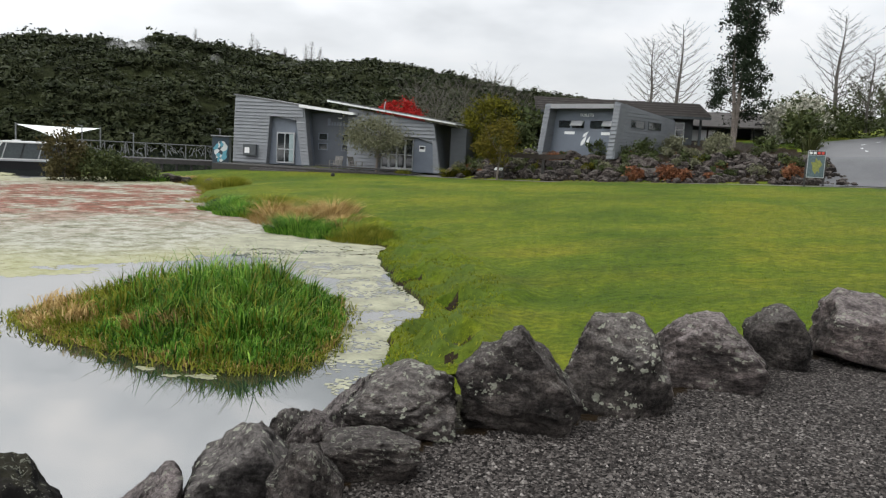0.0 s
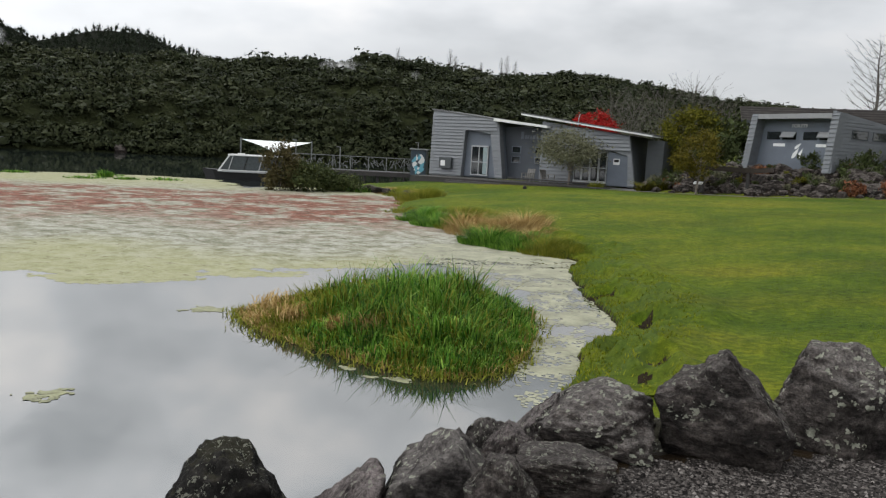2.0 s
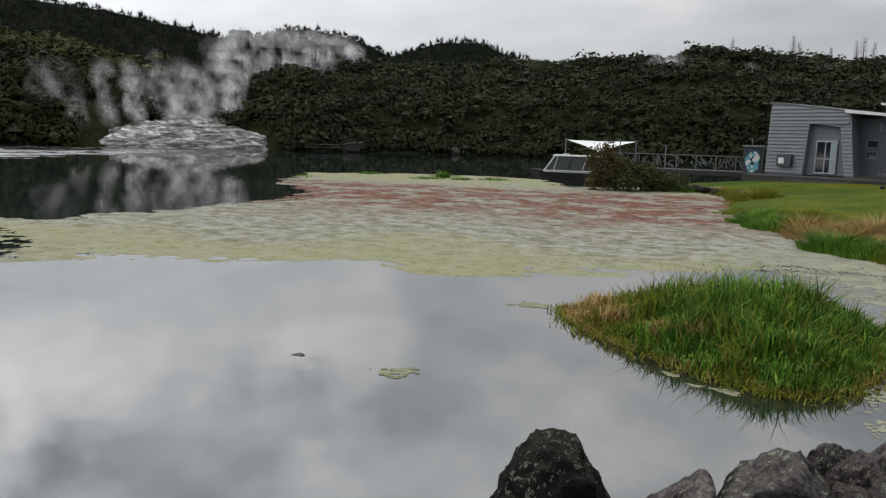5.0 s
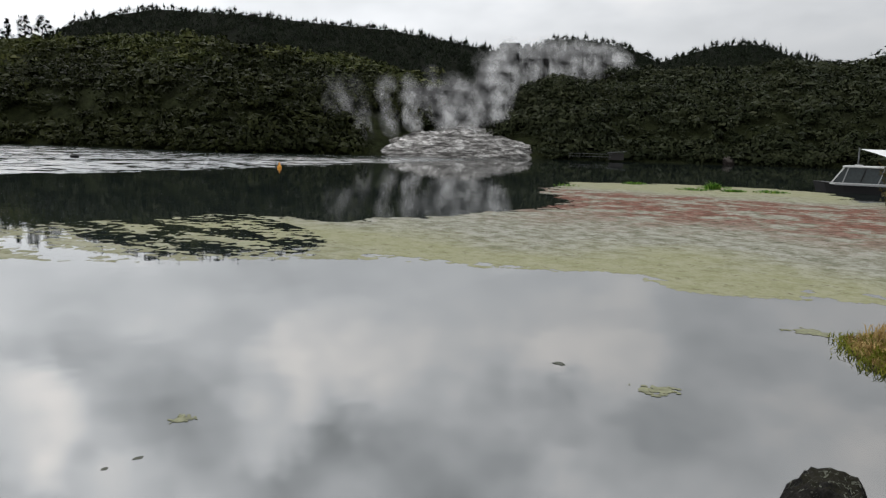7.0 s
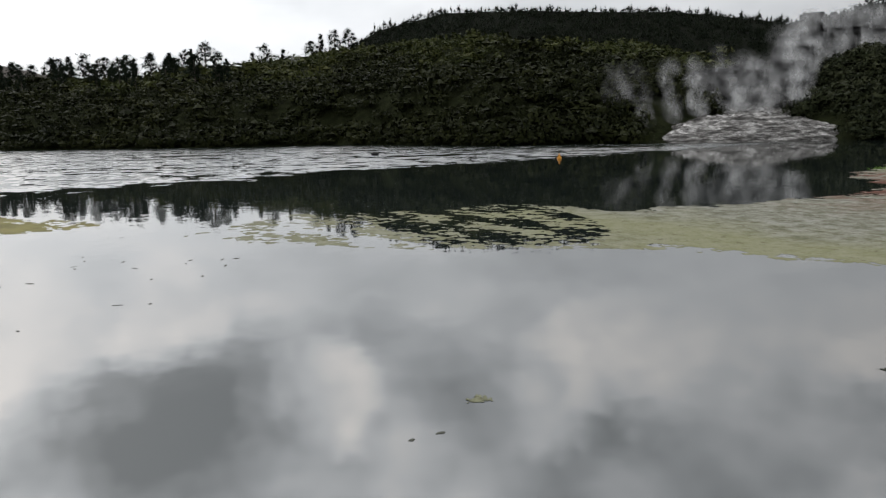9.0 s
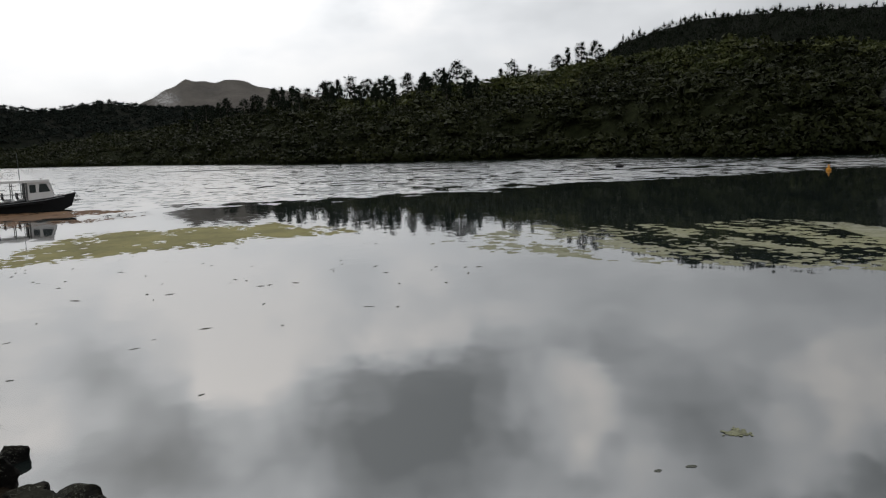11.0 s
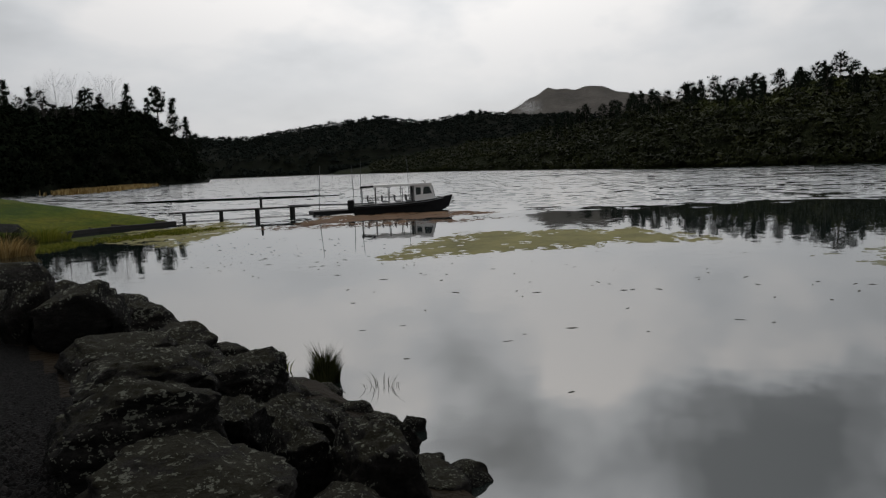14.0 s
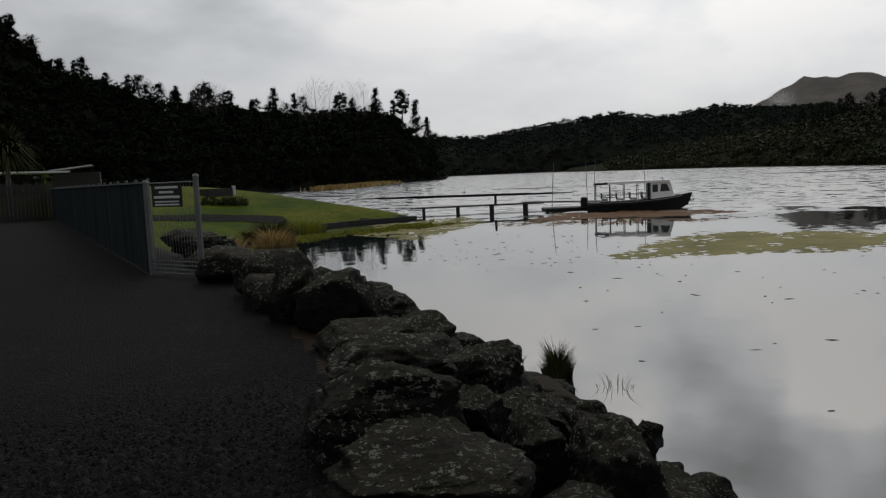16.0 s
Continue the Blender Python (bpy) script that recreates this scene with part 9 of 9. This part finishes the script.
# shore bush beside the landing
BROWN_BUSH = foliage("brown_bush", [(0.08, (0.020, 0.019, 0.008)), (0.5, (0.055, 0.048, 0.020)), (0.92, (0.115, 0.092, 0.042))])
leafy("shore_bush", "brown and green bush at the lake's edge", "bush", -21.6, 43.3, 2.5, 1.0, 1.3, BROWN_BUSH, 5200, 0.06, 500, 0.04, z=0.0, clumps=20, low=0.1)
leafy("shore_bush", "dark green bush at the lake's edge", "bush", -20.4, 44.6, 1.8, 1.6, 1.0, MIDGREEN, 5200, 0.07, 501, 0.04, z=0.0, clumps=26, low=0.1)
leafy("shore_bush", "dark green bush at the lake's edge", "bush", -19.2, 46.6, 1.3, 1.6, 0.75, MIDGREEN, 3600, 0.07, 502, 0.04, z=0.0, clumps=26, low=0.1)
for k, (x, y, s) in enumerate(((-17.3, 47.6, 0.9), (-16.4, 46.8, 0.7), (-18.3, 48.4, 0.8), (-15.6, 46.3, 0.6), (-13.9, 45.3, 0.7), (-12.6, 44.2, 0.6))):
    boulder(k, x, y, 0.2, s * 1.3, s, s * 0.7, 40 * k, "pale stone at the lake's edge", "stones at the lake's edge", SMALL)


# ---- the southern gate and fence ----
def mesh_gate():
    g = thing("gate", "galvanised mesh gate with a black notice, standing open", "gate", (-5.33, -14.32, 1.2), 106)
    g.matrix_basis = g.matrix_basis @ Matrix.Diagonal((1, 1, 0.85, 1))
    L = 1.32
    for x in (0, L):
        part("post", tube([(x, 0, -0.05), (x, 0, 1.98 if x else 1.9)], 0.045, 10), STEEL, g)
        part("cap", tube([(x, 0, 1.98 if x else 1.9), (x, 0, 2.03 if x else 1.95)], [0.055, 0.03], 10), STEEL, g)
    for z in (0.06, 0.14, 0.22, 0.30, 1.88):
        part("rail", tube([(0, 0, z), (L, 0, z)], 0.014, 6), STEEL, g)
    s = part("notice", box(0.20, 0.98, -0.035, -0.02, 1.40, 1.84), BLACK, g, "black notice with white writing")
    for k, (z, a, b, hh) in enumerate(((1.765, 0.30, 0.90, 0.045), (1.67, 0.40, 0.78, 0.045), (1.57, 0.26, 0.93, 0.05), (1.49, 0.28, 0.91, 0.03), (1.43, 0.28, 0.91, 0.03))):
        part("writing_bar", box(a, b, -0.041, -0.036, z, z + hh), WHITE, s)
    for k in range(16):
        x = 0.08 + 0.077 * k
        part("wire", tube([(x, 0, 0.06), (x, 0, 1.88)], 0.0035, 4), STEEL, g)


mesh_gate()


def paling_fence():
    a, b = Vector((-5.33, -14.4, 1.2)), Vector((-12.0, -47.0, 1.2))
    d = b - a
    rz = math.degrees(math.atan2(d.y, d.x))
    f = thing("fence", "post fence covered with blue-grey windbreak cloth along the path", "fence", a[:], rz)
    f.matrix_basis = f.matrix_basis @ Matrix.Diagonal((1, 1, 0.86, 1))
    L = d.length
    mat = plain("blue_grey_windbreak_cloth", (0.017, 0.024, 0.027), 0.8, vary=0.35, scale=0.9, stretch=(2.5, 1, 0.5), gloss=0.04)
    n = 24
    for k in range(n):
        x0 = L * k / n
        w = L / n
        bm = bmesh.new()
        prev = None
        for j in range(15):
            x = x0 + w * j / 14
            y = 0.016 * math.sin(x * 8.3) + 0.02 * math.sin(x * 2.1)
            p = (bm.verts.new((x, y, 0.02)), bm.verts.new((x, y, 1.86)))
            if prev:
                bm.faces.new((prev[0], p[0], p[1], prev[1]))
            prev = p
        part("panel", bm, mat, f)
        part("post", tube([(x0, -0.07, 0), (x0, -0.07, 1.96)], 0.03, 8), STEEL, f)
    part("top_rail", box(0, L, -0.03, 0.04, 1.86, 1.90), STEEL, f)


paling_fence()
pf_ = thing("timber_fence", "dark weathered timber paling fence at the path's end", "fence", (-12.2, -47.2, 1.15), 8)
for k_ in range(40):
    part("paling", box(0.2 * k_, 0.2 * k_ + 0.17, 0, 0.03, 0, 2.0 + 0.06 * math.sin(k_ * 2.1)), TIMBER_DARK, pf_)
strip("pavement", [(-11.6, -41.2), (-15, -40.6), (-19.0, -40.6), (-22.3, -39.6)], 1.9, GRAVEL, "dark gravel apron behind the gate", 0.03)
bd_ = thing("raised_bed", "low dark timber raised bed on the southern lawn", "planter", (-21.6, -47.0, gz(-21.6, -47.0)), 12)
for x0_, x1_, y0_, y1_ in ((-0.9, 0.9, -0.5, -0.42), (-0.9, 0.9, 0.42, 0.5), (-0.9, -0.82, -0.42, 0.42), (0.82, 0.9, -0.42, 0.42)):
    part("board", box(x0_, x1_, y0_, y1_, -0.15, 0.42), TIMBER_DARK, bd_)
part("soil", box(-0.82, 0.82, -0.42, 0.42, -0.1, 0.34), MUD, bd_)
mp_ = thing("marker_post", "short white post beside the raised bed", "post", (-22.75, -46.9, gz(-22.75, -46.9)))
part("post", box(-0.09, 0.09, -0.09, 0.09, -0.1, 0.62, 0.01), WHITE, mp_)
for k_ in range(4):
    x_, y_ = -19.9 - 0.62 * k_, -44.3 + 0.08 * k_
    leafy("low_shrub", "low dark clipped shrub on the southern lawn", "shrub", x_, y_, 0.42, 0.5, 0.26, MIDGREEN, 700, 0.05, 330 + k_, 0.02, clumps=14, low=0.1, group="shrubs on the southern lawn")


def lodge():
    """A low dark house at the foot of the wood, with a pale roof edge."""
    b = thing("lodge", "low dark house with a pale roof edge below the wood", "house", (-24.0, -82.6, 1.1), 161)
    part("wall", box(-2.6, 1.6, -1.6, 1.6, -0.2, 3.3), TIMBER_DARK, b)
    r = part("roof", prism([(-2.9, 3.45), (1.0, 3.9), (1.0, 3.98), (-2.9, 3.55)], -2.0, 2.0), ROOF_GREY, b)
    part("fascia", prism([(-2.9, 3.42), (1.0, 3.86), (1.0, 4.0), (-2.9, 3.58)], -2.05, -2.0), WHITE, r, "pale roof edge")
    part("fascia", prism([(-2.9, 3.42), (1.0, 3.86), (1.0, 4.0), (-2.9, 3.58)], 2.0, 2.05), WHITE, r, "pale roof edge")
    p = part("porch_roof", box(-4.2, -2.6, -1.5, 1.5, 2.9, 2.98), ROOF_GREY, b)
    part("fascia", box(-4.25, -4.2, -1.5, 1.5, 2.84, 3.02), WHITE, p, "pale roof edge")
    for y in (-1.3, 1.3):
        part("porch_post", box(-4.1, -4.0, y - 0.05, y + 0.05, -0.1, 2.9), TIMBER_DARK, b)
    w = part("window", box(-1.6, 0.6, 1.6, 1.64, 1.1, 2.2), WALL_DARK, b)
    part("pane", box(-1.5, 0.5, 1.64, 1.65, 1.2, 2.1), GLASS, w)


lodge()


def cabbage_tree(x, y, h, seed):
    """A bare stem with a head of long arching leaves."""
    t = thing("cabbage_tree", "cabbage tree with a head of long drooping leaves beside the fence", "tree", (x, y, gz(x, y)))
    part("trunk", tube([(0, 0, -0.2), (0.1, 0, h * 0.5), (0, 0, h)], [0.2, 0.16, 0.13], 8), BARK, t)
    rnd = np.random.RandomState(seed)
    n = 420
    a, e = rnd.rand(n) * 6.283, np.radians(-35 + 115 * rnd.rand(n))
    l = 1.5 + 0.9 * rnd.rand(n)
    d = np.stack([np.cos(a) * np.cos(e), np.sin(a) * np.cos(e), np.sin(e)], 1)
    side = np.stack([-np.sin(a), np.cos(a), np.zeros(n)], 1) * 0.045
    base = np.tile(np.array([0.0, 0.0, h]), (n, 1))
    mid = base + d * (l * 0.6)[:, None]
    tip = base + d * l[:, None] - np.array([0, 0, 1.0]) * (0.35 * l * np.cos(e))[:, None]
    V = np.stack([base - side * 0.5, base + side * 0.5, mid - side, mid + side, tip], 1).reshape(-1, 3)
    F = (np.array([(0, 1, 3), (0, 3, 2), (2, 3, 4)])[None] + (np.arange(n) * 5)[:, None, None]).reshape(-1, 3)
    c = mesh_tris("crown", V, F, RUSH)
    c.parent = t
    return t


cabbage_tree(-11.5, -54.0, 4.0, 5)


def reed_bank():
    """A strip of brown reeds along the foot of the wooded point."""
    rnd = np.random.RandomState(77)
    n = 2600
    u = rnd.rand(n)
    x, y = -96 - 66 * u + rnd.randn(n) * 2.0, -152 - 64 * u + rnd.randn(n) * 2.0
    ob = blade_mesh("reeds", np.stack([x, y, np.full(n, -0.05)], 1), 0.7 + 0.7 * rnd.rand(n), 0.25 + 0.25 * rnd.rand(n), SEDGE_DRY, 78, 0.6)
    tagged(ob, "low brown reeds along the foot of the wooded point", "reeds", kind="stuff")


reed_bank()
sh_ = thing("boat_shelter", "pale flat roof showing above the fence", "shelter", (-16, -72, 1.3), 20)
part("roof", box(-3.2, 3.4, -2, 2, 2.9, 3.05), WHITE, sh_)
for q_ in (-3, 3):
    part("post", box(q_ - 0.08, q_ + 0.08, -1.8, -1.64, -0.2, 2.9), TIMBER_DARK, sh_)
for k, (x, y, r, n, h, mat) in enumerate(((-16.5, -30.5, 0.9, 700, 0.9, SEDGE_DRY), (-18.5, -34.5, 1.3, 900, 1.0, RUSH), (-11.3, -24.0, 0.7, 500, 0.8, SEDGE_DRY), (-10.3, -21, 0.6, 300, 0.6, SEDGE_OLIVE), (-21.5, -36.5, 1.2, 800, 0.8, SEDGE_OLIVE))):
    tuft("shore_grass", x, y, r, n, h, mat, "tall tussock beside the inlet", 520 + k, 0.7, None, 0.03)


def marsh():
    poly = [(-17, -29.5), (-20, -31.5), (-24.5, -31), (-28.5, -31.5), (-28, -34), (-24, -34), (-18.5, -33)]
    x, y, rnd = fill(poly, 5200, 71)
    k = wave(x, y, 0.9, 3) + 0.5 * wave(x, y, 0.35, 1) < 0.25
    x, y = x[k], y[k]
    ob = blade_mesh("marsh_grass", np.stack([x, y, np.full(len(x), -0.01)], 1), 0.05 + 0.10 * rnd.rand(len(x)), 0.04 + 0.03 * rnd.rand(len(x)), SEDGE_OLIVE, 72, 1.1)
    tagged(ob, "low bright green marsh plants at the jetty's foot", "marsh plants", kind="stuff")


marsh()


def edge_wall():
    w = thing("edging_beam", "dark timber edging along the southern lawn's shore", "edging", (0, 0, 0))
    pts = [(-20.0, -37.2), (-25.8, -38.6), (-30.4, -37.9)]
    for a, b in zip(pts, pts[1:]):
        L = math.hypot(b[0] - a[0], b[1] - a[1])
        m = pose(a[0], a[1], 0, 0, 0, math.degrees(math.atan2(b[1] - a[1], b[0] - a[0])))
        part("beam", box(0, L, -0.1, 0.1, -0.3, 0.2, m=m), TIMBER_DARK, w)


edge_wall()
